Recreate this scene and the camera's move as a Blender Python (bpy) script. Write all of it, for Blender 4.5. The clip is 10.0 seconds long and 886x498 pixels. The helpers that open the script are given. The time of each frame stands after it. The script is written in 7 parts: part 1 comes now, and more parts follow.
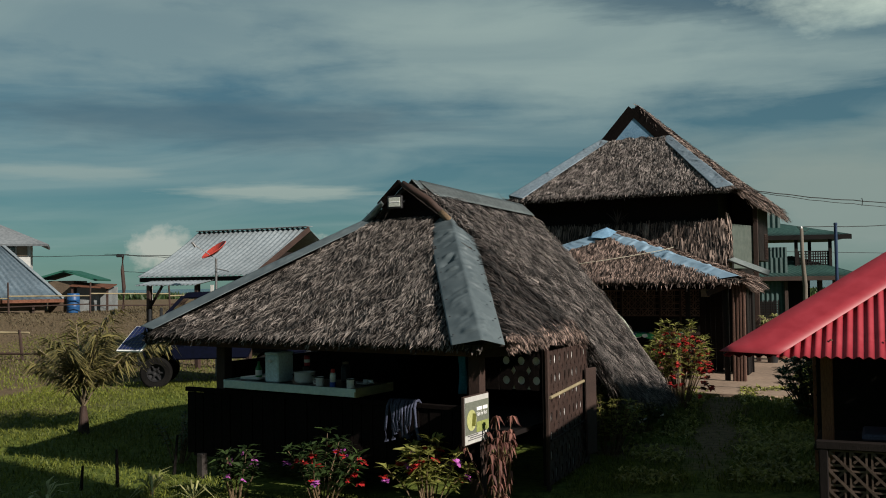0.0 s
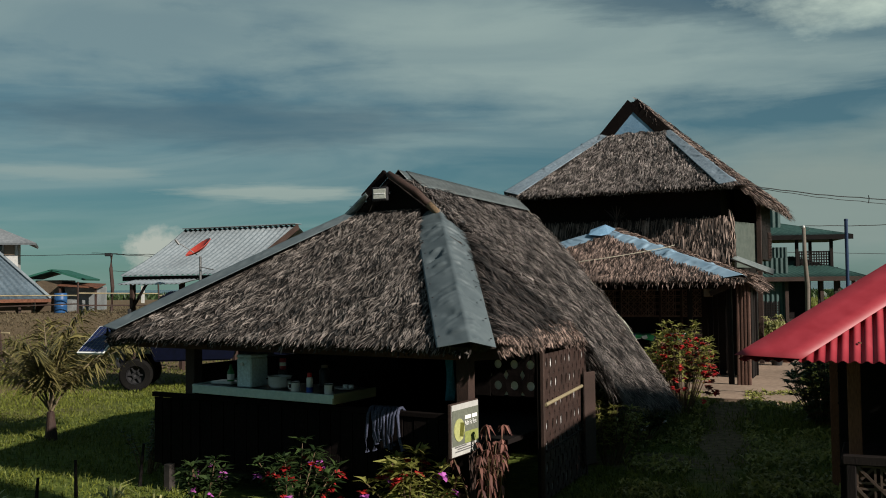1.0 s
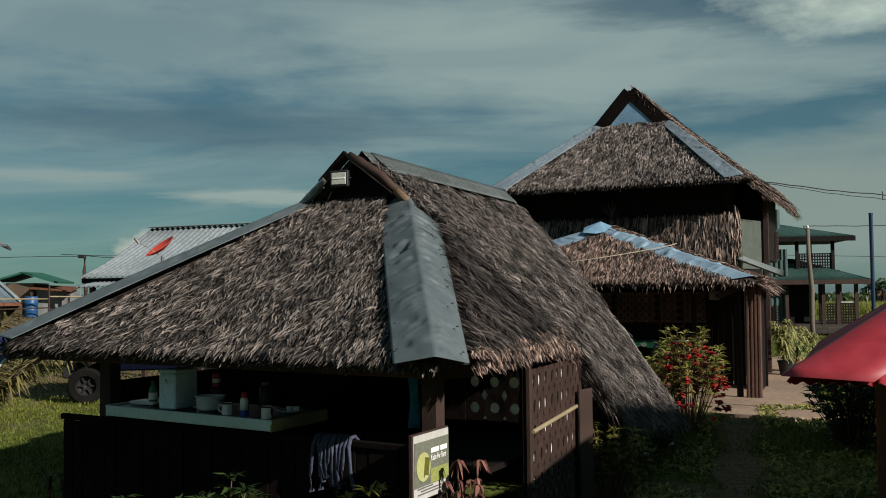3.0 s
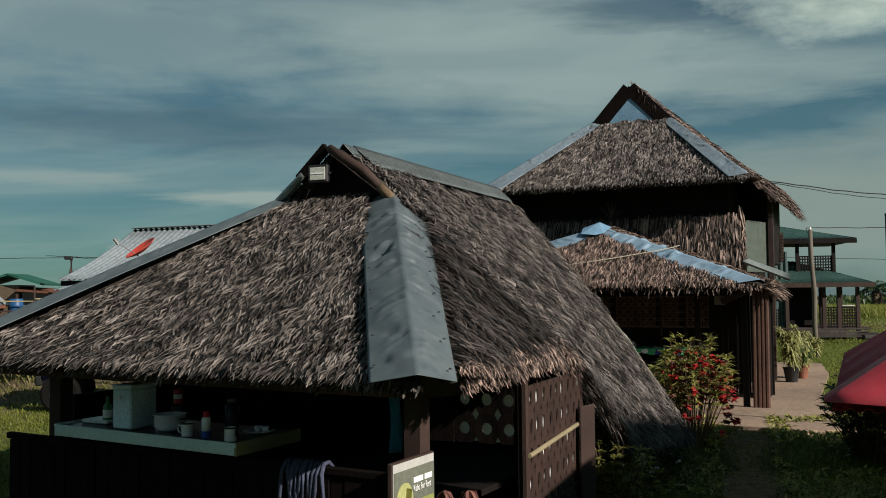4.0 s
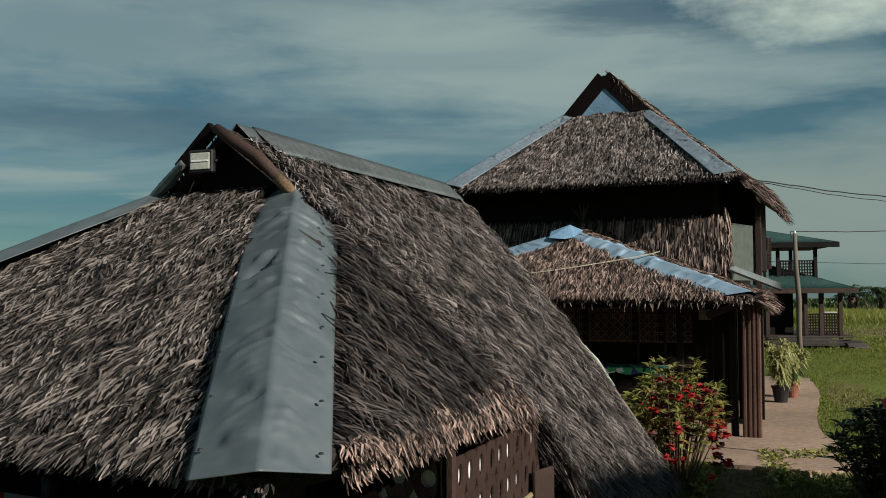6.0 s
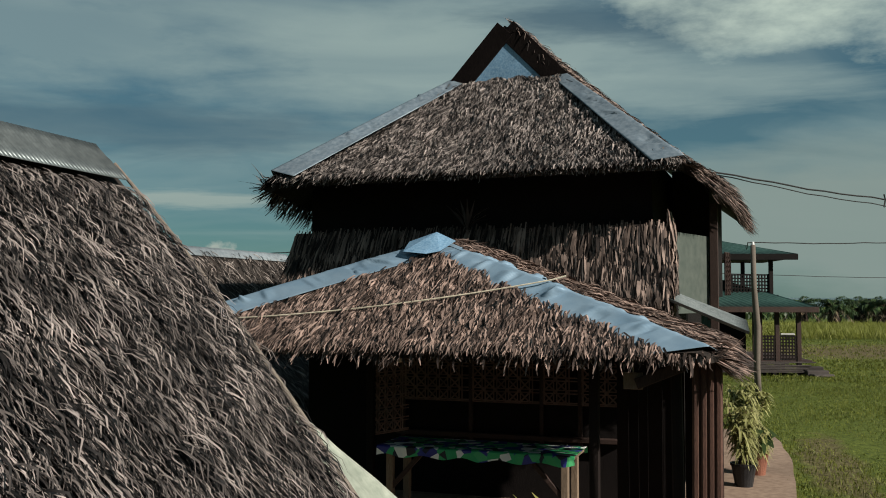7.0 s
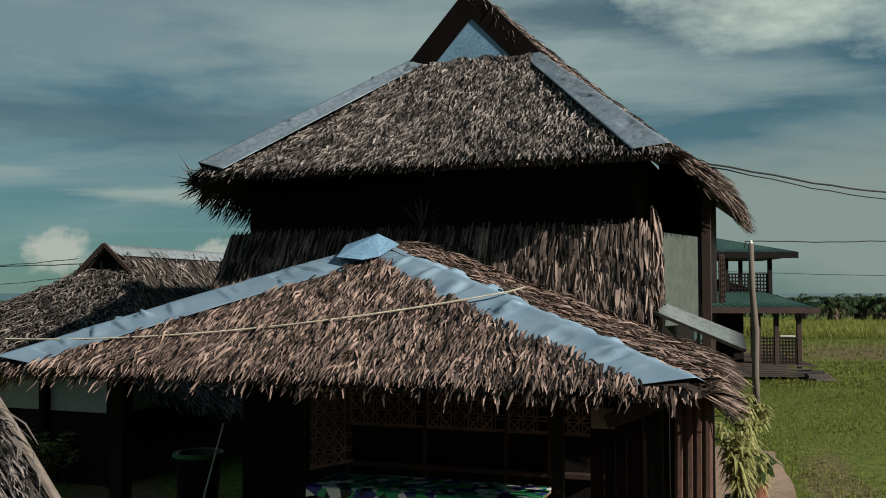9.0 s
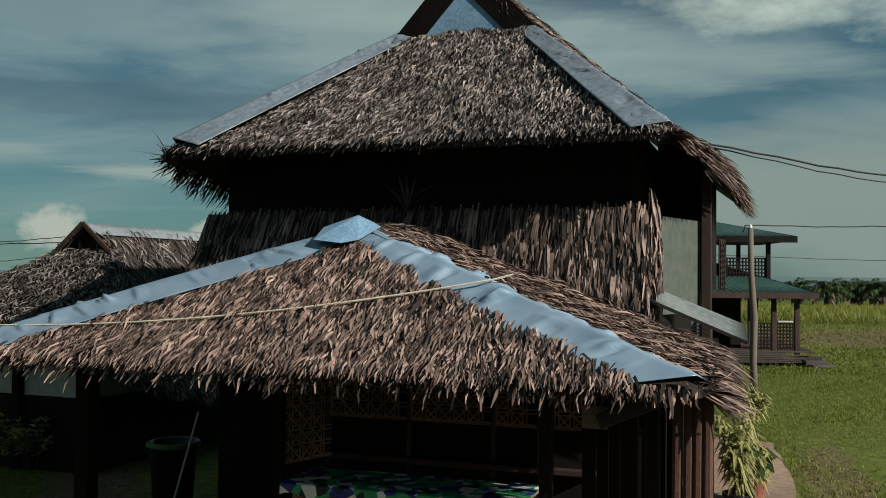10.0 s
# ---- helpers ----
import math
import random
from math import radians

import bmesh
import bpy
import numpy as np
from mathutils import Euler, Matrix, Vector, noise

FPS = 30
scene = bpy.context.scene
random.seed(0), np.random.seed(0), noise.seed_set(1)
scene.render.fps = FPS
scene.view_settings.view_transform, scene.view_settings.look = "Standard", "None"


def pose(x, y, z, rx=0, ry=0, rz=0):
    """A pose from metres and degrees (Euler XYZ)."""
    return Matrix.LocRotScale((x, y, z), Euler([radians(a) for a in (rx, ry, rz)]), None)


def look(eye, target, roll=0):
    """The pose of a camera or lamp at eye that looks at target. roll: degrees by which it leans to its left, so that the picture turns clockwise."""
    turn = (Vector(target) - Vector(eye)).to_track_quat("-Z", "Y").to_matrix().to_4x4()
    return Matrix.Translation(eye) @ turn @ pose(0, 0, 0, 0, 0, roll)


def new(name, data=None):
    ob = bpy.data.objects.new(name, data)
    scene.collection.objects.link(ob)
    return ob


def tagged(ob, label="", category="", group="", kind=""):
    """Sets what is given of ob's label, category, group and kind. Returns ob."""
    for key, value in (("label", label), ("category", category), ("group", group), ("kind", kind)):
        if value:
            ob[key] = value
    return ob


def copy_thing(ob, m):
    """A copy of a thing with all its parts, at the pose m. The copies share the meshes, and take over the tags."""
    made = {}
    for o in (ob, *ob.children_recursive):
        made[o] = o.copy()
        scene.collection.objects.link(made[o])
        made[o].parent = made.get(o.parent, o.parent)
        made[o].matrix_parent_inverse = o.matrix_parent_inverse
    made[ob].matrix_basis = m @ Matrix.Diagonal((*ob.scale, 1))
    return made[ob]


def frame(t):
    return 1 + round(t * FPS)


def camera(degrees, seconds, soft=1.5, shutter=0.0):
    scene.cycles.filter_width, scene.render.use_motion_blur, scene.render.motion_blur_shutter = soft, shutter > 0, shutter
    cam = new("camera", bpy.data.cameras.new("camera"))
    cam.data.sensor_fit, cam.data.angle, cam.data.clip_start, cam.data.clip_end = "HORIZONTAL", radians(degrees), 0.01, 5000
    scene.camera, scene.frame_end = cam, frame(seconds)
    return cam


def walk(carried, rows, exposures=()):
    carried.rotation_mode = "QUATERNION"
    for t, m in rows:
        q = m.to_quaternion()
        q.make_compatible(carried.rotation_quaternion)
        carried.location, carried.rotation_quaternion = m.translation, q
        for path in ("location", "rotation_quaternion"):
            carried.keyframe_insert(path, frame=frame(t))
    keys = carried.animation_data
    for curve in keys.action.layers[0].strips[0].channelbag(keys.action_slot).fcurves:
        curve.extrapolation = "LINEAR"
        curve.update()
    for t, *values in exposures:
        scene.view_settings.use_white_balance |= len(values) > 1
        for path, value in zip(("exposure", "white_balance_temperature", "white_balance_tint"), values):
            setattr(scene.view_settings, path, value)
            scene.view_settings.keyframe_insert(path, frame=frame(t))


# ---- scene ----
cam = camera(50.0, 10.0, 1.0)
PATH = [
    (0, (0.587, -0.581, 2.201), (0.496, 1.415, 2.277), -0.8),
    (0.5, (0.621, -0.175, 2.159), (0.533, 1.822, 2.239), -0.7),
    (1, (0.649, 0.239, 2.16), (0.565, 2.236, 2.238), -0.7),
    (1.5, (0.672, 0.664, 2.141), (0.595, 2.661, 2.222), -0.7),
    (2, (0.732, 1.097, 2.129), (0.656, 3.094, 2.212), -0.7),
    (2.5, (0.776, 1.53, 2.121), (0.704, 3.527, 2.206), -0.7),
    (4, (0.836, 2.782, 2.16), (0.779, 4.779, 2.25), -0.6),
    (4.5, (0.877, 3.156, 2.194), (0.826, 5.153, 2.287), -0.6),
    (5, (0.912, 3.538, 2.255), (0.875, 5.536, 2.344), -0.5),
    (5.5, (0.976, 3.89, 2.283), (0.956, 5.888, 2.374), -0.4),
    (5.7, (1.01, 4.05, 2.299), (0.997, 6.048, 2.388), -0.4),
    (6.8, (2.422, 8.973, 2.576), (2.484, 10.969, 2.679), -0.2),
    (7, (2.803, 10.106, 2.716), (2.902, 12.101, 2.816), 0.1),
    (7.5, (3.097, 10.797, 2.779), (3.191, 12.792, 2.878), -0.1),
    (8, (3.204, 11.092, 2.802), (3.301, 13.087, 2.902), -0.1),
    (8.5, (3.312, 11.358, 2.824), (3.41, 13.353, 2.924), -0.1),
    (9, (3.406, 11.653, 2.874), (3.508, 13.649, 2.966), 0.0),
    (9.5, (3.466, 11.927, 2.9), (3.574, 13.923, 2.979), 0.1),
    (10, (3.541, 12.184, 2.923), (3.65, 14.181, 2.974), 0.5),
]
walk(cam, [(t, look(eye, target, roll)) for t, eye, target, roll in PATH])

# ---- light ----
SUN_AZ, SUN_EL = 127.5, 28.0          # degrees clockwise from +y, degrees above the horizon
scene.view_settings.exposure = 0.6
SKY_TINT, CLOUD = (0.40, 0.70, 0.66, 1), (3.7, 4.8, 4.55, 1)
world = bpy.data.worlds.new("sky")
scene.world = world
world.use_nodes = True
wt = world.node_tree
wt.nodes.clear()


def wnode(kind, **values):
    n = wt.nodes.new(kind)
    for k, v in values.items():
        n.inputs[k].default_value = v
    return n


w_out = wt.nodes.new("ShaderNodeOutputWorld")
w_bg = wnode("ShaderNodeBackground", Strength=0.056)
w_sky = wt.nodes.new("ShaderNodeTexSky")
w_sky.sky_type = 'NISHITA'
w_sky.sun_disc = False
w_sky.sun_elevation, w_sky.sun_rotation = radians(SUN_EL), radians(SUN_AZ)
w_sky.air_density, w_sky.dust_density, w_sky.ozone_density = 1.0, 0.4, 3.5
w_co = wt.nodes.new("ShaderNodeTexCoord")
# clouds in long flat streaks, flattened towards the horizon
w_sep = wt.nodes.new("ShaderNodeSeparateXYZ")
wt.links.new(w_co.outputs["Generated"], w_sep.inputs[0])
w_up = wt.nodes.new("ShaderNodeMath")
w_up.operation = 'MAXIMUM'
w_up.inputs[1].default_value = 0.0
wt.links.new(w_sep.outputs["Z"], w_up.inputs[0])
w_add = wt.nodes.new("ShaderNodeMath")
w_add.operation = 'ADD'
w_add.inputs[1].default_value = 0.12
wt.links.new(w_up.outputs[0], w_add.inputs[0])
w_dx = wt.nodes.new("ShaderNodeMath")
w_dx.operation = 'DIVIDE'
w_dy = wt.nodes.new("ShaderNodeMath")
w_dy.operation = 'DIVIDE'
for axis, n in (("X", w_dx), ("Y", w_dy)):
    wt.links.new(w_sep.outputs[axis], n.inputs[0])
    wt.links.new(w_add.outputs[0], n.inputs[1])
w_com = wt.nodes.new("ShaderNodeCombineXYZ")
wt.links.new(w_dx.outputs[0], w_com.inputs["X"])
wt.links.new(w_dy.outputs[0], w_com.inputs["Y"])
w_map = wt.nodes.new("ShaderNodeMapping")
w_map.inputs["Rotation"].default_value = (0, 0, radians(16))
w_map.inputs["Scale"].default_value = (0.55, 1.0, 1.0)
w_map.inputs["Location"].default_value = (0.35, 0.1, 0.0)
wt.links.new(w_com.outputs[0], w_map.inputs["Vector"])
w_n1 = wnode("ShaderNodeTexNoise", Scale=1.7, Detail=6.0, Roughness=0.52, Distortion=0.7)
w_n2 = wnode("ShaderNodeTexNoise", Scale=0.75, Detail=4.0, Roughness=0.5, Distortion=0.3)
for n in (w_n1, w_n2):
    wt.links.new(w_map.outputs[0], n.inputs["Vector"])
w_mul = wt.nodes.new("ShaderNodeMath")
w_mul.operation = 'MULTIPLY'
wt.links.new(w_n1.outputs["Fac"], w_mul.inputs[0])
wt.links.new(w_n2.outputs["Fac"], w_mul.inputs[1])
w_ramp = wt.nodes.new("ShaderNodeValToRGB")
w_ramp.color_ramp.elements[0].position, w_ramp.color_ramp.elements[1].position = 0.19, 0.37
w_ramp.color_ramp.elements[0].color, w_ramp.color_ramp.elements[1].color = (0, 0, 0, 1), (0.72, 0.72, 0.72, 1)
wt.links.new(w_mul.outputs[0], w_ramp.inputs[0])
w_tint = wt.nodes.new("ShaderNodeMixRGB")
w_tint.blend_type = 'MULTIPLY'
w_tint.inputs["Fac"].default_value = 1.0
w_tint.inputs["Color2"].default_value = SKY_TINT
wt.links.new(w_sky.outputs[0], w_tint.inputs["Color1"])
w_haze = wt.nodes.new("ShaderNodeValToRGB")
for k, (pos, col) in enumerate(((0.0, (1.25, 2.12, 2.10, 1)), (0.10, (0.92, 1.70, 1.92, 1)), (0.35, (0.80, 1.46, 1.90, 1)), (1.0, (0.22, 0.42, 0.65, 1)))):
    if k in (0, 3):
        e = w_haze.color_ramp.elements[min(k, 1) if k == 0 else len(w_haze.color_ramp.elements) - 1]
        e.position = pos
    else:
        e = w_haze.color_ramp.elements.new(pos)
    e.color = col
wt.links.new(w_up.outputs[0], w_haze.inputs[0])
w_air = wt.nodes.new("ShaderNodeMixRGB")
w_air.inputs["Fac"].default_value = 0.65
wt.links.new(w_tint.outputs[0], w_air.inputs["Color1"])
wt.links.new(w_haze.outputs[0], w_air.inputs["Color2"])
w_mix = wt.nodes.new("ShaderNodeMixRGB")
w_mix.inputs["Color2"].default_value = CLOUD
w_thin = wt.nodes.new("ShaderNodeMapRange")     # streaks thin out towards the horizon
w_thin.inputs["From Min"].default_value, w_thin.inputs["From Max"].default_value = 0.03, 0.22
w_thin.inputs["To Min"].default_value = 0.25
wt.links.new(w_up.outputs[0], w_thin.inputs["Value"])
w_veil = wt.nodes.new("ShaderNodeMath")
w_veil.operation = 'MULTIPLY'
wt.links.new(w_ramp.outputs[0], w_veil.inputs[0])
wt.links.new(w_thin.outputs[0], w_veil.inputs[1])
wt.links.new(w_veil.outputs[0], w_mix.inputs["Fac"])
wt.links.new(w_air.outputs[0], w_mix.inputs["Color1"])


def heap(before, az, el, wide, high, colour, ragged, amount):
    """A heaped cloud in the sky: its bearing, height and half sizes in degrees."""
    sub = wt.nodes.new("ShaderNodeVectorMath")
    sub.operation = 'SUBTRACT'
    c = Vector((math.sin(radians(az)) * math.cos(radians(el)), math.cos(radians(az)) * math.cos(radians(el)), math.sin(radians(el))))
    sub.inputs[1].default_value = c
    wt.links.new(w_co.outputs["Generated"], sub.inputs[0])
    mp = wt.nodes.new("ShaderNodeMapping")
    mp.inputs["Scale"].default_value = (1 / radians(wide), 1 / radians(wide), 1 / radians(high))
    wt.links.new(sub.outputs[0], mp.inputs["Vector"])
    ln = wt.nodes.new("ShaderNodeVectorMath")
    ln.operation = 'LENGTH'
    wt.links.new(mp.outputs[0], ln.inputs[0])
    nz = wnode("ShaderNodeTexNoise", Scale=ragged, Detail=7.0, Roughness=0.6)
    wt.links.new(mp.outputs[0], nz.inputs["Vector"])
    ad = wt.nodes.new("ShaderNodeMath")
    ad.operation = 'MULTIPLY_ADD'
    ad.inputs[1].default_value = 1.7
    wt.links.new(nz.outputs["Fac"], ad.inputs[0])
    wt.links.new(ln.outputs["Value"], ad.inputs[2])
    rg = wt.nodes.new("ShaderNodeMapRange")
    rg.inputs["From Min"].default_value, rg.inputs["From Max"].default_value = 1.95, 1.35
    rg.inputs["To Max"].default_value = amount
    wt.links.new(ad.outputs[0], rg.inputs["Value"])
    mx = wt.nodes.new("ShaderNodeMixRGB")
    mx.inputs["Color2"].default_value = colour
    wt.links.new(rg.outputs[0], mx.inputs["Fac"])
    wt.links.new(before, mx.inputs["Color1"])
    return mx.outputs[0]


w_last = heap(w_mix.outputs[0], -19.2, 2.3, 1.75, 1.35, (5.6, 5.9, 5.2, 1), 1.6, 0.85)
w_last = heap(w_last, -10.6, 2.2, 1.3, 1.0, (5.6, 5.9, 5.2, 1), 1.8, 0.75)
CLEAR = (0.80, 1.50, 1.98, 1)
w_last = heap(w_last, 4.0, 13.5, 15.0, 4.2, CLOUD, 1.5, 0.6)
w_last = heap(w_last, -21.0, 14.5, 11.0, 3.4, CLOUD, 1.3, 0.42)
w_last = heap(w_last, -15.0, 9.6, 14.0, 1.7, CLEAR, 1.2, 0.55)
w_last = heap(w_last, 15.0, 12.0, 15.0, 1.5, CLOUD, 1.2, 0.5)
w_last = heap(w_last, 16.0, 15.9, 11.5, 1.6, CLEAR, 1.2, 0.75)
w_last = heap(w_last, -12.3, 5.6, 6.0, 0.55, (4.2, 5.0, 4.5, 1), 1.1, 0.7)
w_last = heap(w_last, -2.0, 5.2, 3.5, 0.4, (3.9, 4.8, 4.4, 1), 1.1, 0.55)
w_last = heap(w_last, -24.0, 6.6, 5.0, 0.5, (3.6, 4.5, 4.2, 1), 1.1, 0.5)
w_last = heap(w_last, 26.0, 3.5, 17.0, 5.5, (2.9, 3.65, 3.35, 1), 0.8, 0.9)
w_last = heap(w_last, 32.0, 18.8, 16.0, 6.6, (6.6, 7.8, 6.7, 1), 1.9, 1.0)
wt.links.new(w_last, w_bg.inputs["Color"])
wt.links.new(w_bg.outputs[0], w_out.inputs[0])

sun_data = bpy.data.lights.new("sun", 'SUN')
sun_data.energy, sun_data.angle, sun_data.color = 4.6, radians(0.6), (1.0, 0.92, 0.83)
sun = new("sun", sun_data)
sun.matrix_world = look((0, 0, 30), (-30 * math.sin(radians(SUN_AZ)) * math.cos(radians(SUN_EL)),
                                     -30 * math.cos(radians(SUN_AZ)) * math.cos(radians(SUN_EL)),
                                     30 - 30 * math.sin(radians(SUN_EL))))


# ---- materials ----
def surf(name, dark, light, scale=6.0, rough=0.8, metal=0.0, bump=0.3, stretch=(1, 1, 1), fine=9.0, stain=0.35,
         island=0.0, per_object=0.0, bump_dist=0.01, spec=0.3, translucent=0.0, spread=(0.12, 0.9), lump=0.0):
    """A node material with two scales of variation: grain between dark and light, and broad stains."""
    m = bpy.data.materials.new(name)
    m.use_nodes = True
    t = m.node_tree
    b = t.nodes["Principled BSDF"]
    co = t.nodes.new("ShaderNodeTexCoord")
    mp = t.nodes.new("ShaderNodeMapping")
    mp.inputs["Scale"].default_value = stretch
    t.links.new(co.outputs["Object"], mp.inputs["Vector"])
    n1 = t.nodes.new("ShaderNodeTexNoise")
    n1.inputs["Scale"].default_value, n1.inputs["Detail"].default_value, n1.inputs["Roughness"].default_value = scale * fine, 6.0, 0.6
    n2 = t.nodes.new("ShaderNodeTexNoise")
    n2.inputs["Scale"].default_value, n2.inputs["Detail"].default_value = lump or scale * 0.35, 4.0
    t.links.new(mp.outputs[0], n1.inputs["Vector"])
    t.links.new(co.outputs["Object"], n2.inputs["Vector"])
    ramp = t.nodes.new("ShaderNodeValToRGB")
    ramp.color_ramp.elements[0].position, ramp.color_ramp.elements[1].position = 0.32, 0.68
    ramp.color_ramp.elements[0].color, ramp.color_ramp.elements[1].color = (*dark, 1), (*light, 1)
    src = n1.outputs["Fac"]
    if island > 0 or per_object > 0:
        if island > 0:
            g = t.nodes.new("ShaderNodeNewGeometry")
            rnd, amount = g.outputs["Random Per Island"], island
        else:
            g = t.nodes.new("ShaderNodeObjectInfo")
            rnd, amount = g.outputs["Random"], per_object
        mx = t.nodes.new("ShaderNodeMix")
        mx.inputs["Factor"].default_value = amount
        t.links.new(n1.outputs["Fac"], mx.inputs["A"])
        t.links.new(rnd, mx.inputs["B"])
        src = mx.outputs["Result"]
        ramp.color_ramp.elements[0].position, ramp.color_ramp.elements[1].position = spread
    t.links.new(src, ramp.inputs[0])
    r2 = t.nodes.new("ShaderNodeValToRGB")
    r2.color_ramp.elements[0].position, r2.color_ramp.elements[1].position = 0.35, 0.65
    lo = 1.0 - stain
    r2.color_ramp.elements[0].color, r2.color_ramp.elements[1].color = (lo, lo, lo, 1), (1, 1, 1, 1)
    t.links.new(n2.outputs["Fac"], r2.inputs[0])
    mul = t.nodes.new("ShaderNodeMixRGB")
    mul.blend_type = 'MULTIPLY'
    mul.inputs["Fac"].default_value = 1.0
    t.links.new(ramp.outputs[0], mul.inputs["Color1"])
    t.links.new(r2.outputs[0], mul.inputs["Color2"])
    t.links.new(mul.outputs[0], b.inputs["Base Color"])
    b.inputs["Roughness"].default_value, b.inputs["Metallic"].default_value = rough, metal
    b.inputs["Specular IOR Level"].default_value = spec
    if bump > 0:
        bp = t.nodes.new("ShaderNodeBump")
        bp.inputs["Strength"].default_value, bp.inputs["Distance"].default_value = bump, bump_dist
        t.links.new(n1.outputs["Fac"], bp.inputs["Height"])
        t.links.new(bp.outputs[0], b.inputs["Normal"])
    if translucent > 0:
        tr = t.nodes.new("ShaderNodeBsdfTranslucent")
        t.links.new(mul.outputs[0], tr.inputs["Color"])
        ms = t.nodes.new("ShaderNodeMixShader")
        ms.inputs[0].default_value = translucent
        t.links.new(b.outputs[0], ms.inputs[1])
        t.links.new(tr.outputs[0], ms.inputs[2])
        t.links.new(ms.outputs[0], t.nodes["Material Output"].inputs["Surface"])
    return m


THATCH = surf("old_thatch", (0.013, 0.0115, 0.0102), (0.285, 0.247, 0.220), 1.6, 0.7, island=0.85, stain=0.65, bump=0.1, spec=0.25, spread=(0.29, 0.80), lump=4.5)
THATCH_RED = surf("brown_thatch", (0.018, 0.013, 0.011), (0.336, 0.251, 0.209), 1.6, 0.7, island=0.85, stain=0.60, bump=0.1, spec=0.25, spread=(0.29, 0.80), lump=4.5)
THATCH_HUT = surf("grey_brown_thatch", (0.006, 0.0052, 0.0048), (0.325, 0.283, 0.260), 1.6, 0.7, island=0.85, stain=0.72, bump=0.1, spec=0.25, spread=(0.34, 0.84), lump=4.5)
THATCH_HOUSE = surf("bleached_thatch", (0.018, 0.015, 0.0135), (0.43, 0.372, 0.338), 1.6, 0.7, island=0.85, stain=0.68, bump=0.1, spec=0.25, spread=(0.29, 0.80), lump=4.5)
THATCH_NEW = surf("pale_thatch", (0.048, 0.034, 0.028), (0.414, 0.298, 0.246), 1.6, 0.65, island=0.85, stain=0.60, bump=0.1, spec=0.25, spread=(0.29, 0.80), lump=4.5)
# darker thatch tone; on the hut roof it stands for a shadow
THATCH_GREY = surf("dark_thatch", (0.006, 0.0053, 0.005), (0.118, 0.098, 0.088), 1.6, 0.65, island=0.85, stain=0.6, bump=0.1, spec=0.3, spread=(0.30, 0.95), lump=3.0)
# far darker than the strips above it, so gaps between them read dark
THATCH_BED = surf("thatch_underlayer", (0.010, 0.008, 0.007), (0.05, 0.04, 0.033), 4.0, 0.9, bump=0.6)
TARP_GREY = surf("grey_green_flashing", (0.070, 0.091, 0.099), (0.106, 0.130, 0.138), 0.5, 0.50, 0.15, stain=0.2, bump=0.02)
TARP_BLUE = surf("blue_grey_flashing", (0.185, 0.285, 0.375), (0.25, 0.355, 0.44), 0.5, 0.36, 0.15, stain=0.35, bump=0.02)
TARP_PALE = surf("pale_grey_flashing", (0.125, 0.175, 0.215), (0.24, 0.295, 0.335), 2.0, 0.45, 0.15, stain=0.35, bump=0.05)
RIDGE_GREY = surf("ribbed_ridge_metal", (0.14, 0.165, 0.168), (0.24, 0.275, 0.272), 2.0, 0.36, 0.6, stain=0.35, bump=0.05)
TARP_SHEET = surf("pale_green_sheet", (0.27, 0.31, 0.25), (0.40, 0.44, 0.36), 2.0, 0.5, stain=0.3, bump=0.1)
AWNING_ZINC = surf("galvanised_awning", (0.17, 0.205, 0.205), (0.28, 0.315, 0.31), 2.0, 0.45, 0.3, stain=0.4, bump=0.05)
TARP_SKY = surf("blue_tarpaulin", (0.11, 0.23, 0.36), (0.24, 0.39, 0.52), 5.0, 0.45, stain=0.3, bump=0.2)
# one low base colour for all boards meant to read nearly black
WOOD_DARK = surf("dark_wood", (0.004, 0.003, 0.003), (0.015, 0.0105, 0.009), 5.0, 0.75, stretch=(6, 6, 0.5), per_object=0.4, bump=0.4, spec=0.15)
WOOD_BROWN = surf("brown_wood", (0.020, 0.012, 0.0095), (0.066, 0.037, 0.028), 5.0, 0.7, stretch=(6, 6, 0.5), bump=0.4)
WOOD_PALE = surf("bare_wood", (0.13, 0.095, 0.065), (0.26, 0.195, 0.135), 5.0, 0.75, stretch=(6, 6, 0.5), bump=0.4)
POLE_RED = surf("reddish_pole_wood", (0.045, 0.022, 0.016), (0.13, 0.066, 0.046), 5.0, 0.75, stretch=(6, 6, 0.5), bump=0.4)
ORANGE_WOOD = surf("orange_brown_wood", (0.10, 0.04, 0.02), (0.25, 0.11, 0.055), 5.0, 0.7, stretch=(6, 6, 0.5), bump=0.4)
# even near-black base colour, far below the tone of bare wood
NEAR_BLACK = surf("near_black_board", (0.002, 0.0016, 0.0016), (0.014, 0.0105, 0.0095), 5.0, 0.85, stretch=(6, 6, 0.5), bump=0.4, spec=0.05)
BAMBOO = surf("dry_bamboo", (0.20, 0.165, 0.09), (0.36, 0.30, 0.19), 6.0, 0.5, stretch=(4, 4, 0.6), bump=0.2)
ZINC = surf("galvanised_sheet", (0.26, 0.31, 0.335), (0.42, 0.47, 0.495), 1.4, 0.42, 0.4, stain=0.35, bump=0.1)
RED_SHEET = surf("red_painted_sheet", (0.27, 0.022, 0.032), (0.34, 0.036, 0.050), 0.7, 0.5, 0.0, stain=0.25, bump=0.03, spec=0.35)
GREEN_SHEET = surf("green_painted_sheet", (0.035, 0.085, 0.076), (0.07, 0.145, 0.125), 1.0, 0.45, 0.0, stain=0.3, bump=0.1, spec=0.5)
GREEN_WALL = surf("dark_green_sheet", (0.014, 0.042, 0.040), (0.030, 0.072, 0.066), 1.0, 0.5, 0.0, stain=0.3, bump=0.1, spec=0.4)
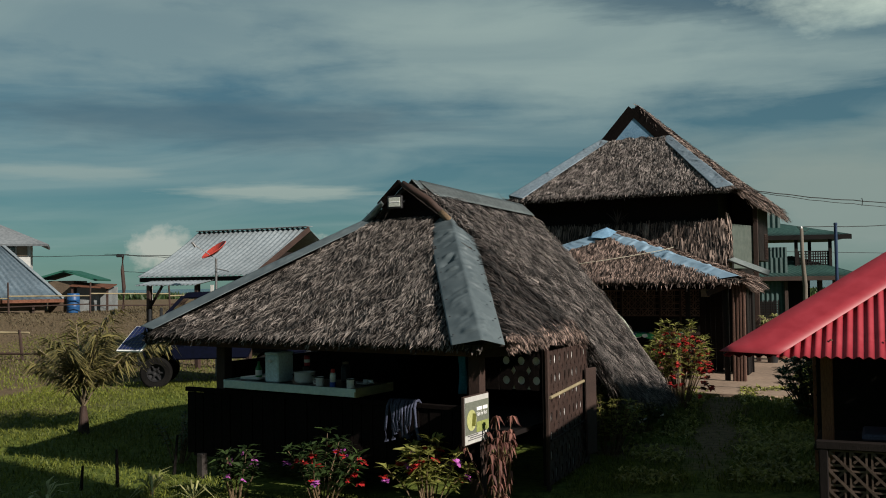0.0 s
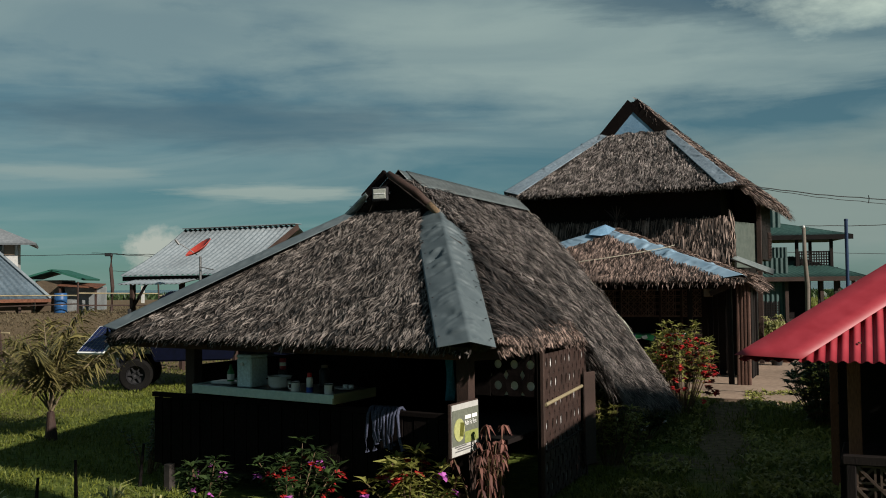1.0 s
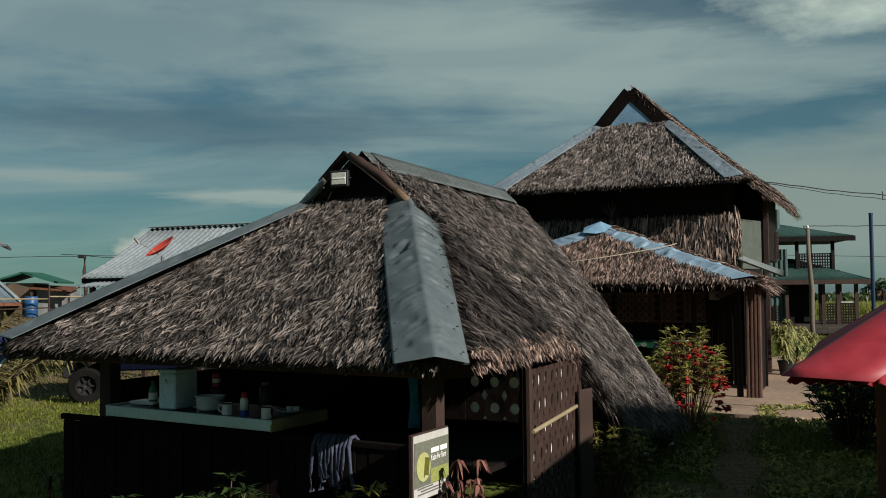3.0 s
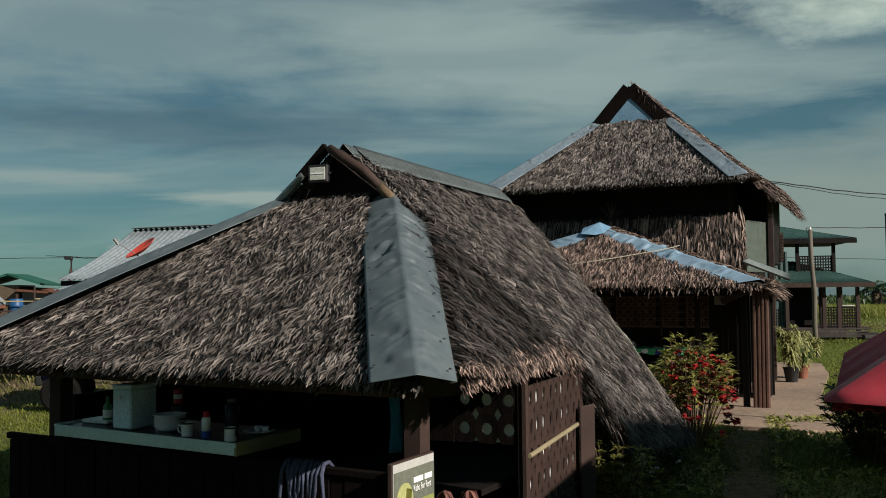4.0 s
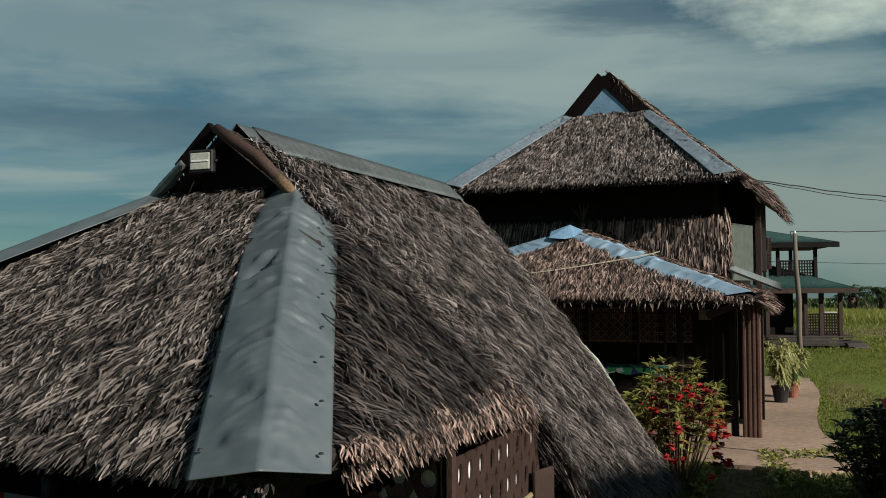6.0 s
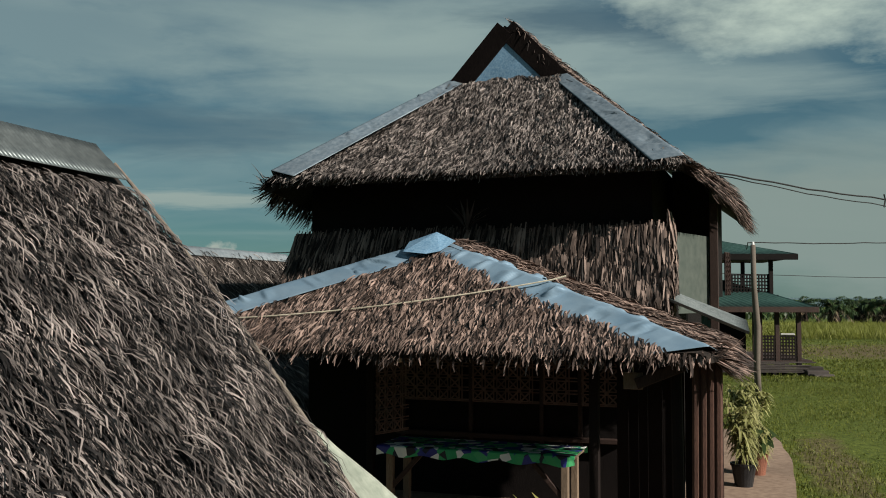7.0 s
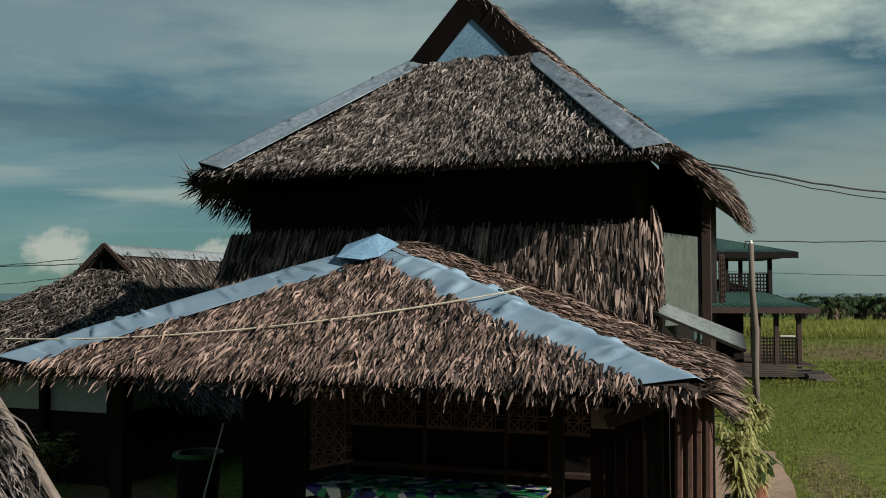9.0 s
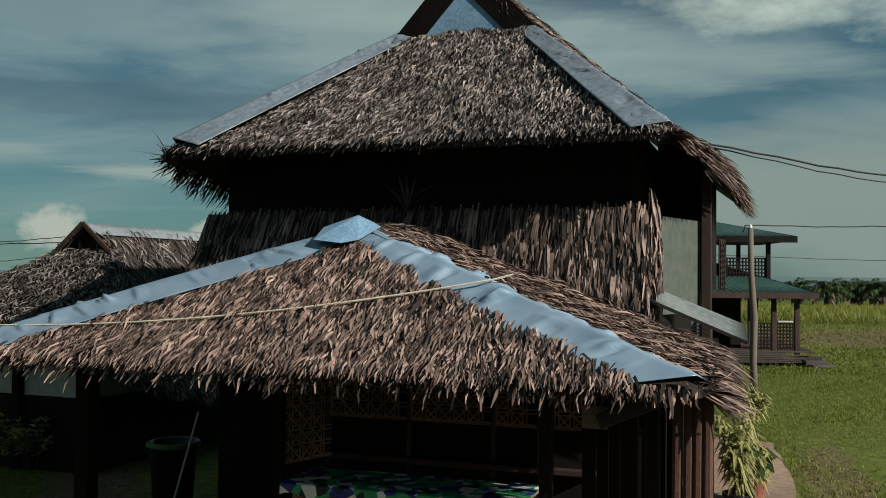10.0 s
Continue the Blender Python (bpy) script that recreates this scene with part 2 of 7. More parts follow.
CONCRETE = surf("worn_concrete", (0.23, 0.160, 0.115), (0.35, 0.258, 0.188), 1.2, 0.9, stain=0.35, bump=0.4)


# ---- building helpers ----
def put(name, verts, faces, material, parent=None, label="", smooth=False):
    """Links one mesh object."""
    me = bpy.data.meshes.new(name)
    me.from_pydata(verts, [], faces)
    me.update()
    if smooth:
        me.polygons.foreach_set("use_smooth", [True] * len(me.polygons))
    if material:
        me.materials.append(material)
    ob = new(name, me)
    ob.parent = parent
    if label:
        ob["label"] = label
    return ob


def part(name, bm, material, parent=None, label="", smooth=False):
    me = bpy.data.meshes.new(name)
    bm.to_mesh(me)
    bm.free()
    if smooth:
        me.polygons.foreach_set("use_smooth", [True] * len(me.polygons))
    if material:
        me.materials.append(material)
    ob = new(name, me)
    ob.parent = parent
    if label:
        ob["label"] = label
    return ob


def thing(name, m, label, category, group="", kind=""):
    """An empty at a thing's base, which parents its parts."""
    ob = new(name)
    ob.matrix_world = m
    ob.empty_display_size = 0.2
    return tagged(ob, label, category, group, kind)


def box(sx, sy, sz, at=(0, 0, 0), bevel=0.008, bm=None, turn=None):
    """A bevelled box whose base stands centred on at."""
    bm = bm or bmesh.new()
    m = Matrix.Translation(at) @ (turn or Matrix()) @ Matrix.Translation((0, 0, sz / 2)) @ Matrix.Diagonal((sx, sy, sz, 1))
    made = bmesh.ops.create_cube(bm, size=1.0, matrix=m)
    if bevel > 0:
        edges = list({e for v in made["verts"] for e in v.link_edges})
        bmesh.ops.bevel(bm, geom=edges, offset=min(bevel, sx * 0.3, sy * 0.3, sz * 0.3), segments=1, affect='EDGES')
    return bm


def between(p, q):
    """The pose that lays a z-long body from p to q, and its length."""
    p, q = Vector(p), Vector(q)
    d = q - p
    return Matrix.Translation(p) @ d.to_track_quat('Z', 'Y').to_matrix().to_4x4(), d.length


def beam(p, q, w, h, bevel=0.006, bm=None):
    m, n = between(p, q)
    bm = bm or bmesh.new()
    made = bmesh.ops.create_cube(bm, size=1.0, matrix=m @ Matrix.Translation((0, 0, n / 2)) @ Matrix.Diagonal((w, h, n, 1)))
    if bevel > 0:
        bmesh.ops.bevel(bm, geom=list({e for v in made["verts"] for e in v.link_edges}), offset=bevel, segments=1, affect='EDGES')
    return bm


def rod(p, q, r0, r1=None, seg=10, bm=None):
    m, n = between(p, q)
    bm = bm or bmesh.new()
    bmesh.ops.create_cone(bm, cap_ends=True, segments=seg, radius1=r0, radius2=r0 if r1 is None else r1, depth=n,
                          matrix=m @ Matrix.Translation((0, 0, n / 2)))
    return bm


def lathe(profile, seg=24, bm=None, m=Matrix()):
    """Turns (radius, height) pairs round z."""
    bm = bm or bmesh.new()
    rings = []
    for r, z in profile:
        if r < 1e-5:
            rings.append([bm.verts.new(m @ Vector((0, 0, z)))] * seg)
        else:
            rings.append([bm.verts.new(m @ Vector((r * math.cos(2 * math.pi * i / seg), r * math.sin(2 * math.pi * i / seg), z))) for i in range(seg)])
    for a, b in zip(rings, rings[1:]):
        for i in range(seg):
            vs = []
            for v in (a[i], a[(i + 1) % seg], b[(i + 1) % seg], b[i]):
                if v not in vs:
                    vs.append(v)
            if len(vs) > 2:
                bm.faces.new(vs)
    return bm


def tube(points, r, seg=6, bm=None):
    """A round line through points."""
    bm = bm or bmesh.new()
    pts = [Vector(p) for p in points]
    rings = []
    for i, p in enumerate(pts):
        d = (pts[min(i + 1, len(pts) - 1)] - pts[max(i - 1, 0)]).normalized()
        s = d.cross(Vector((0, 0, 1)))
        s = s.normalized() if s.length > 1e-4 else Vector((1, 0, 0))
        u = s.cross(d)
        rr = r[i] if isinstance(r, (list, tuple)) else r
        rings.append([bm.verts.new(p + rr * (s * math.cos(2 * math.pi * k / seg) + u * math.sin(2 * math.pi * k / seg))) for k in range(seg)])
    for a, b in zip(rings, rings[1:]):
        for k in range(seg):
            bm.faces.new((a[k], a[(k + 1) % seg], b[(k + 1) % seg], b[k]))
    bm.faces.new(rings[0][::-1])
    bm.faces.new(rings[-1])
    return bm


def sagging(p, q, sag, n=16):
    p, q = Vector(p), Vector(q)
    return [p.lerp(q, i / n) - Vector((0, 0, sag * 4 * (i / n) * (1 - i / n))) for i in range(n + 1)]


def lerp(a, b, t):
    a, b, t = np.asarray(a, float), np.asarray(b, float), np.asarray(t, float)
    return a + (b - a) * t[..., None]


def polyline(points):
    """A function along a line of corners: 0 to 1, evenly from corner to corner."""
    pts = np.asarray(points, float)

    def at(t):
        t = np.clip(np.asarray(t, float), 0, 1) * (len(pts) - 1)
        i = np.minimum(t.astype(int), len(pts) - 2)
        f = (t - i)[..., None]
        return pts[i] * (1 - f) + pts[i + 1] * f
    return at


def ruled(top, bottom, sag=0.0):
    """A roof face: along a from 0 to 1, down from the line top (b = 0) to the line bottom (b = 1)."""
    top, bottom = polyline(top), polyline(bottom)

    def at(a, b):
        p = top(a) * (1 - b)[..., None] + bottom(a) * b[..., None]
        s = sag[0] * (1 - a) + sag[1] * a if isinstance(sag, tuple) else sag
        p[..., 2] -= s * 4 * b * (1 - b)
        return p
    return at


def normals(fn, a, b):
    e = 1e-3
    a0, a1 = np.clip(a - e, 0, 1), np.clip(a + e, 0, 1)
    b0, b1 = np.clip(b - e, 0, 1), np.clip(b + e, 0, 1)
    da, db = fn(a1, b) - fn(a0, b), fn(a, b1) - fn(a, b0)
    n = np.cross(da, db)
    n /= np.maximum(np.linalg.norm(n, axis=-1, keepdims=True), 1e-9)
    flip = np.where(n[..., 2:3] < 0, -1.0, 1.0)
    db /= np.maximum(np.linalg.norm(db, axis=-1, keepdims=True), 1e-9)
    return n * flip, db


def sheet(fn, nu, nv, thick, bump=0.0, wave=0.0, waves=0, rough=0.0, seed=0, along='a'):
    """Vertices and faces of a solid sheet over a roof face; wave makes it corrugated."""
    rng = np.random.default_rng(seed)
    a, b = np.meshgrid(np.linspace(0, 1, nu + 1), np.linspace(0, 1, nv + 1), indexing='ij')
    p = fn(a, b)
    n, _ = normals(fn, np.clip(a, 0.002, 0.998), np.clip(b, 0.002, 0.998))
    h = np.zeros(a.shape)
    if wave:
        h = h + wave * np.cos(2 * np.pi * waves * (a if along == 'a' else b))
    if rough:
        h = h + rough * rng.standard_normal(a.shape)
    top = p + n * h[..., None]
    low = top - n * thick
    verts = np.concatenate([top.reshape(-1, 3), low.reshape(-1, 3)])
    k, w = (nu + 1) * (nv + 1), nv + 1
    faces = []
    for i in range(nu):
        for j in range(nv):
            c = i * w + j
            faces.append((c, c + 1, c + w + 1, c + w))
            faces.append((k + c, k + c + w, k + c + w + 1, k + c + 1))
    for i in range(nu):
        for j in (0, nv):
            c = i * w + j
            faces.append((c, c + w, k + c + w, k + c))
    for j in range(nv):
        for i in (0, nu):
            c = i * w + j
            faces.append((c, k + c, k + c + 1, c + 1))
    return verts.tolist(), faces


def blades(p, d, n, length, width, lift, curl, rng):
    """Wavy leaf strips from places p, along d, over a surface with the normal n. Returns vertices and quads."""
    k = len(p)
    side = np.cross(d, n)
    roll = rng.normal(0, 0.30, (k, 1))
    w = (side * np.cos(roll) + n * np.sin(roll)) * (width[:, None] / 2)
    bend = side * curl[:, None]
    hook = rng.normal(0, 0.12, (k, 1))
    q0 = p + n * 0.004
    q1 = p + d * (length * 0.35)[:, None] + n * (lift * 0.75)[:, None] + bend * (0.25 + hook * 0.5)
    q2 = p + d * (length * 0.70)[:, None] + n * (lift * 1.05)[:, None] + bend * (0.45 - hook * 0.3)
    q3 = p + d * length[:, None] + n * (lift * rng.uniform(0.5, 1.1, k))[:, None] + bend
    v = np.stack([q0 - w * 0.7, q0 + w * 0.7, q1 + w, q1 - w, q2 + w * 0.9, q2 - w * 0.9, q3 + w * 0.25, q3 - w * 0.25], 1)
    f = np.array([[0, 1, 2, 3], [3, 2, 4, 5], [5, 4, 6, 7]])[None] + (np.arange(k) * 8)[:, None, None]
    return v.reshape(-1, 3), f.reshape(-1, 4)


def clumps(p, seed, size=0.32):
    """A smooth field between -1 and 1 over places p, with lumps of about that size."""
    x, y, z = (p / size).T
    return (np.sin(x * 1.9 + 2.1 * np.sin(y * 1.3 + seed) + z) * np.cos(z * 2.3 + 1.7 * np.sin(x * 0.9 - seed))
            + 0.6 * np.sin(x * 4.1 - y * 2.7 + z * 3.3 + seed * 1.7)) / 1.6


def strands(name, sets, material, parent, label=""):
    """Joins sets of (vertices, quads) into one mesh of loose strips."""
    vs, fs, base = [], [], 0
    for v, f in sets:
        vs.append(v)
        fs.append(f + base)
        base += len(v)
    v, f = np.concatenate(vs), np.concatenate(fs)
    me = bpy.data.meshes.new(name)
    me.vertices.add(len(v))
    me.vertices.foreach_set("co", v.astype(np.float32).ravel())
    me.loops.add(f.size)
    me.loops.foreach_set("vertex_index", f.astype(np.int32).ravel())
    me.polygons.add(len(f))
    me.polygons.foreach_set("loop_start", np.arange(0, f.size, 4, dtype=np.int32))
    me.update(calc_edges=True)
    me.materials.append(material)
    ob = new(name, me)
    ob.parent = parent
    tagged(ob, label, kind="stuff")
    return ob


def thatch(fn, count, length, width, lean=0.0, jitter=0.35, lift=0.03, seed=0, fringe=0, fringe_len=0.25, a_range=(0, 1), b_range=(0, 1), swirl=0.25, mask=None, straight=0.0, fan=False, curl=0.11):
    """Strips of palm leaf laid down a roof face, with a hanging fringe at its foot."""
    rng = np.random.default_rng(seed)
    a = rng.uniform(*a_range, count)
    b = rng.uniform(b_range[0] - 0.02, b_range[1], count)
    b = np.clip(b, 0, 1)
    if fan:
        b = np.sqrt(b)
    if mask is not None:
        keep = mask(a, b, rng)
        a, b = a[keep], b[keep]
        count = len(a)
    p = fn(a, b)
    n, d = normals(fn, np.clip(a, 0.002, 0.998), np.clip(b, 0.002, 0.998))
    if straight:
        d = d * (1 - straight) + (n * n[:, 2:3] - np.array([0, 0, 1.0])) * straight
        d /= np.maximum(np.linalg.norm(d, axis=1, keepdims=True), 1e-9)
    side = np.cross(d, n)
    turn = lean + rng.normal(0, jitter, count) + swirl * clumps(p, seed)
    dd = d * np.cos(turn)[:, None] + side * np.sin(turn)[:, None]
    ln = length * rng.uniform(0.6, 1.25, count)
    sets = [blades(p - dd * (ln * 0.4)[:, None], dd, n, ln, width * rng.uniform(0.5, 1.3, count), lift * (rng.uniform(0.1, 1.3, count) + 0.7 * np.maximum(clumps(p, seed + 5, 0.2), -0.3)), rng.normal(0, curl, count) * ln, rng)]
    if fringe:
        a = rng.uniform(*a_range, fringe)
        b = np.full(fringe, b_range[1]) - rng.uniform(0, 0.05, fringe)
        p = fn(a, b)
        n, d = normals(fn, np.clip(a, 0.002, 0.998), np.clip(b, 0.002, 0.998))
        if straight:
            d = d * (1 - straight) + (n * n[:, 2:3] - np.array([0, 0, 1.0])) * straight
            d /= np.maximum(np.linalg.norm(d, axis=1, keepdims=True), 1e-9)
        side = np.cross(d, n)
        turn = lean * 0.6 + rng.normal(0, jitter * 0.8, fringe)
        dd = d * np.cos(turn)[:, None] + side * np.sin(turn)[:, None]
        dd[:, 2] -= rng.uniform(0.1, 0.7, fringe)
        dd /= np.linalg.norm(dd, axis=1, keepdims=True)
        ln = fringe_len * rng.uniform(0.5, 1.3, fringe)
        sets.append(blades(p - n * rng.uniform(0, 0.06, (fringe, 1)), dd, n, ln, width * rng.uniform(0.6, 1.3, fringe), 0.02 * rng.normal(0, 1, fringe), rng.normal(0, 0.15, fringe) * ln, rng))
    return sets


def flashing(name, spine, left, right, material, parent, label, seed=0, nl=26, nw=3, crumple=0.014, raise_by=0.03, ribs=0, dents=9.0):
    """A dented sheet folded over a hip: spine is its line, left and right the vectors of its wings at the top and the foot.
    dents: how many dents lie along it; ribs gives fine ribs across it instead."""
    rng = np.random.default_rng(seed)
    line = polyline(spine)
    ahead = np.asarray(spine[-1], float) - np.asarray(spine[0], float)
    run = float(np.linalg.norm(ahead))
    ph = rng.uniform(0, 30, 4)
    k = int(dents * 4.5)
    wing = rng.choice((-1.0, 1.0), k)
    start, end = rng.uniform(0, 0.25, k) * (rng.uniform(0, 1, k) < 0.6), rng.uniform(0.35, 0.95, k)
    t0, slope = rng.uniform(0.01, 0.99, k), rng.normal(0.13, 0.12, k) / run
    steep, gentle = rng.uniform(0.022, 0.034, k) / run, rng.uniform(0.06, 0.18, k) / run
    tall = rng.uniform(0.3, 1.0, k) ** 2 * rng.choice((-0.7, 1.0), k)
    verts = []
    for ti in np.linspace(0, 1, nl + 1):
        c = line(np.array(ti))
        l = np.asarray(left[0]) * (1 - ti) + np.asarray(left[1]) * ti
        r = np.asarray(right[0]) * (1 - ti) + np.asarray(right[1]) * ti
        up = np.cross(l, r)
        up = up / np.linalg.norm(up)
        if up[2] < 0:
            up = -up
        faces_up = []
        for wing_ in (l, r):
            m = np.cross(ahead, wing_)
            faces_up.append(m / np.linalg.norm(m) * (1 if m[2] > 0 else -1))
        for si in np.linspace(-1, 1, 2 * nw + 1):
            q = c + (l * -si if si < 0 else r * si)
            out = abs(si)
            u = ti - t0 - slope * out
            ridge = np.clip(np.where(u < 0, 1 + u / gentle, 1 - u / steep), 0, 1)
            reach = np.clip((out - start) / 0.08 + (start == 0), 0, 1) * np.clip((end - out) / 0.2, 0, 1) * (wing * si >= 0)
            folds = float((tall * ridge * reach).sum())
            low = noise.noise(Vector((ti * dents * 0.7 + ph[0], si * 0.9 + ph[1], 0)))
            h = crumple * (0.25 * low + 0.50 * folds)
            if ribs:
                h = 0.3 * h + 0.007 * math.cos(2 * math.pi * ribs * (ti + 0.02 * si))
            h *= (1.0 - si ** 6) * (0.15 + 0.85 * min(1.0, out / 0.22)) * (1.0 if ribs else 1.0 - (2 * ti - 1) ** 12)
            verts.append(q + up * raise_by + faces_up[int(si > 0)] * h + np.array([0, 0, -0.020 * out]))
    w = 2 * nw + 1
    faces = [(i * w + j, i * w + j + 1, (i + 1) * w + j + 1, (i + 1) * w + j) for i in range(nl) for j in range(2 * nw)]
    ob = put(name, [tuple(v) for v in verts], faces, material, parent, label, smooth=True)
    md = ob.modifiers.new("thickness", 'SOLIDIFY')
    md.thickness, md.offset = 0.004, -1
    return ob


def off_line(fn, p, q, gap, more=None):
    """A mask for thatch: keeps places of a roof face that lie farther than gap from the line p q."""
    p, q = np.asarray(p, float), np.asarray(q, float)

    def keep(a, b, rng):
        w = fn(a, b) - p
        t = np.clip(w @ (q - p) / ((q - p) @ (q - p)), 0, 1)
        far = np.linalg.norm(w - t[:, None] * (q - p), axis=1) > gap + rng.normal(0, 0.02, len(a))
        return far if more is None else far & more(a, b, rng)
    return keep


def rz(deg):
    return Matrix.Rotation(radians(deg), 4, 'Z')


# ---- more materials ----
LEAF_GREEN = surf("green_leaf", (0.012, 0.028, 0.009), (0.065, 0.105, 0.03), 3.0, 0.5, island=0.7, bump=0.0, translucent=0.25)
LEAF_BRIGHT = surf("lime_leaf", (0.13, 0.145, 0.028), (0.46, 0.45, 0.13), 3.0, 0.5, island=0.7, bump=0.0, translucent=0.4)
LEAF_YELLOW = surf("variegated_leaf", (0.20, 0.215, 0.06), (0.52, 0.51, 0.23), 3.0, 0.5, island=0.7, bump=0.0, translucent=0.2)
LEAF_DRY = surf("dry_red_leaf", (0.06, 0.02, 0.016), (0.24, 0.105, 0.08), 3.0, 0.7, island=0.7, bump=0.0)
PALM_LEAF = surf("palm_frond", (0.055, 0.052, 0.016), (0.32, 0.275, 0.105), 3.0, 0.45, island=0.7, bump=0.0, translucent=0.2)
PALM_DRY = surf("dry_palm_frond", (0.09, 0.068, 0.04), (0.26, 0.205, 0.13), 3.0, 0.7, island=0.7, bump=0.0)
OIL_PALM = surf("oil_palm_leaf", (0.018, 0.040, 0.014), (0.085, 0.135, 0.05), 3.0, 0.45, island=0.7, bump=0.0, translucent=0.2)
STEM = surf("plant_stem", (0.08, 0.055, 0.03), (0.21, 0.14, 0.08), 6.0, 0.7)
PETAL_RED = surf("red_petal", (0.26, 0.010, 0.012), (0.50, 0.03, 0.028), 6.0, 0.6, island=0.6, bump=0.0)
PETAL_PINK = surf("purple_petal", (0.30, 0.05, 0.28), (0.50, 0.14, 0.46), 6.0, 0.6, island=0.6, bump=0.0)
GRASS = surf("lawn_grass", (0.033, 0.050, 0.006), (0.245, 0.270, 0.040), 0.35, 0.6, island=0.5, bump=0.0, stain=0.4, translucent=0.25)
FIELD_GRASS = surf("dry_field_grass", (0.05, 0.040, 0.022), (0.15, 0.118, 0.065), 0.3, 0.7, island=0.7, bump=0.0)
GRASS_DRY = surf("dry_tall_grass", (0.11, 0.125, 0.022), (0.27, 0.295, 0.055), 0.1, 0.6, island=0.5, bump=0.0, translucent=0.25)
BLACK = surf("black_plastic", (0.012, 0.012, 0.013), (0.03, 0.03, 0.032), 6.0, 0.4, bump=0.05)
PALE_BLUE = surf("pale_blue_paint", (0.55, 0.72, 0.71), (0.70, 0.84, 0.82), 3.0, 0.55, stain=0.25, bump=0.1)
ENAMEL = surf("white_enamel", (0.76, 0.76, 0.74), (0.86, 0.86, 0.84), 4.0, 0.25, stain=0.12, bump=0.0, spec=0.5)
# navy lowered nearly to black, so the truck's shade is in its paint
TRUCK_BLUE = surf("shaded_blue_paint", (0.001, 0.002, 0.007), (0.0018, 0.003, 0.012), 1.5, 0.5, stain=0.15, bump=0.0, spec=0.08)
GLASS_DARK = surf("dark_window", (0.010, 0.012, 0.014), (0.022, 0.025, 0.028), 2.0, 0.08, stain=0.1, bump=0.0, spec=0.6)
# tyres darkened likewise for the shade that the truck stands in
RUBBER = surf("tyre_rubber", (0.006, 0.006, 0.006), (0.014, 0.013, 0.012), 6.0, 0.95, spec=0.03)
STEEL = surf("dull_steel", (0.22, 0.22, 0.22), (0.36, 0.36, 0.36), 5.0, 0.4, 0.8)
TERRACOTTA = surf("terracotta", (0.17, 0.065, 0.04), (0.28, 0.115, 0.07), 5.0, 0.8)
DRUM_BLUE = surf("blue_plastic_drum", (0.012, 0.055, 0.15), (0.022, 0.085, 0.21), 2.0, 0.45, stain=0.2, bump=0.05)
WALL_WHITE = surf("whitewashed_wall", (0.36, 0.36, 0.34), (0.48, 0.475, 0.45), 1.0, 0.85, stain=0.2)
AMAKAN = surf("woven_bamboo_wall", (0.05, 0.036, 0.023), (0.13, 0.095, 0.06), 6.0, 0.7, stretch=(1, 1, 6), stain=0.3, bump=0.5)
WICKER = surf("dark_wicker", (0.016, 0.0088, 0.007), (0.053, 0.028, 0.0215), 8.0, 0.65, island=0.5, bump=0.2)
WICKER_PALE = surf("cane_wicker", (0.12, 0.075, 0.060), (0.28, 0.18, 0.145), 8.0, 0.6, island=0.5, bump=0.2)
RUST = surf("rusty_sheet", (0.09, 0.035, 0.02), (0.20, 0.085, 0.05), 1.2, 0.8, 0.2, stain=0.4)
ROPE = surf("pale_rope", (0.50, 0.46, 0.34), (0.66, 0.61, 0.47), 30.0, 0.8)
WIRE = surf("black_cable", (0.012, 0.012, 0.012), (0.025, 0.025, 0.025), 9.0, 0.6)
FABRIC_BLUE = surf("grey_blue_cloth", (0.03, 0.036, 0.062), (0.08, 0.09, 0.14), 8.0, 0.9)
OLD_PLANK = surf("grey_old_plank", (0.022, 0.018, 0.016), (0.085, 0.072, 0.064), 5.0, 0.85, stretch=(0.5, 6, 6), per_object=0.5, bump=0.4)
TRAY_TOP = surf("dark_wet_tray", (0.010, 0.012, 0.013), (0.03, 0.034, 0.036), 3.0, 0.28, stain=0.4, bump=0.1)
TRAY_WOOD = surf("greenish_tray_wood", (0.20, 0.19, 0.10), (0.36, 0.34, 0.19), 4.0, 0.7, stretch=(0.5, 6, 6), stain=0.4, bump=0.2)
CYAN_CLOTH = surf("blue_green_cloth", (0.02, 0.12, 0.18), (0.04, 0.20, 0.28), 8.0, 0.9)


def patchwork():
    """Printed cloth: large angular patches of green, navy and white."""
    m = bpy.data.materials.new("camouflage_cloth")
    m.use_nodes = True
    t = m.node_tree
    b = t.nodes["Principled BSDF"]
    co = t.nodes.new("ShaderNodeTexCoord")
    vo = t.nodes.new("ShaderNodeTexVoronoi")
    vo.inputs["Scale"].default_value = 10.5
    t.links.new(co.outputs["Object"], vo.inputs["Vector"])
    sp = t.nodes.new("ShaderNodeSeparateColor")
    t.links.new(vo.outputs["Color"], sp.inputs[0])
    r = t.nodes.new("ShaderNodeValToRGB")
    r.color_ramp.interpolation = 'CONSTANT'
    for pos, col in ((0.0, (0.025, 0.03, 0.22, 1)), (0.28, (0.03, 0.36, 0.13, 1)), (0.56, (0.80, 0.84, 0.80, 1)), (0.74, (0.012, 0.012, 0.02, 1)), (0.88, (0.07, 0.42, 0.16, 1))):
        if pos == 0.0:
            r.color_ramp.elements[0].color = col
        else:
            r.color_ramp.elements.new(pos).color = col
    while len(r.color_ramp.elements) > 5:
        r.color_ramp.elements.remove(r.color_ramp.elements[-1])
    t.links.new(sp.outputs[0], r.inputs[0])
    t.links.new(r.outputs[0], b.inputs["Base Color"])
    b.inputs["Roughness"].default_value = 0.55
    return m


CAMO = patchwork()


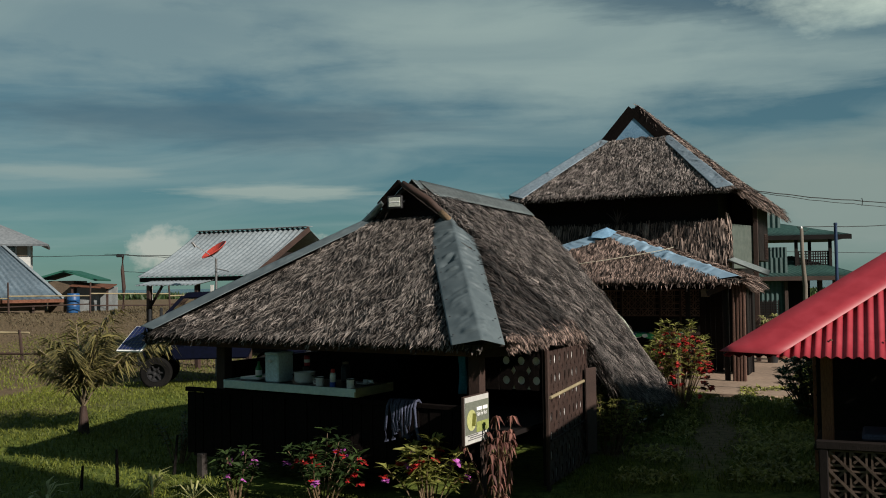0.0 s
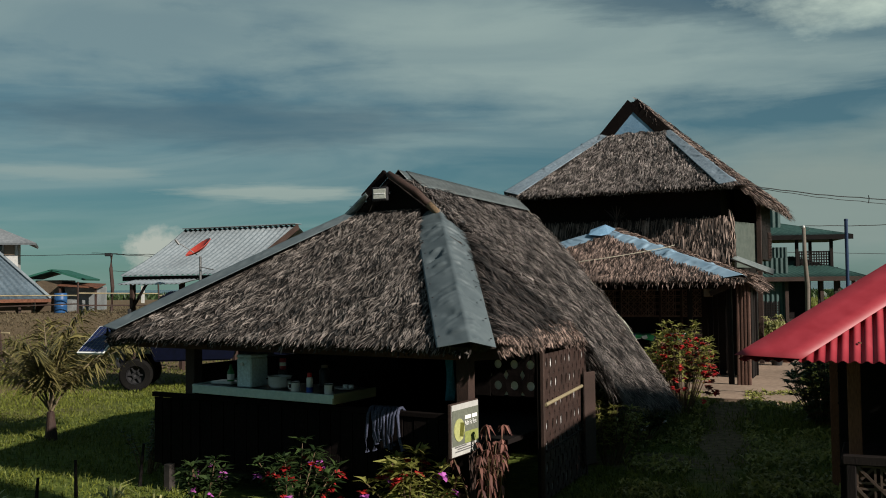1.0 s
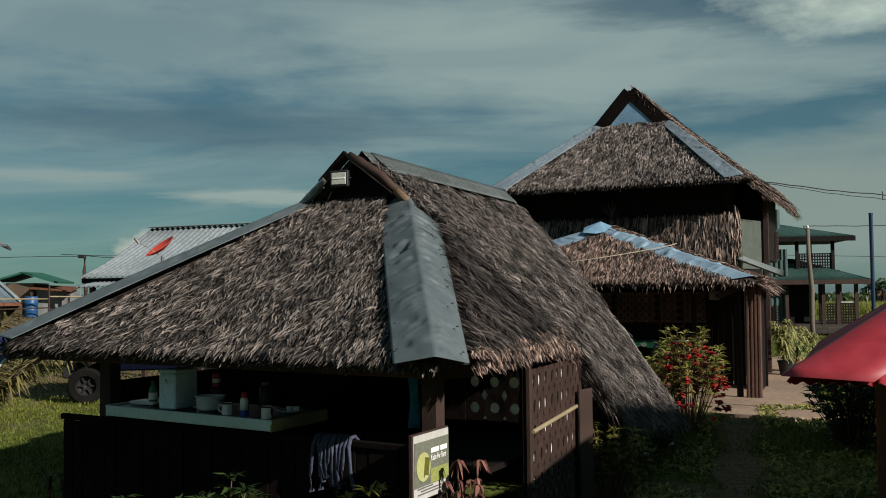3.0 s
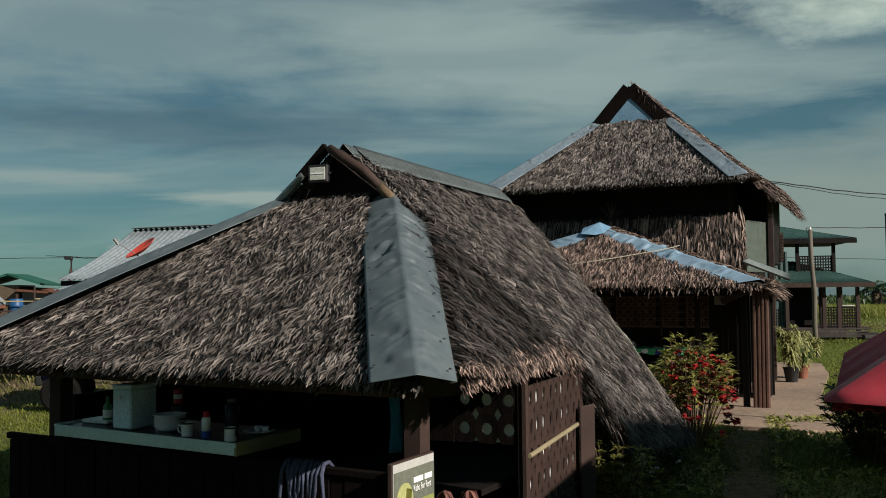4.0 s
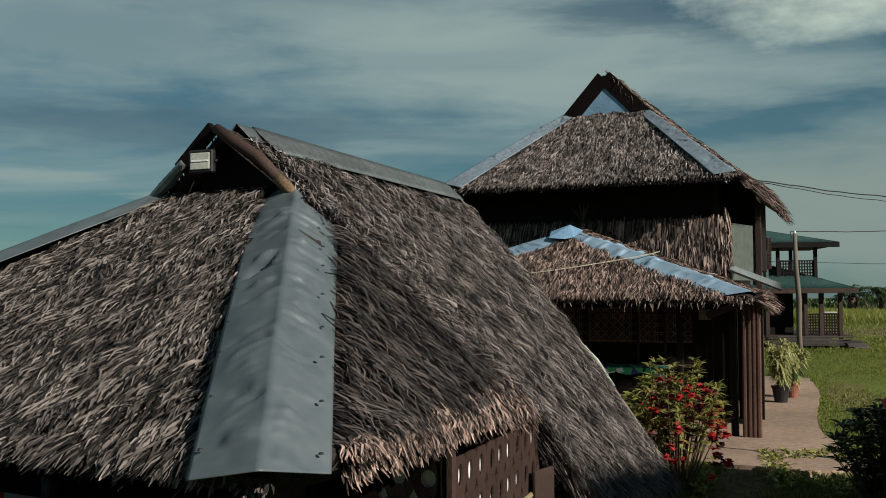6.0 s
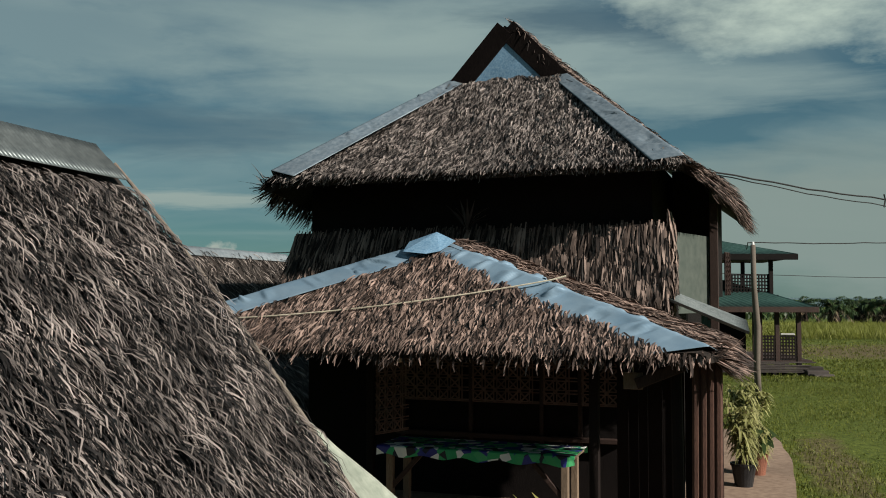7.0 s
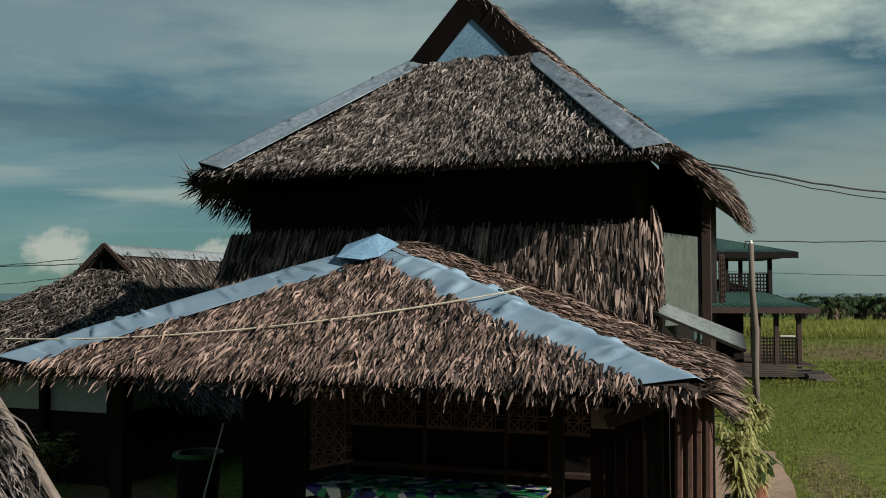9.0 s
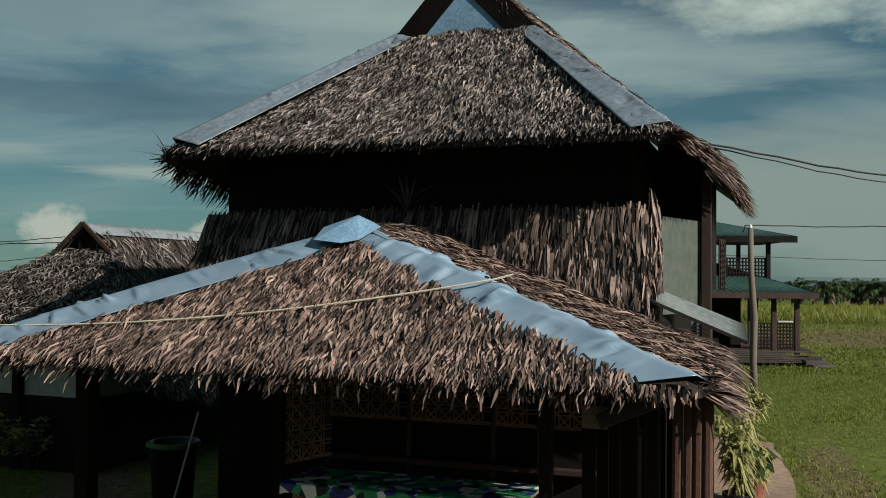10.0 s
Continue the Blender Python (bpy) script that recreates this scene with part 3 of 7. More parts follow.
def plain(name, colour, rough=0.6):
    return surf(name, tuple(c * 0.8 for c in colour), tuple(min(1, c * 1.15) for c in colour), 4.0, rough, stain=0.15, bump=0.05)


# ---- plants ----
def leaf_sets(p, d, length, width, rng, droop=0.25):
    """Leaves from places p along directions d; they arch down a little."""
    p, d = np.asarray(p, float), np.asarray(d, float)
    d = d / np.maximum(np.linalg.norm(d, axis=1, keepdims=True), 1e-9)
    up = np.array([0, 0, 1.0]) + rng.normal(0, 0.25, d.shape)
    n = up - d * np.sum(up * d, axis=1, keepdims=True)
    n /= np.maximum(np.linalg.norm(n, axis=1, keepdims=True), 1e-9)
    k = len(p)
    side = np.cross(d, n)
    length = np.broadcast_to(np.asarray(length, float), (k,)) * rng.uniform(0.75, 1.25, k)
    width = np.broadcast_to(np.asarray(width, float), (k,)) * rng.uniform(0.75, 1.25, k)
    w = side * (width[:, None] / 2)
    q1 = p + d * (length * 0.45)[:, None] + n * (length * 0.06)[:, None]
    q2 = p + d * length[:, None] - np.array([0, 0, 1.0]) * (length * droop * rng.uniform(0.4, 1.6, k))[:, None]
    v = np.stack([p - w * 0.25, p + w * 0.25, q1 + w, q1 - w, q2 + w * 0.12, q2 - w * 0.12], 1)
    f = np.array([[0, 1, 2, 3], [3, 2, 4, 5]])[None] + (np.arange(k) * 6)[:, None, None]
    return v.reshape(-1, 3), f.reshape(-1, 4)


def around(rng, k, low, high):
    """k directions spread round the upright, between two heights of their slope."""
    a = rng.uniform(0, 2 * np.pi, k)
    z = rng.uniform(low, high, k)
    return np.stack([np.cos(a), np.sin(a), z], 1)


def balsam(name, at, stems, height, spread, leaf, flowers, seed, label, leaf_len=0.12, flower_share=0.7, group="", hang=0.25, low=0.1, flower=0.04, broad=0.24, first=0.45, deep=0.14):
    """An upright garden balsam: stems with whorls of narrow leaves and small flowers beneath them."""
    rng = np.random.default_rng(seed)
    root = thing(name, pose(at[0], at[1], ground_z(at[0], at[1])), label, "flowering plant", group)
    bm = bmesh.new()
    lp, ld, fp = [], [], []
    for i in range(stems):
        a, r = rng.uniform(0, 6.28), spread * math.sqrt(rng.uniform(0.02, 1))
        h = height * (1 - 0.35 * (r / spread) ** 2) * rng.uniform(0.8, 1.05)
        foot = np.array([0.25 * r * math.cos(a), 0.25 * r * math.sin(a), -0.03])
        tip = np.array([r * math.cos(a), r * math.sin(a), h])
        mid = foot * 0.5 + tip * 0.5 + np.array([*(rng.normal(0, 0.02, 2)), 0.04])
        tube([foot, mid, tip], [0.009, 0.007, 0.004], 5, bm)
        for t in np.linspace(first, 1.0, 6):
            q = mid * (1 - (t - 0.5) * 2) + tip * ((t - 0.5) * 2) if t > 0.5 else foot * (1 - 2 * t) + mid * 2 * t
            k = 11 if t > 0.95 else 5
            lp.append(np.repeat(q[None], k, 0))
            ld.append(around(rng, k, low if t < 0.95 else low + 0.15, low + 0.5 if t < 0.95 else low + 0.9))
        if rng.uniform() < flower_share:
            for _ in range(rng.integers(1, 3) + (2 if deep > 0.5 else 0)):
                fp.append(tip + np.array([*rng.normal(0, 0.035, 2), -rng.uniform(0.03, deep)]))
    tagged(part("stem", bm, STEM, root), kind="stuff")
    strands("leaves", [leaf_sets(np.concatenate(lp), np.concatenate(ld), leaf_len, leaf_len * broad, rng, hang)], leaf, root)
    for j, col in enumerate(flowers):
        mine = fp[j::len(flowers)]
        if mine:
            q = np.repeat(np.array(mine), 9, 0)
            strands("blossom", [leaf_sets(q, around(rng, len(q), -0.6, 0.9), flower, flower, rng, 0.1)], col, root)
    return root


def rosette(name, at, count, length, width, leaf, seed, label, low=0.3, high=1.6, droop=0.5):
    rng = np.random.default_rng(seed)
    root = thing(name, pose(*at), label, "plant")
    part("stem", rod((0, 0, -0.03), (0, 0, 0.07), 0.02, 0.014, 7), STEM, root)
    strands("leaves", [leaf_sets(np.zeros((count, 3)) + np.array([0, 0, 0.05]), around(rng, count, low, high), length, width, rng, droop)], leaf, root)
    return root


def frond_sets(start, az, rise, length, droop, leaflets, leaf_len, leaf_w, rng, wind=(0, 0, 0)):
    """One palm frond: the points of its rib, and its leaflets."""
    out = np.array([math.cos(az), math.sin(az), 0])
    pts = []
    for s in np.linspace(0, 1, 9):
        pts.append(np.asarray(start) + out * length * (s * math.cos(rise) + 0.15 * s * s) + np.array([0, 0, length * (math.sin(rise) * s - droop * s * s)]) + np.asarray(wind) * s * s)
    line = polyline(pts)
    s = np.repeat(np.linspace(0.22, 1.0, leaflets), 2)
    p = line(s)
    t = line(np.clip(s + 0.02, 0, 1)) - line(np.clip(s - 0.02, 0, 1))
    t /= np.linalg.norm(t, axis=1, keepdims=True)
    side = np.cross(t, np.array([0, 0, 1.0]))
    side /= np.maximum(np.linalg.norm(side, axis=1, keepdims=True), 1e-6)
    sign = np.where(np.arange(len(s)) % 2 == 0, 1.0, -1.0)[:, None]
    d = side * sign * 0.8 + t * 0.75 + rng.normal(0, 0.16, p.shape) + np.array([0, 0, -0.25]) + np.asarray(wind) * 0.6
    return pts, leaf_sets(p, d, leaf_len * (1.0 - 0.55 * np.abs(s - 0.5)), leaf_w, rng, 0.35)


def palm(name, m, fronds, length, trunk, seed, label, leaf=None, leaflets=30, leaf_len=0.34, leaf_w=0.022, dry=2, wind=(0, 0, 0), rise=(0.5, 1.35), group="", droop=(0.35, 0.7)):
    rng = np.random.default_rng(seed)
    root = thing(name, m, label, "palm tree", group)
    wide = 0.085 if trunk < 1 else trunk * 0.32 + 0.06
    bm = lathe([(0.0, -0.05), (wide, -0.05), (wide * 0.85, trunk * 0.5), (wide * 0.6, trunk), (0, trunk + 0.03)], 12)
    for v in bm.verts:
        v.co += Vector((noise.noise(v.co * 9), noise.noise(v.co * 9 + Vector((5, 0, 0))), 0)) * 0.025
    part("trunk", bm, WOOD_BROWN, root)
    ribs, sets, dead = bmesh.new(), [], []
    for i in range(fronds):
        az = 2 * math.pi * (i + rng.uniform(-0.3, 0.3)) / fronds
        ri = rng.uniform(*rise)
        pts, s = frond_sets((0, 0, trunk), az, ri, length * rng.uniform(0.75, 1.1), rng.uniform(*droop), leaflets, leaf_len, leaf_w, rng, wind)
        tube(pts, [0.016 * (1 - 0.09 * k) for k in range(len(pts))], 5, ribs)
        sets.append(s)
    for i in range(dry):
        pts, s = frond_sets((0, 0, trunk * 0.9), rng.uniform(0, 6.28), 0.3, length * 0.8, 0.95, leaflets // 2, leaf_len * 0.9, leaf_w, rng)
        tube(pts, [0.014 * (1 - 0.09 * k) for k in range(len(pts))], 5, ribs)
        dead.append(s)
    tagged(part("frond_rib", ribs, PALM_DRY, root), kind="stuff")
    strands("fronds", sets, leaf or PALM_LEAF, root)
    if dead:
        strands("dead_fronds", dead, PALM_DRY, root, "hanging dry brown fronds")
    return root


def cane_panel(w, h, step, bm=None, m=Matrix()):
    """Open cane weave: pairs of upright and level strips crossed by slanting ones; it stands on x with its foot at z = 0."""
    bm = bm or bmesh.new()

    def strip(p, q, width, y):
        p, q = Vector((p[0], y, p[1])), Vector((q[0], y, q[1]))
        s = (q - p).normalized().cross(Vector((0, 1, 0))) * width / 2
        t = Vector((0, 0.003, 0))
        vs = [bm.verts.new(m @ v) for v in (p - s - t, p + s - t, q + s - t, q - s - t, p - s + t, p + s + t, q + s + t, q - s + t)]
        for f in ((0, 1, 2, 3), (7, 6, 5, 4), (0, 4, 5, 1), (2, 6, 7, 3), (1, 5, 6, 2), (3, 7, 4, 0)):
            bm.faces.new([vs[i] for i in f])
    n, k = int(w / step), int(h / step)
    for i in range(n + 1):
        for o in (-0.13, 0.13):
            x = min(max((i + o) * step, 0), w)
            strip((x, 0), (x, h), step * 0.10, 0.0)
    for j in range(k + 1):
        for o in (-0.13, 0.13):
            z = min(max((j + o) * step, 0), h)
            strip((0, z), (w, z), step * 0.10, 0.007)
    for i in range(-k, n + 1):
        a, b = max(0, -i), min(k, n - i)
        if b > a:
            strip(((i + a) * step, a * step), ((i + b) * step, b * step), step * 0.13, 0.014)
            strip(((n - i - a) * step, a * step), ((n - i - b) * step, b * step), step * 0.13, -0.007)
    return bm


def holed_mat(w, h, nx, nz, hole_w, hole_h, bm=None):
    """A stiff woven mat with rows of oval holes."""
    bm = bm or bmesh.new()
    cw, ch = w / nx, h / nz
    seg = 12
    for i in range(nx):
        for j in range(nz):
            cx, cz = (i + 0.5) * cw, (j + 0.5) * ch
            ring, frame_ = [], []
            for k in range(seg):
                a = 2 * math.pi * k / seg
                c, s = math.cos(a), math.sin(a)
                ring.append(bm.verts.new((cx + c * hole_w / 2, 0.005 * math.sin(i * 1.7 + j), cz + s * hole_h / 2)))
                f = 1 / max(abs(c) / (cw / 2), abs(s) / (ch / 2))
                frame_.append(bm.verts.new((cx + c * f, 0.0, cz + s * f)))
            for k in range(seg):
                bm.faces.new((ring[k], ring[(k + 1) % seg], frame_[(k + 1) % seg], frame_[k]))
    bmesh.ops.remove_doubles(bm, verts=bm.verts, dist=0.002)
    return bm


# ---- ground ----


def ground_material():
    m = bpy.data.materials.new("field")
    m.use_nodes = True
    t = m.node_tree
    b = t.nodes["Principled BSDF"]
    co = t.nodes.new("ShaderNodeTexCoord")
    sep = t.nodes.new("ShaderNodeSeparateXYZ")
    t.links.new(co.outputs["Object"], sep.inputs[0])
    big = t.nodes.new("ShaderNodeTexNoise")
    big.inputs["Scale"].default_value, big.inputs["Detail"].default_value = 0.22, 6.0
    fine = t.nodes.new("ShaderNodeTexNoise")
    fine.inputs["Scale"].default_value, fine.inputs["Detail"].default_value, fine.inputs["Roughness"].default_value = 9.0, 8.0, 0.7
    for n in (big, fine):
        t.links.new(co.outputs["Object"], n.inputs["Vector"])
    green = t.nodes.new("ShaderNodeValToRGB")
    green.color_ramp.elements[0].position, green.color_ramp.elements[1].position = 0.3, 0.72
    green.color_ramp.elements[0].color, green.color_ramp.elements[1].color = (0.022, 0.038, 0.007, 1), (0.150, 0.185, 0.038, 1)
    dry = t.nodes.new("ShaderNodeValToRGB")
    dry.color_ramp.elements[0].position, dry.color_ramp.elements[1].position = 0.3, 0.7
    dry.color_ramp.elements[0].color, dry.color_ramp.elements[1].color = (0.06, 0.043, 0.026, 1), (0.17, 0.125, 0.075, 1)
    t.links.new(fine.outputs["Fac"], green.inputs[0])
    t.links.new(fine.outputs["Fac"], dry.inputs[0])
    # the field beyond the huts on one side is dry: distance along a slanted line, made ragged by noise
    ax = t.nodes.new("ShaderNodeMath")
    ax.operation = 'MULTIPLY_ADD'
    ax.inputs[1].default_value, ax.inputs[2].default_value = -0.55, -6.3
    t.links.new(sep.outputs["X"], ax.inputs[0])
    ay = t.nodes.new("ShaderNodeMath")
    ay.operation = 'MULTIPLY_ADD'
    ay.inputs[1].default_value = 0.16
    t.links.new(sep.outputs["Y"], ay.inputs[0])
    t.links.new(ax.outputs[0], ay.inputs[2])
    an = t.nodes.new("ShaderNodeMath")
    an.operation = 'MULTIPLY_ADD'
    an.inputs[1].default_value = 5.0
    t.links.new(big.outputs["Fac"], an.inputs[0])
    t.links.new(ay.outputs[0], an.inputs[2])
    fac = t.nodes.new("ShaderNodeMapRange")
    fac.inputs["From Min"].default_value, fac.inputs["From Max"].default_value = 2.2, 4.6
    t.links.new(an.outputs[0], fac.inputs["Value"])
    mix = t.nodes.new("ShaderNodeMixRGB")
    t.links.new(fac.outputs[0], mix.inputs["Fac"])
    t.links.new(green.outputs[0], mix.inputs["Color1"])
    t.links.new(dry.outputs[0], mix.inputs["Color2"])
    last = mix.outputs[0]
    worn = t.nodes.new("ShaderNodeTexNoise")
    worn.inputs["Scale"].default_value, worn.inputs["Detail"].default_value = 1.3, 5.0
    t.links.new(co.outputs["Object"], worn.inputs["Vector"])
    earth = t.nodes.new("ShaderNodeValToRGB")
    earth.color_ramp.elements[0].position, earth.color_ramp.elements[1].position = 0.3, 0.7
    earth.color_ramp.elements[0].color, earth.color_ramp.elements[1].color = (0.06, 0.04, 0.027, 1), (0.19, 0.135, 0.09, 1)
    t.links.new(fine.outputs["Fac"], earth.inputs[0])
    # trodden places: middle, half sizes and turn
    for cx, cy, rx, ry, turn, most in ((31.0, 57.0, 15.0, 7.0, 4, 0.75), (4.1, 14.2, 0.45, 4.2, -15, 0.85), (2.6, 11.9, 0.8, 0.6, 0, 0.8), (-0.4, 25.0, 0.7, 4.5, 14, 0.9), (-7.5, 21.5, 3.0, 1.5, 0, 0.6), (9.6, 24.6, 0.5, 4.0, -20, 0.6)):
        mp = t.nodes.new("ShaderNodeMapping")
        mp.vector_type = 'TEXTURE'
        mp.inputs["Location"].default_value, mp.inputs["Rotation"].default_value, mp.inputs["Scale"].default_value = (cx, cy, 0), (0, 0, radians(turn)), (rx, ry, 1)
        t.links.new(co.outputs["Object"], mp.inputs["Vector"])
        ln = t.nodes.new("ShaderNodeVectorMath")
        ln.operation = 'LENGTH'
        t.links.new(mp.outputs[0], ln.inputs[0])
        ad = t.nodes.new("ShaderNodeMath")
        ad.operation = 'MULTIPLY_ADD'
        ad.inputs[1].default_value = 1.6
        t.links.new(worn.outputs["Fac"], ad.inputs[0])
        t.links.new(ln.outputs["Value"], ad.inputs[2])
        rg = t.nodes.new("ShaderNodeMapRange")
        rg.inputs["From Min"].default_value, rg.inputs["From Max"].default_value, rg.inputs["To Max"].default_value = 1.9, 1.5, most
        t.links.new(ad.outputs[0], rg.inputs["Value"])
        mx = t.nodes.new("ShaderNodeMixRGB")
        t.links.new(rg.outputs[0], mx.inputs["Fac"])
        t.links.new(last, mx.inputs["Color1"])
        t.links.new(earth.outputs[0], mx.inputs["Color2"])
        last = mx.outputs[0]
    t.links.new(last, b.inputs["Base Color"])
    b.inputs["Roughness"].default_value = 0.95
    b.inputs["Specular IOR Level"].default_value = 0.1
    bp = t.nodes.new("ShaderNodeBump")
    bp.inputs["Strength"].default_value, bp.inputs["Distance"].default_value = 0.6, 0.04
    t.links.new(fine.outputs["Fac"], bp.inputs["Height"])
    t.links.new(bp.outputs[0], b.inputs["Normal"])
    return m


def ease(t):
    t = min(max(t, 0.0), 1.0)
    return t * t * (3 - 2 * t)


def rise(x, y):
    """The dry field lies on a low bank."""
    return 1.1 * ease((y - 23) / 21) * ease((-x - 4.5) / 7) * (1 - ease((y - 100) / 60))


def ground_z(x, y):
    """Height of the ground: the bank, and the low mound that carries the concrete apron."""
    mound = 0.2 * ease((x - 1.5) / 2.0) * ease((y - 13.2) / 2.4) * (1 - ease((x - 8.0) / 4.0)) * (1 - ease((y - 27.0) / 6.0))
    return rise(x, y) + mound


def build_ground():
    bm = bmesh.new()
    xs = [-4500, -1500, -500, -200, -90] + list(range(-48, 49, 2)) + [90, 200, 500, 1500, 4500]
    ys = [-400, -120, -40] + list(range(-12, 73, 2)) + [100, 160, 300, 700, 1600, 4500]
    grid = [[bm.verts.new((x, y, ground_z(x, y) + (0.05 * noise.noise(Vector((x * 0.21, y * 0.21, 0))) if abs(x) < 60 and y < 72 else 0.0))) for y in ys] for x in xs]
    for i in range(len(xs) - 1):
        for j in range(len(ys) - 1):
            bm.faces.new((grid[i][j], grid[i + 1][j], grid[i + 1][j + 1], grid[i][j + 1]))
    ob = part("ground", bm, ground_material(), smooth=True)
    tagged(ob, "flat grassy field, dry and brown in the distance", "ground", kind="structure")


build_ground()


# ---- the thatched cookhouse hut ----
HUT = pose(-0.46, 11.8, 0, 0, 0, -25.7)


def build_hut():
    hut = thing("thatched_hut", HUT, "low open cookhouse hut with a weathered grey palm thatch roof", "hut")
    ridge_b = (0.0, 3.86, 3.46)
    g_l, g_r = (-0.56, 0.02, 3.05), (0.73, -0.06, 3.05)
    low_l, low_r = (-1.86, -2.72, 1.69), (2.42, -2.72, 1.635)
    door = (2.36, 0.25, 1.52)
    front = ruled([g_l, g_r], [low_l, low_r], 0.06)
    right_a = ruled([(2.36, -2.60, 1.68), (1.6, -1.39, 2.36), g_r, (0.02, -0.02, 3.54)], [(2.46, -2.52, 1.68), (2.5, -1.7, 1.63), (2.43, -0.7, 1.62), door], (0.03, -0.08))
    right_b = ruled([(0.0, -0.02, 3.55), (0.0, 1.4, 3.52), ridge_b], [(2.38, 0.25, 1.42), (2.46, 1.2, 0.72), (2.44, 3.98, 0.36)], (-0.08, -0.17))
    left = ruled([low_l, g_l, (0, 0, 3.54), ridge_b], [(-1.9, -2.66, 1.66), (-1.95, -0.8, 1.6), (-2.0, 1.2, 1.55), (-2.05, 3.94, 1.5)], 0.05)
    hip = ((0.70, -0.10, 3.02), (2.50, -2.89, 1.592))
    hip_l = ((-0.60, -0.06, 3.07), (-1.90, -2.78, 1.71))
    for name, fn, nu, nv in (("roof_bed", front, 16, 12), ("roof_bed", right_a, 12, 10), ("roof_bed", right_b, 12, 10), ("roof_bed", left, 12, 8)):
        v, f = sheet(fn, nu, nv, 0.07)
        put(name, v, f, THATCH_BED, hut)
    strands("thatch", thatch(front, 32000, 0.24, 0.0140, -0.14, 0.13, 0.045, 1, 2000, 0.065, b_range=(0.02, 1), straight=0.9, swirl=0.30, curl=0.10, mask=off_line(front, *hip, 0.24, off_line(front, *hip_l, 0.13))), THATCH, hut, "weathered grey-brown palm leaf strips")
    # dark triangle up to the gable-to-door line: shade put into the strip colour
    strands("thatch", thatch(right_a, 13000, 0.22, 0.0105, -0.30, 0.22, 0.045, 2, b_range=(0.0, 0.95), swirl=0.3, mask=off_line(right_a, *hip, 0.32, lambda a, b, r: a < 0.62 + 0.34 * b + r.normal(0, 0.02, len(a)))), THATCH_GREY, hut, "thatch beside the flashing, with its shade in the colour")
    strands("thatch", thatch(right_a, 2600, 0.19, 0.014, 0.45, 0.14, 0.034, 3, 900, 0.105, swirl=0.12, a_range=(0.10, 1.0), b_range=(0.925, 1), mask=off_line(right_a, *hip, 0.30)), THATCH_NEW, hut, "pale curled thatch over the doorway")
    strands("thatch", thatch(right_b, 76000, 0.17, 0.0068, 0.04, 0.22, 0.045, 4, 2600, 0.16, b_range=(0.10, 1), swirl=0.20, curl=0.12) + thatch(right_b, 17000, 0.20, 0.0100, 0.02, 0.19, 0.065, 28, b_range=(0.10, 1), swirl=0.22, curl=0.11) + thatch(right_a, 11000, 0.18, 0.0085, 0.15, 0.28, 0.06, 6, b_range=(0.06, 0.95), mask=lambda a, b, r: a > 0.62 + 0.34 * b + r.normal(0, 0.02, len(a))), THATCH_HUT, hut, "brown palm leaf strips")
    strands("thatch", thatch(left, 7000, 0.22, 0.016, 0.2, 0.4, 0.035, 5, 900, 0.14, b_range=(0.06, 1)), THATCH, hut)
    # flashings on the hips and the ridge
    flashing("hip_flashing", list(hip), [(-0.33, -0.02, -0.07), (-0.31, -0.02, -0.035)], [(0.21, 0.22, -0.15), (0.06, 0.37, -0.05)], TARP_GREY, hut, "crumpled grey metal flashing", nl=260, nw=16, crumple=0.068, raise_by=0.105, dents=22.0)
    lo, hi = Vector(hip[1]), Vector(hip[0])
    screw = lathe([(0, 0.010), (0.008, 0.008), (0.013, 0.0), (0, 0.0)], 8)
    for k in range(9):
        c = lo.lerp(hi, 0.06 + 0.105 * k)
        for off in (Vector((-0.26, -0.02, -0.055)), Vector((0.11, 0.24, -0.085))):
            part("screw", screw.copy(), BLACK, hut).location = c + off + Vector((0, -0.02, 0.105 + 0.012 * (k % 3)))
    flashing("hip_flashing", list(hip_l), [(-0.10, 0.12, -0.10), (-0.06, 0.3, -0.03)], [(0.15, -0.04, -0.03), (0.22, -0.03, -0.01)], TARP_GREY, hut, "crumpled grey metal flashing", seed=3, nl=160, nw=12, crumple=0.035, raise_by=0.07, dents=12.0)
    flashing("ridge_cap", [(0, 0.42, 3.62), (0, 3.88, 3.53)], [(-0.15, 0, -0.13), (-0.15, 0, -0.13)], [(0.24, 0, -0.20), (0.22, 0, -0.185)], RIDGE_GREY, hut, "ribbed grey metal ridge cap", seed=5, crumple=0.012, raise_by=0.06, nl=780, nw=4, ribs=130)
    flashing("peak_sheet", [(0.02, 0.10, 3.60), (0, 0.44, 3.60)], [(-0.10, 0, -0.09), (-0.10, 0, -0.09)], [(0.12, 0.05, -0.12), (0.09, 0, -0.09)], RIDGE_GREY, hut, "milky plastic sheet over the peak", seed=6, crumple=0.02, raise_by=0.045, nl=14, nw=5)
    # gablet at the front
    put("gable_board", [(-0.56, 0.1, 3.04), (0.66, 0.1, 3.04), (0.0, 0.1, 3.52), (-0.56, 0.13, 3.04), (0.66, 0.13, 3.04), (0.0, 0.13, 3.52)],
        [(0, 1, 2), (5, 4, 3), (0, 3, 4, 1), (1, 4, 5, 2), (2, 5, 3, 0)], WOOD_DARK, hut)
    part("barge_board", tube([(0.02, -0.10, 3.53), (0.20, -0.12, 3.42), (0.42, -0.13, 3.29), (0.62, -0.14, 3.11)], [0.04, 0.045, 0.045, 0.04], 10), WOOD_BROWN, hut, "red-brown rounded barge roll", smooth=True)
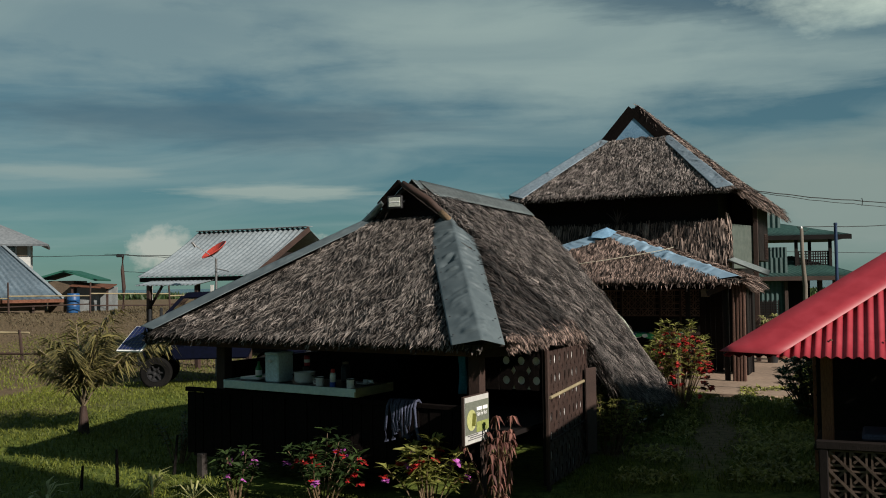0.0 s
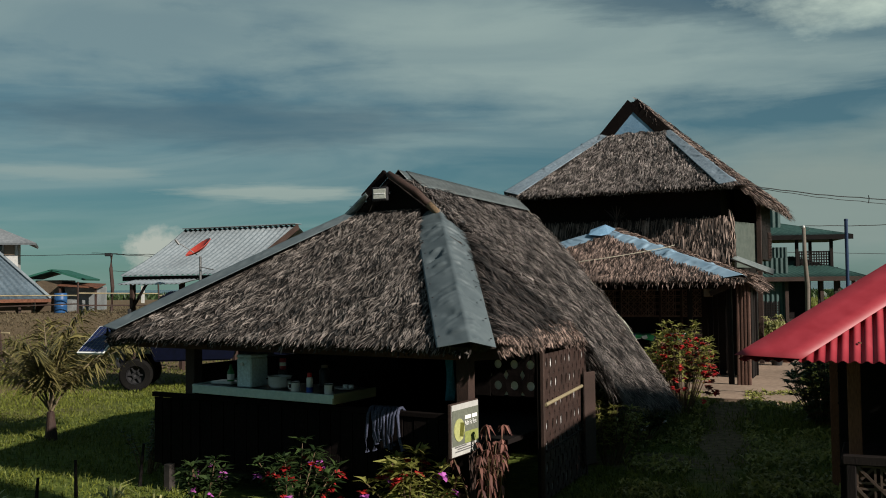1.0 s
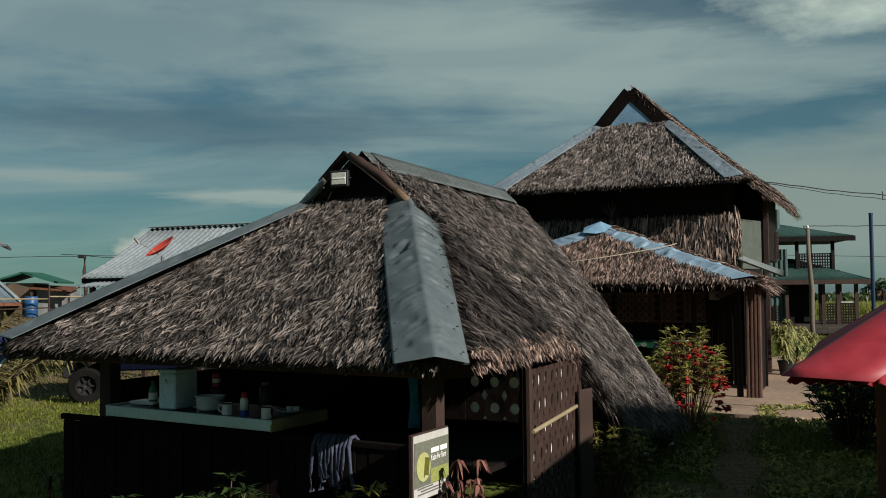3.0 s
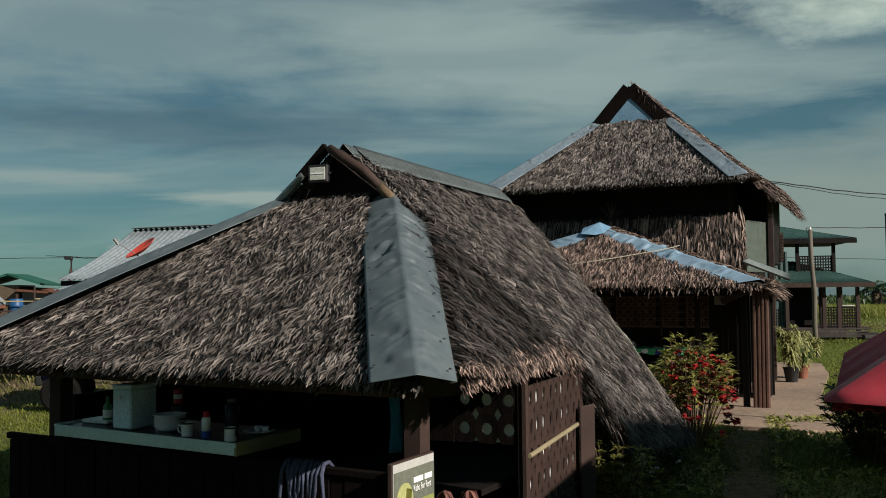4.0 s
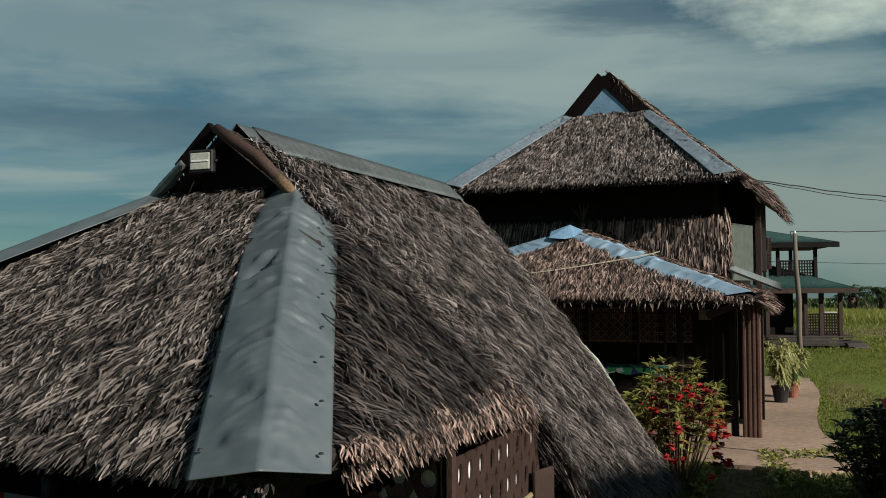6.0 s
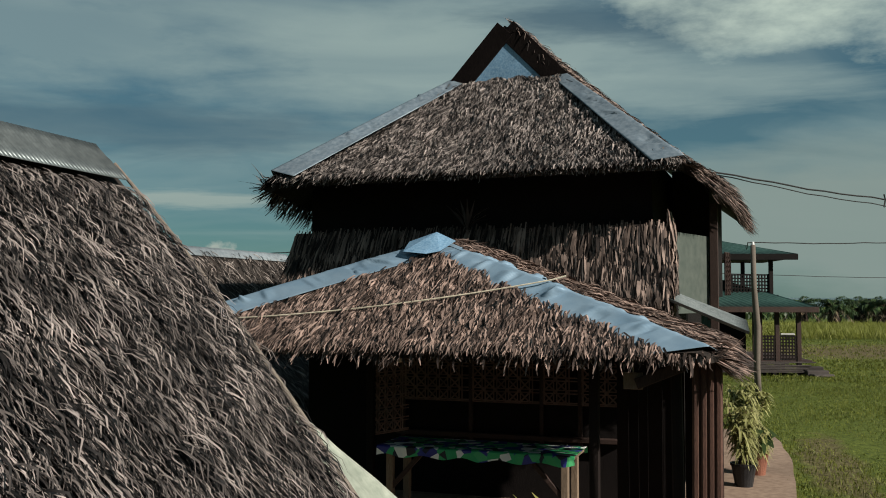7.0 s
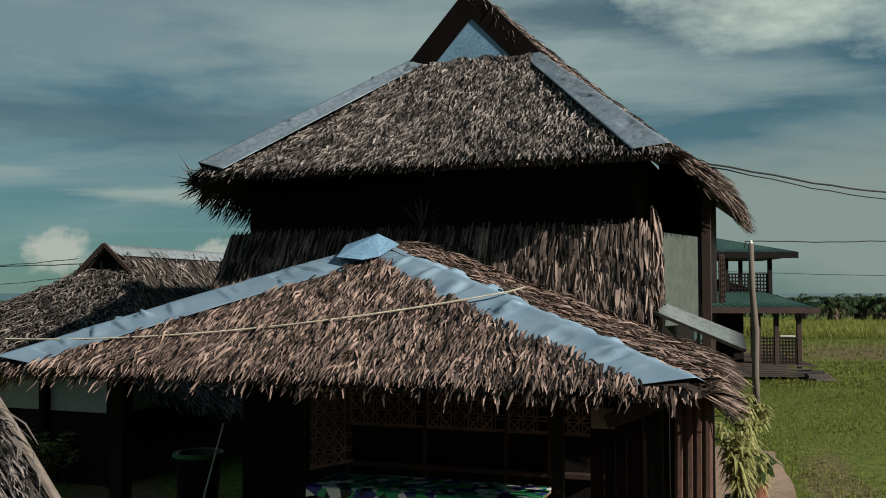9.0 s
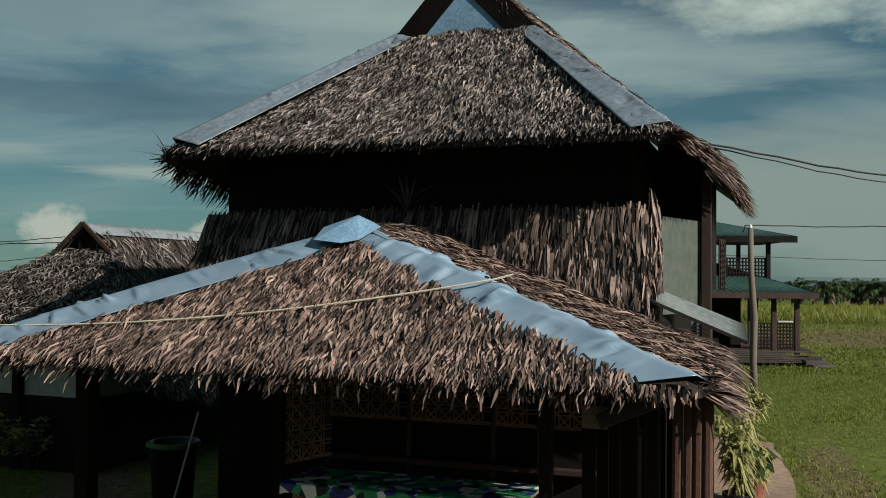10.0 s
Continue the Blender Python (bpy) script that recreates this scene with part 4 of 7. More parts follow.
    part("barge_end", tube([(0.60, -0.145, 3.125), (0.70, -0.15, 3.04), (0.78, -0.15, 2.975)], [0.044, 0.042, 0.034], 10), STEM, hut, "pale bare end of the barge roll", smooth=True)
    part("barge_board", beam((-0.03, -0.07, 3.55), (-0.36, -0.06, 3.26), 0.05, 0.10), NEAR_BLACK, hut)
    part("barge_sheet", tube([(-0.30, -0.08, 3.30), (-0.46, -0.08, 3.15), (-0.66, -0.06, 3.03)], [0.035, 0.05, 0.03], 8), RIDGE_GREY, hut, "rolled milky sheet at the gable foot")
    edge = right_b(np.ones(15), np.linspace(0.02, 0.93, 15))
    part("barge_pole", tube([tuple(p + np.array([0.0, 0.05, 0.02])) for p in edge], [0.010 + 0.0012 * k for k in range(15)], 8), plain("weathered_barge_pole", (0.17, 0.145, 0.12), 0.85), hut, "bare wooden pole along the back edge")
    tuck = ruled([tuple(right_b(np.ones(1), np.array([k]))[0] + np.array([-0.02, 0.02, -0.05])) for k in (0.44, 0.48, 0.52, 0.58, 0.63, 0.70)],
                 [tuple(right_b(np.ones(1), np.array([k]))[0] + np.array([dx, w, dz])) for k, w, dx, dz in ((0.44, 0.06, -0.05, -0.07), (0.48, 0.30, -0.07, -0.09), (0.52, 0.40, -0.075, -0.10), (0.58, 0.58, -0.08, -0.10), (0.63, 0.72, -0.08, -0.11), (0.71, 0.66, -0.08, -0.12))])
    v, f = sheet(tuck, 24, 6, 0.004, wave=0.010, waves=2, along='b')
    put("eave_sheet", v, f, TARP_SHEET, hut, "pale grey-green plastic sheet under the thatch edge", smooth=True)
    # frame
    for x, y, top in ((-1.25, -2.1, 1.78), (2.02, -2.05, 1.85), (-1.6, 3.6, 1.75), (1.7, 3.6, 1.5), (0.0, 3.6, 3.3), (2.2, 0.3, 1.55)):
        part("post", beam((x, y, -0.02), (x, y, top), 0.13, 0.13), WOOD_BROWN, hut)
    part("eave_beam", beam((-1.8, -2.38, 1.60), (2.12, -2.38, 1.555), 0.06, 0.11), POLE_RED, hut, "reddish eave beam")
    part("eave_beam", beam((2.12, -2.3, 1.53), (2.15, 0.3, 1.42), 0.07, 0.10), WOOD_BROWN, hut)
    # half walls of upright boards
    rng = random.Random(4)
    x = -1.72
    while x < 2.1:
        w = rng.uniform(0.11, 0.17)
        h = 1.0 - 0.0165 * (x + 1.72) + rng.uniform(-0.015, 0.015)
        part("board", box(w - 0.008, 0.025, h - 0.28, (x + w / 2, -2.2 + rng.uniform(-0.006, 0.006), 0.28), 0.004), NEAR_BLACK, hut)
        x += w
    part("wall_rail", beam((-1.74, -2.2, 1.02), (2.05, -2.2, 0.96), 0.06, 0.05), NEAR_BLACK, hut)
    part("side_wall", box(0.04, 5.2, 1.04, (-1.70, 1.02, 0.25), 0.004), WOOD_DARK, hut)
    part("back_wall", box(3.2, 0.05, 1.4, (0.0, 3.6, 0.1), 0.004), WOOD_DARK, hut)
    part("stilt", box(0.09, 0.09, 0.34, (-1.45, -2.26, -0.05)), OLD_PLANK, hut)
    part("floor_deck", box(2.9, 5.8, 0.06, (-0.2, 0.72, 0.24), 0.004), WOOD_DARK, hut)
    return hut


build_hut()


# ---- the two-storey thatched house ----
HOUSE = pose(4.39, 23.65, 0, 0, 0, -22.0)


def build_house():
    house = thing("thatched_house", HOUSE, "two-storey wooden house with layered palm thatch roofs", "house")
    tip, back = (0.03, 0.0, 6.71), (0.0, 5.0, 6.66)
    g_l, g_r = (-0.76, 0.05, 5.85), (0.76, 0.05, 5.87)
    e_l, e_r = (-2.60, -2.15, 4.23), (2.66, -2.15, 4.25)
    front = ruled([g_l, g_r], [e_l, e_r], 0.08)
    right = ruled([e_r, g_r, tip, back], [(2.68, -2.1, 4.25), (3.02, -0.4, 4.16), (3.12, 1.2, 4.13), (3.14, 5.0, 4.12)], 0.05)
    left = ruled([e_l, g_l, tip, back], [(-2.7, -2.1, 4.22), (-2.95, 0.2, 3.95), (-3.1, 2.0, 3.8), (-3.1, 5.0, 3.8)], 0.05)
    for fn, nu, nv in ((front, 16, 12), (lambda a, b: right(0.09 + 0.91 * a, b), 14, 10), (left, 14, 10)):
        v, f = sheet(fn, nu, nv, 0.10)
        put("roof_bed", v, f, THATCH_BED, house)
    strands("thatch", thatch(front, 32000, 0.22, 0.0150, 0.02, 0.13, 0.045, 11, 1800, 0.08, swirl=0.22, straight=0.85) + thatch(front, 4000, 0.21, 0.020, 0.02, 0.16, 0.06, 27, swirl=0.22, straight=0.85, b_range=(0.03, 1)), THATCH_HOUSE, house, "weathered grey-brown palm leaf strips")
    strands("thatch", thatch(right, 11000, 0.30, 0.018, 0.1, 0.3, 0.05, 12, 3000, 0.32, b_range=(0.02, 1), a_range=(0.14, 1)) + thatch(right, 1500, 0.20, 0.018, 0.1, 0.3, 0.03, 19, 160, 0.16, b_range=(0.02, 1), a_range=(0.05, 0.16)), THATCH_RED, house, "ragged brown palm leaf strips")
    strands("thatch", thatch(left, 4000, 0.30, 0.024, 0.1, 0.4, 0.06, 13, 1000, 0.34, b_range=(0.06, 1)), THATCH, house)
    flashing("hip_flashing", [(0.84, 0.0, 5.88), (2.68, -2.2, 4.26)], [(-0.20, -0.03, -0.02), (-0.36, -0.05, -0.03)], [(0.10, 0.13, -0.10), (0.06, 0.20, -0.05)], TARP_PALE, house, "crumpled grey-blue flashing", 21, 150, 12, 0.07, 0.06)
    flashing("hip_flashing", [(-0.82, 0.0, 5.91), (-2.62, -2.2, 4.31)], [(-0.07, 0.12, -0.08), (-0.04, 0.16, -0.05)], [(0.18, -0.05, -0.07), (0.38, -0.08, -0.08)], TARP_PALE, house, "crumpled grey-blue flashing", 22, 150, 12, 0.07, 0.06)
    put("gable_tarp", [(-0.62, -0.03, 5.80), (0.64, -0.03, 5.84), (0.02, -0.03, 6.56), (-0.62, 0.15, 5.80), (0.64, 0.15, 5.84), (0.02, 0.15, 6.54)],
        [(0, 1, 2), (5, 4, 3), (0, 3, 4, 1), (1, 4, 5, 2), (2, 5, 3, 0)], TARP_SKY, house, "blue tarpaulin over the gable")
    part("barge_board", beam((0.01, -0.035, 6.59), (0.83, -0.03, 5.74), 0.03, 0.30), NEAR_BLACK, house)
    part("barge_board", beam((-0.01, -0.04, 6.59), (-0.77, -0.035, 5.74), 0.03, 0.30), NEAR_BLACK, house)
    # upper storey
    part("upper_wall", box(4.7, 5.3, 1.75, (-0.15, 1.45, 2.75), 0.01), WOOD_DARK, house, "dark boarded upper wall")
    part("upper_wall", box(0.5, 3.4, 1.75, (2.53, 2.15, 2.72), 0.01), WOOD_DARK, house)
    skirt_f = ruled([(-2.64, -1.40, 3.58), (2.40, -1.45, 3.60)], [(-2.74, -1.64, 2.72), (2.44, -1.78, 2.72)])
    skirt_r = ruled([(2.40, -1.45, 3.60), (2.42, -1.02, 3.59)], [(2.44, -1.78, 2.72), (2.46, -1.12, 2.73)])
    for fn, n in ((skirt_f, 16), (skirt_r, 5)):
        v, f = sheet(fn, n, 6, 0.05)
        put("skirt_bed", v, f, THATCH_BED, house)
    strands("skirt_thatch", thatch(skirt_f, 8000, 0.42, 0.022, 0.0, 0.06, 0.04, 14, 600, 0.3, swirl=0.06, b_range=(0.16, 1), curl=0.06) + thatch(skirt_f, 1300, 0.40, 0.042, 0.0, 0.07, 0.05, 24, 160, 0.26, swirl=0.06, b_range=(0.2, 1)) + thatch(skirt_r, 700, 0.40, 0.034, 0.0, 0.10, 0.04, 15, 120, 0.24, swirl=0.06), THATCH_RED, house, "hanging skirt of long palm leaves")
    pan = part("wall_panel", box(1.43, 0.03, 1.05, (0.715, 0, 0), 0.004), surf("grey_green_panel", (0.055, 0.070, 0.060), (0.085, 0.10, 0.086), 0.8, 0.6, stain=0.15, bump=0.05), house, "plain grey-green panel")
    pan.matrix_basis = pose(2.36, -0.92, 2.50, 0, 0, 74)
    part("post", beam((2.84, 0.40, 0.1), (2.84, 0.40, 4.0), 0.11, 0.11), WOOD_BROWN, house)
    part("post", beam((2.78, 0.62, 2.4), (2.78, 0.62, 4.0), 0.09, 0.09), WOOD_DARK, house)
    shut = part("shutter", cane_panel(0.14, 0.62, 0.07), WICKER, house, "woven window shutter propped out")
    tagged(shut, kind="stuff")
    shut.matrix_basis = pose(2.95, 1.5, 2.75, 0, 0, 70)
    part("shutter_back", box(0.16, 0.02, 0.64, (0.07, 0.02, -0.01), 0.004), WOOD_BROWN, shut)
    # porch
    apex = (0.12, -3.32, 3.33)
    t_l, t_r = (-2.86, -4.88, 2.26), (3.1, -4.88, 2.245)
    pf = ruled([apex, (0.13, -3.32, 3.33)], [t_l, t_r], 0.03)
    pr = ruled([t_r, apex, (0.12, -1.7, 3.34)], [(3.11, -4.84, 2.23), (3.12, -3.2, 2.22), (3.12, -1.9, 2.23)], 0.02)
    pl = ruled([t_l, apex, (0.12, -1.7, 3.34)], [(-2.9, -4.84, 2.24), (-3.0, -3.2, 2.22), (-3.0, -1.9, 2.22)], 0.02)
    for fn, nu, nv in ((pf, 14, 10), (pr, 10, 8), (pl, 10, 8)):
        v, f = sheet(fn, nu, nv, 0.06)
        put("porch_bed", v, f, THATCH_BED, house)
    strands("porch_thatch", thatch(pf, 19000, 0.26, 0.0165, 0.0, 0.12, 0.04, 16, 1900, 0.11, swirl=0.14, straight=0.95, fan=True, mask=off_line(pf, apex, t_r, 0.20, lambda a, b, r: a * b * 5.96 > 0.40)) + thatch(pf, 3400, 0.25, 0.022, 0.0, 0.14, 0.055, 26, 300, 0.21, swirl=0.14, straight=0.95, fan=True, mask=off_line(pf, apex, t_r, 0.22, lambda a, b, r: a * b * 5.96 > 0.44)), THATCH_NEW, house, "pale pinkish-brown palm leaf strips")
    strands("porch_thatch", thatch(pr, 5000, 0.32, 0.024, 0.1, 0.3, 0.05, 17, 700, 0.3, mask=lambda a, b, r: (b * np.clip(a * 2, 0.05, 1) * 2.9 > 0.22) | (a > 0.6)), THATCH_NEW, house, "loose brown palm leaf strips")
    strands("porch_thatch", thatch(pl, 3000, 0.30, 0.026, 0.1, 0.3, 0.05, 18, 500, 0.3, mask=lambda a, b, r: (b * np.clip(a * 2, 0.05, 1) * 2.9 > 0.22) | (a > 0.6)), THATCH_NEW, house)
    flashing("porch_flashing", [apex, t_r], [(-0.30, -0.16, -0.12), (-0.60, -0.06, -0.07)], [(0.20, 0.15, -0.09), (0.07, 0.30, -0.05)], TARP_BLUE, house, "crumpled light blue flashing", 31, 220, 14, 0.085, 0.06, dents=13.0)
    flashing("porch_flashing", [apex, t_l], [(-0.16, 0.12, -0.05), (-0.05, 0.24, -0.03)], [(0.30, -0.16, -0.09), (0.44, -0.06, -0.03)], TARP_BLUE, house, "crumpled light blue flashing", 32, 220, 14, 0.085, 0.06, dents=13.0)
    cap = [(0.12, -3.34, 3.425), (-0.18, -3.40, 3.32), (-0.15, -3.66, 3.20), (0.12, -3.70, 3.17), (0.26, -3.64, 3.20), (0.36, -3.40, 3.32), (0.14, -3.05, 3.38)]
    cap_ob = put("apex_cap", cap, [(0, i, i + 1) for i in range(1, 6)] + [(0, 6, 1)], TARP_SKY, house, "folded blue cap over the porch peak")
    md = cap_ob.modifiers.new("thickness", 'SOLIDIFY')
    md.thickness = 0.004
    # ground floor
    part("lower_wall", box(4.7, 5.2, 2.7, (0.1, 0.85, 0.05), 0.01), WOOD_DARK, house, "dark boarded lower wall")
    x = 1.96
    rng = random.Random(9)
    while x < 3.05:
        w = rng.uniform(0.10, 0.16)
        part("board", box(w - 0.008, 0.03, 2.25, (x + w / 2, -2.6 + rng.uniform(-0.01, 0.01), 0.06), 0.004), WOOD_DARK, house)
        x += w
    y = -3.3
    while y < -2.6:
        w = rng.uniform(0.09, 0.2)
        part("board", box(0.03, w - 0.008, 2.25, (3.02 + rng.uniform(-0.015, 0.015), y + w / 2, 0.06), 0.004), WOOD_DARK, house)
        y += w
    for x0, w in ((-0.85, 0.86), (0.05, 0.86), (0.95, 0.42), (1.42, 0.50)):
        tagged(part("cane_light", cane_panel(w, 0.60, 0.15, None, Matrix.Translation((x0, -1.82, 1.42))), WICKER_PALE, house, "cane-weave strip over the window"), kind="stuff")
        part("mullion", beam((x0 - 0.02, -1.80, 0.9), (x0 - 0.02, -1.80, 2.2), 0.05, 0.05), WOOD_BROWN, house)
    part("sill", box(2.9, 0.10, 0.06, (0.5, -1.82, 0.98)), WOOD_BROWN, house)
    side_w = part("cane_light", cane_panel(0.7, 0.9, 0.14), WICKER_PALE, house, "cane-weave panel at the side of the porch")
    tagged(side_w, kind="stuff")
    side_w.matrix_basis = pose(-0.86, -2.9, 1.1, 0, 0, 70)
    for px in (2.94, 3.01, 3.07, 3.13):
        part("pole", rod((px, -4.58, 0), (px + 0.02, -4.62, 2.21), 0.04, 0.035, 8), POLE_RED, house)
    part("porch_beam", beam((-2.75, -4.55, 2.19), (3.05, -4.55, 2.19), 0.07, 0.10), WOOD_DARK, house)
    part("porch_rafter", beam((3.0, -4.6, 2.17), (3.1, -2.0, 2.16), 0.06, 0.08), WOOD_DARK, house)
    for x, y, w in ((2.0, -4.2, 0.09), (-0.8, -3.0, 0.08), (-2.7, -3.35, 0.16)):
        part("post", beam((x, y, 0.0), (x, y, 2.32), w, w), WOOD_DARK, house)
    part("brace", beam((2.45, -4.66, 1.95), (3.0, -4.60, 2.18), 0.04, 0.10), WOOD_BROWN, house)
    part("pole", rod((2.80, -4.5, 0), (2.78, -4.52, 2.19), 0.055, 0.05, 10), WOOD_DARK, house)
    # side awning
    aw = ruled([(2.44, -1.85, 2.69), (2.30, -1.0, 2.82)], [(3.34, -1.85, 2.31), (3.29, -1.0, 2.42)])
    v, f = sheet(aw, 90, 6, 0.006, wave=0.018, waves=9)
    put("awning", v, f, AWNING_ZINC, house, "galvanised corrugated awning", smooth=True)
    return house


build_house()


# ---- the red-roofed kiosk ----
KIOSK = pose(2.5, 7.25, 0, 0, 0, -22.0)


def build_kiosk():
    k = thing("red_roofed_kiosk", KIOSK, "small kiosk with a red corrugated roof and woven panels", "kiosk")
    size, top = 4.0, 2.9
    c = (size / 2, size / 2, top)
    h, e = size / 2, 1.60
    sides = (((0, 0), (h, 0), (size, 0)), ((0, size), (0, h), (0, 0)), ((0, size), (h, size), (size, size)), ((size, 0), (size, h), (size, size)))
    for n, (p, q, r) in enumerate(sides):
        slope = ruled([(*p, e), c, (*r, e)], [(*p, e - 0.002), (*q, e), (*r, e - 0.002)])
        v, f = sheet(slope, 420, 5, 0.004, wave=0.011, waves=52) if n < 2 else sheet(slope, 20, 4, 0.004)
        put("roof_sheet", v, f, RED_SHEET, k, smooth=n < 2)
    flashing("hip_cap", [c, (-0.03, -0.03, 1.60)], [(-0.02, 0.42, 0.0), (-0.02, 0.44, 0.0)], [(0.42, -0.02, 0.0), (0.46, -0.02, 0.0)], RED_SHEET, k, "folded red ridge sheet", 41, crumple=0.006, raise_by=0.035)
    for n in range(7):                              # roofing screws on the fold and the front sheet
        t = 0.06 + 0.13 * n
        at = Vector(c).lerp(Vector((0.02, 0.02, 1.60)), t)
        part("screw", lathe([(0, 0), (0.016, 0), (0.016, 0.006), (0.006, 0.014), (0, 0.014)], 8), RUST, k).location = at + Vector((0.34, 0.03, 0.02))
    for n in range(9):
        part("screw", lathe([(0, 0), (0.014, 0), (0.014, 0.006), (0.006, 0.012), (0, 0.012)], 8), RUST, k).location = (0.40 + 0.4 * n, 0.16, 1.60 + 0.16 * 0.65 + 0.014)
    for x, y in ((0.75, 0.4), (3.5, 0.4), (0.5, 3.5), (3.5, 3.5)):
        part("post", beam((x, y, 0), (x, y, 1.75), 0.09, 0.09), ORANGE_WOOD, k)
    part("panel_frame", box(3.0, 0.05, 0.85, (2.2, 0.4, 0.05)), WOOD_DARK, k)


build_kiosk()
# ---- things of the cookhouse ----
def in_hut(x, y, z, turn=0):
    return HUT @ pose(x, y, z, 0, 0, turn)


def weave_door():
    door = thing("woven_screen", in_hut(2.46, -1.24, 0.06, 94.5), "brown woven screen with rows of oval holes beside the doorway", "screen")
    mat_ = part("woven_mat", holed_mat(1.5, 1.42, 9, 7, 0.070, 0.125), WICKER, door)
    md = mat_.modifiers.new("thickness", 'SOLIDIFY')
    md.thickness = 0.012
    # assumed sheet, white so that the mat's holes show pale
    part("lining", box(1.48, 0.006, 1.40, (0.75, 0.011, 0.01), 0), ENAMEL, door, "pale sheet behind the mat")
    part("edge_board", beam((-0.02, 0, -0.05), (-0.02, 0, 1.46), 0.05, 0.04), WOOD_BROWN, door)
    part("edge_board", beam((1.52, 0, -0.05), (1.52, 0, 1.46), 0.05, 0.04), WOOD_BROWN, door)
    part("bamboo_strip", rod((-0.02, -0.03, 0.93), (1.52, -0.03, 0.99), 0.018, 0.018, 8), BAMBOO, door, "pale split bamboo strip")
    part("bamboo_strip", rod((-0.02, -0.03, 0.48), (1.52, -0.03, 0.52), 0.012, 0.012, 8), WOOD_DARK, door)
    inner = thing("woven_partition", in_hut(1.65, -1.26, 0.06), "dark woven partition with round holes near its top", "screen")
    top = part("woven_mat", holed_mat(0.53, 0.42, 3, 2, 0.085, 0.09), NEAR_BLACK, inner)
    top.location = (0.25, 0, 1.0)
    part("board", box(0.26, 0.03, 0.44, (0.13, 0, 0.99)), NEAR_BLACK, inner)
    md = top.modifiers.new("thickness", 'SOLIDIFY')
    md.thickness = 0.012
    for x in (0.0, 0.78):
        part("stile", box(0.05, 0.04, 1.45, (x, 0, 0)), WOOD_DARK, inner)
    # added white sheet stands in for whatever shows bright through the holes
    part("lining", box(0.76, 0.006, 0.40, (0.39, 0.011, 1.01), 0), ENAMEL, inner, "pale sheet behind the mat")
    plank = thing("leaning_plank", in_hut(2.44, 0.22, 0.17, 80), "short brown plank leaning at the edge of the thatch", "plank")
    part("plank_body", box(0.24, 0.03, 1.02, (-0.05, 0, 0)), WOOD_BROWN, plank)


weave_door()


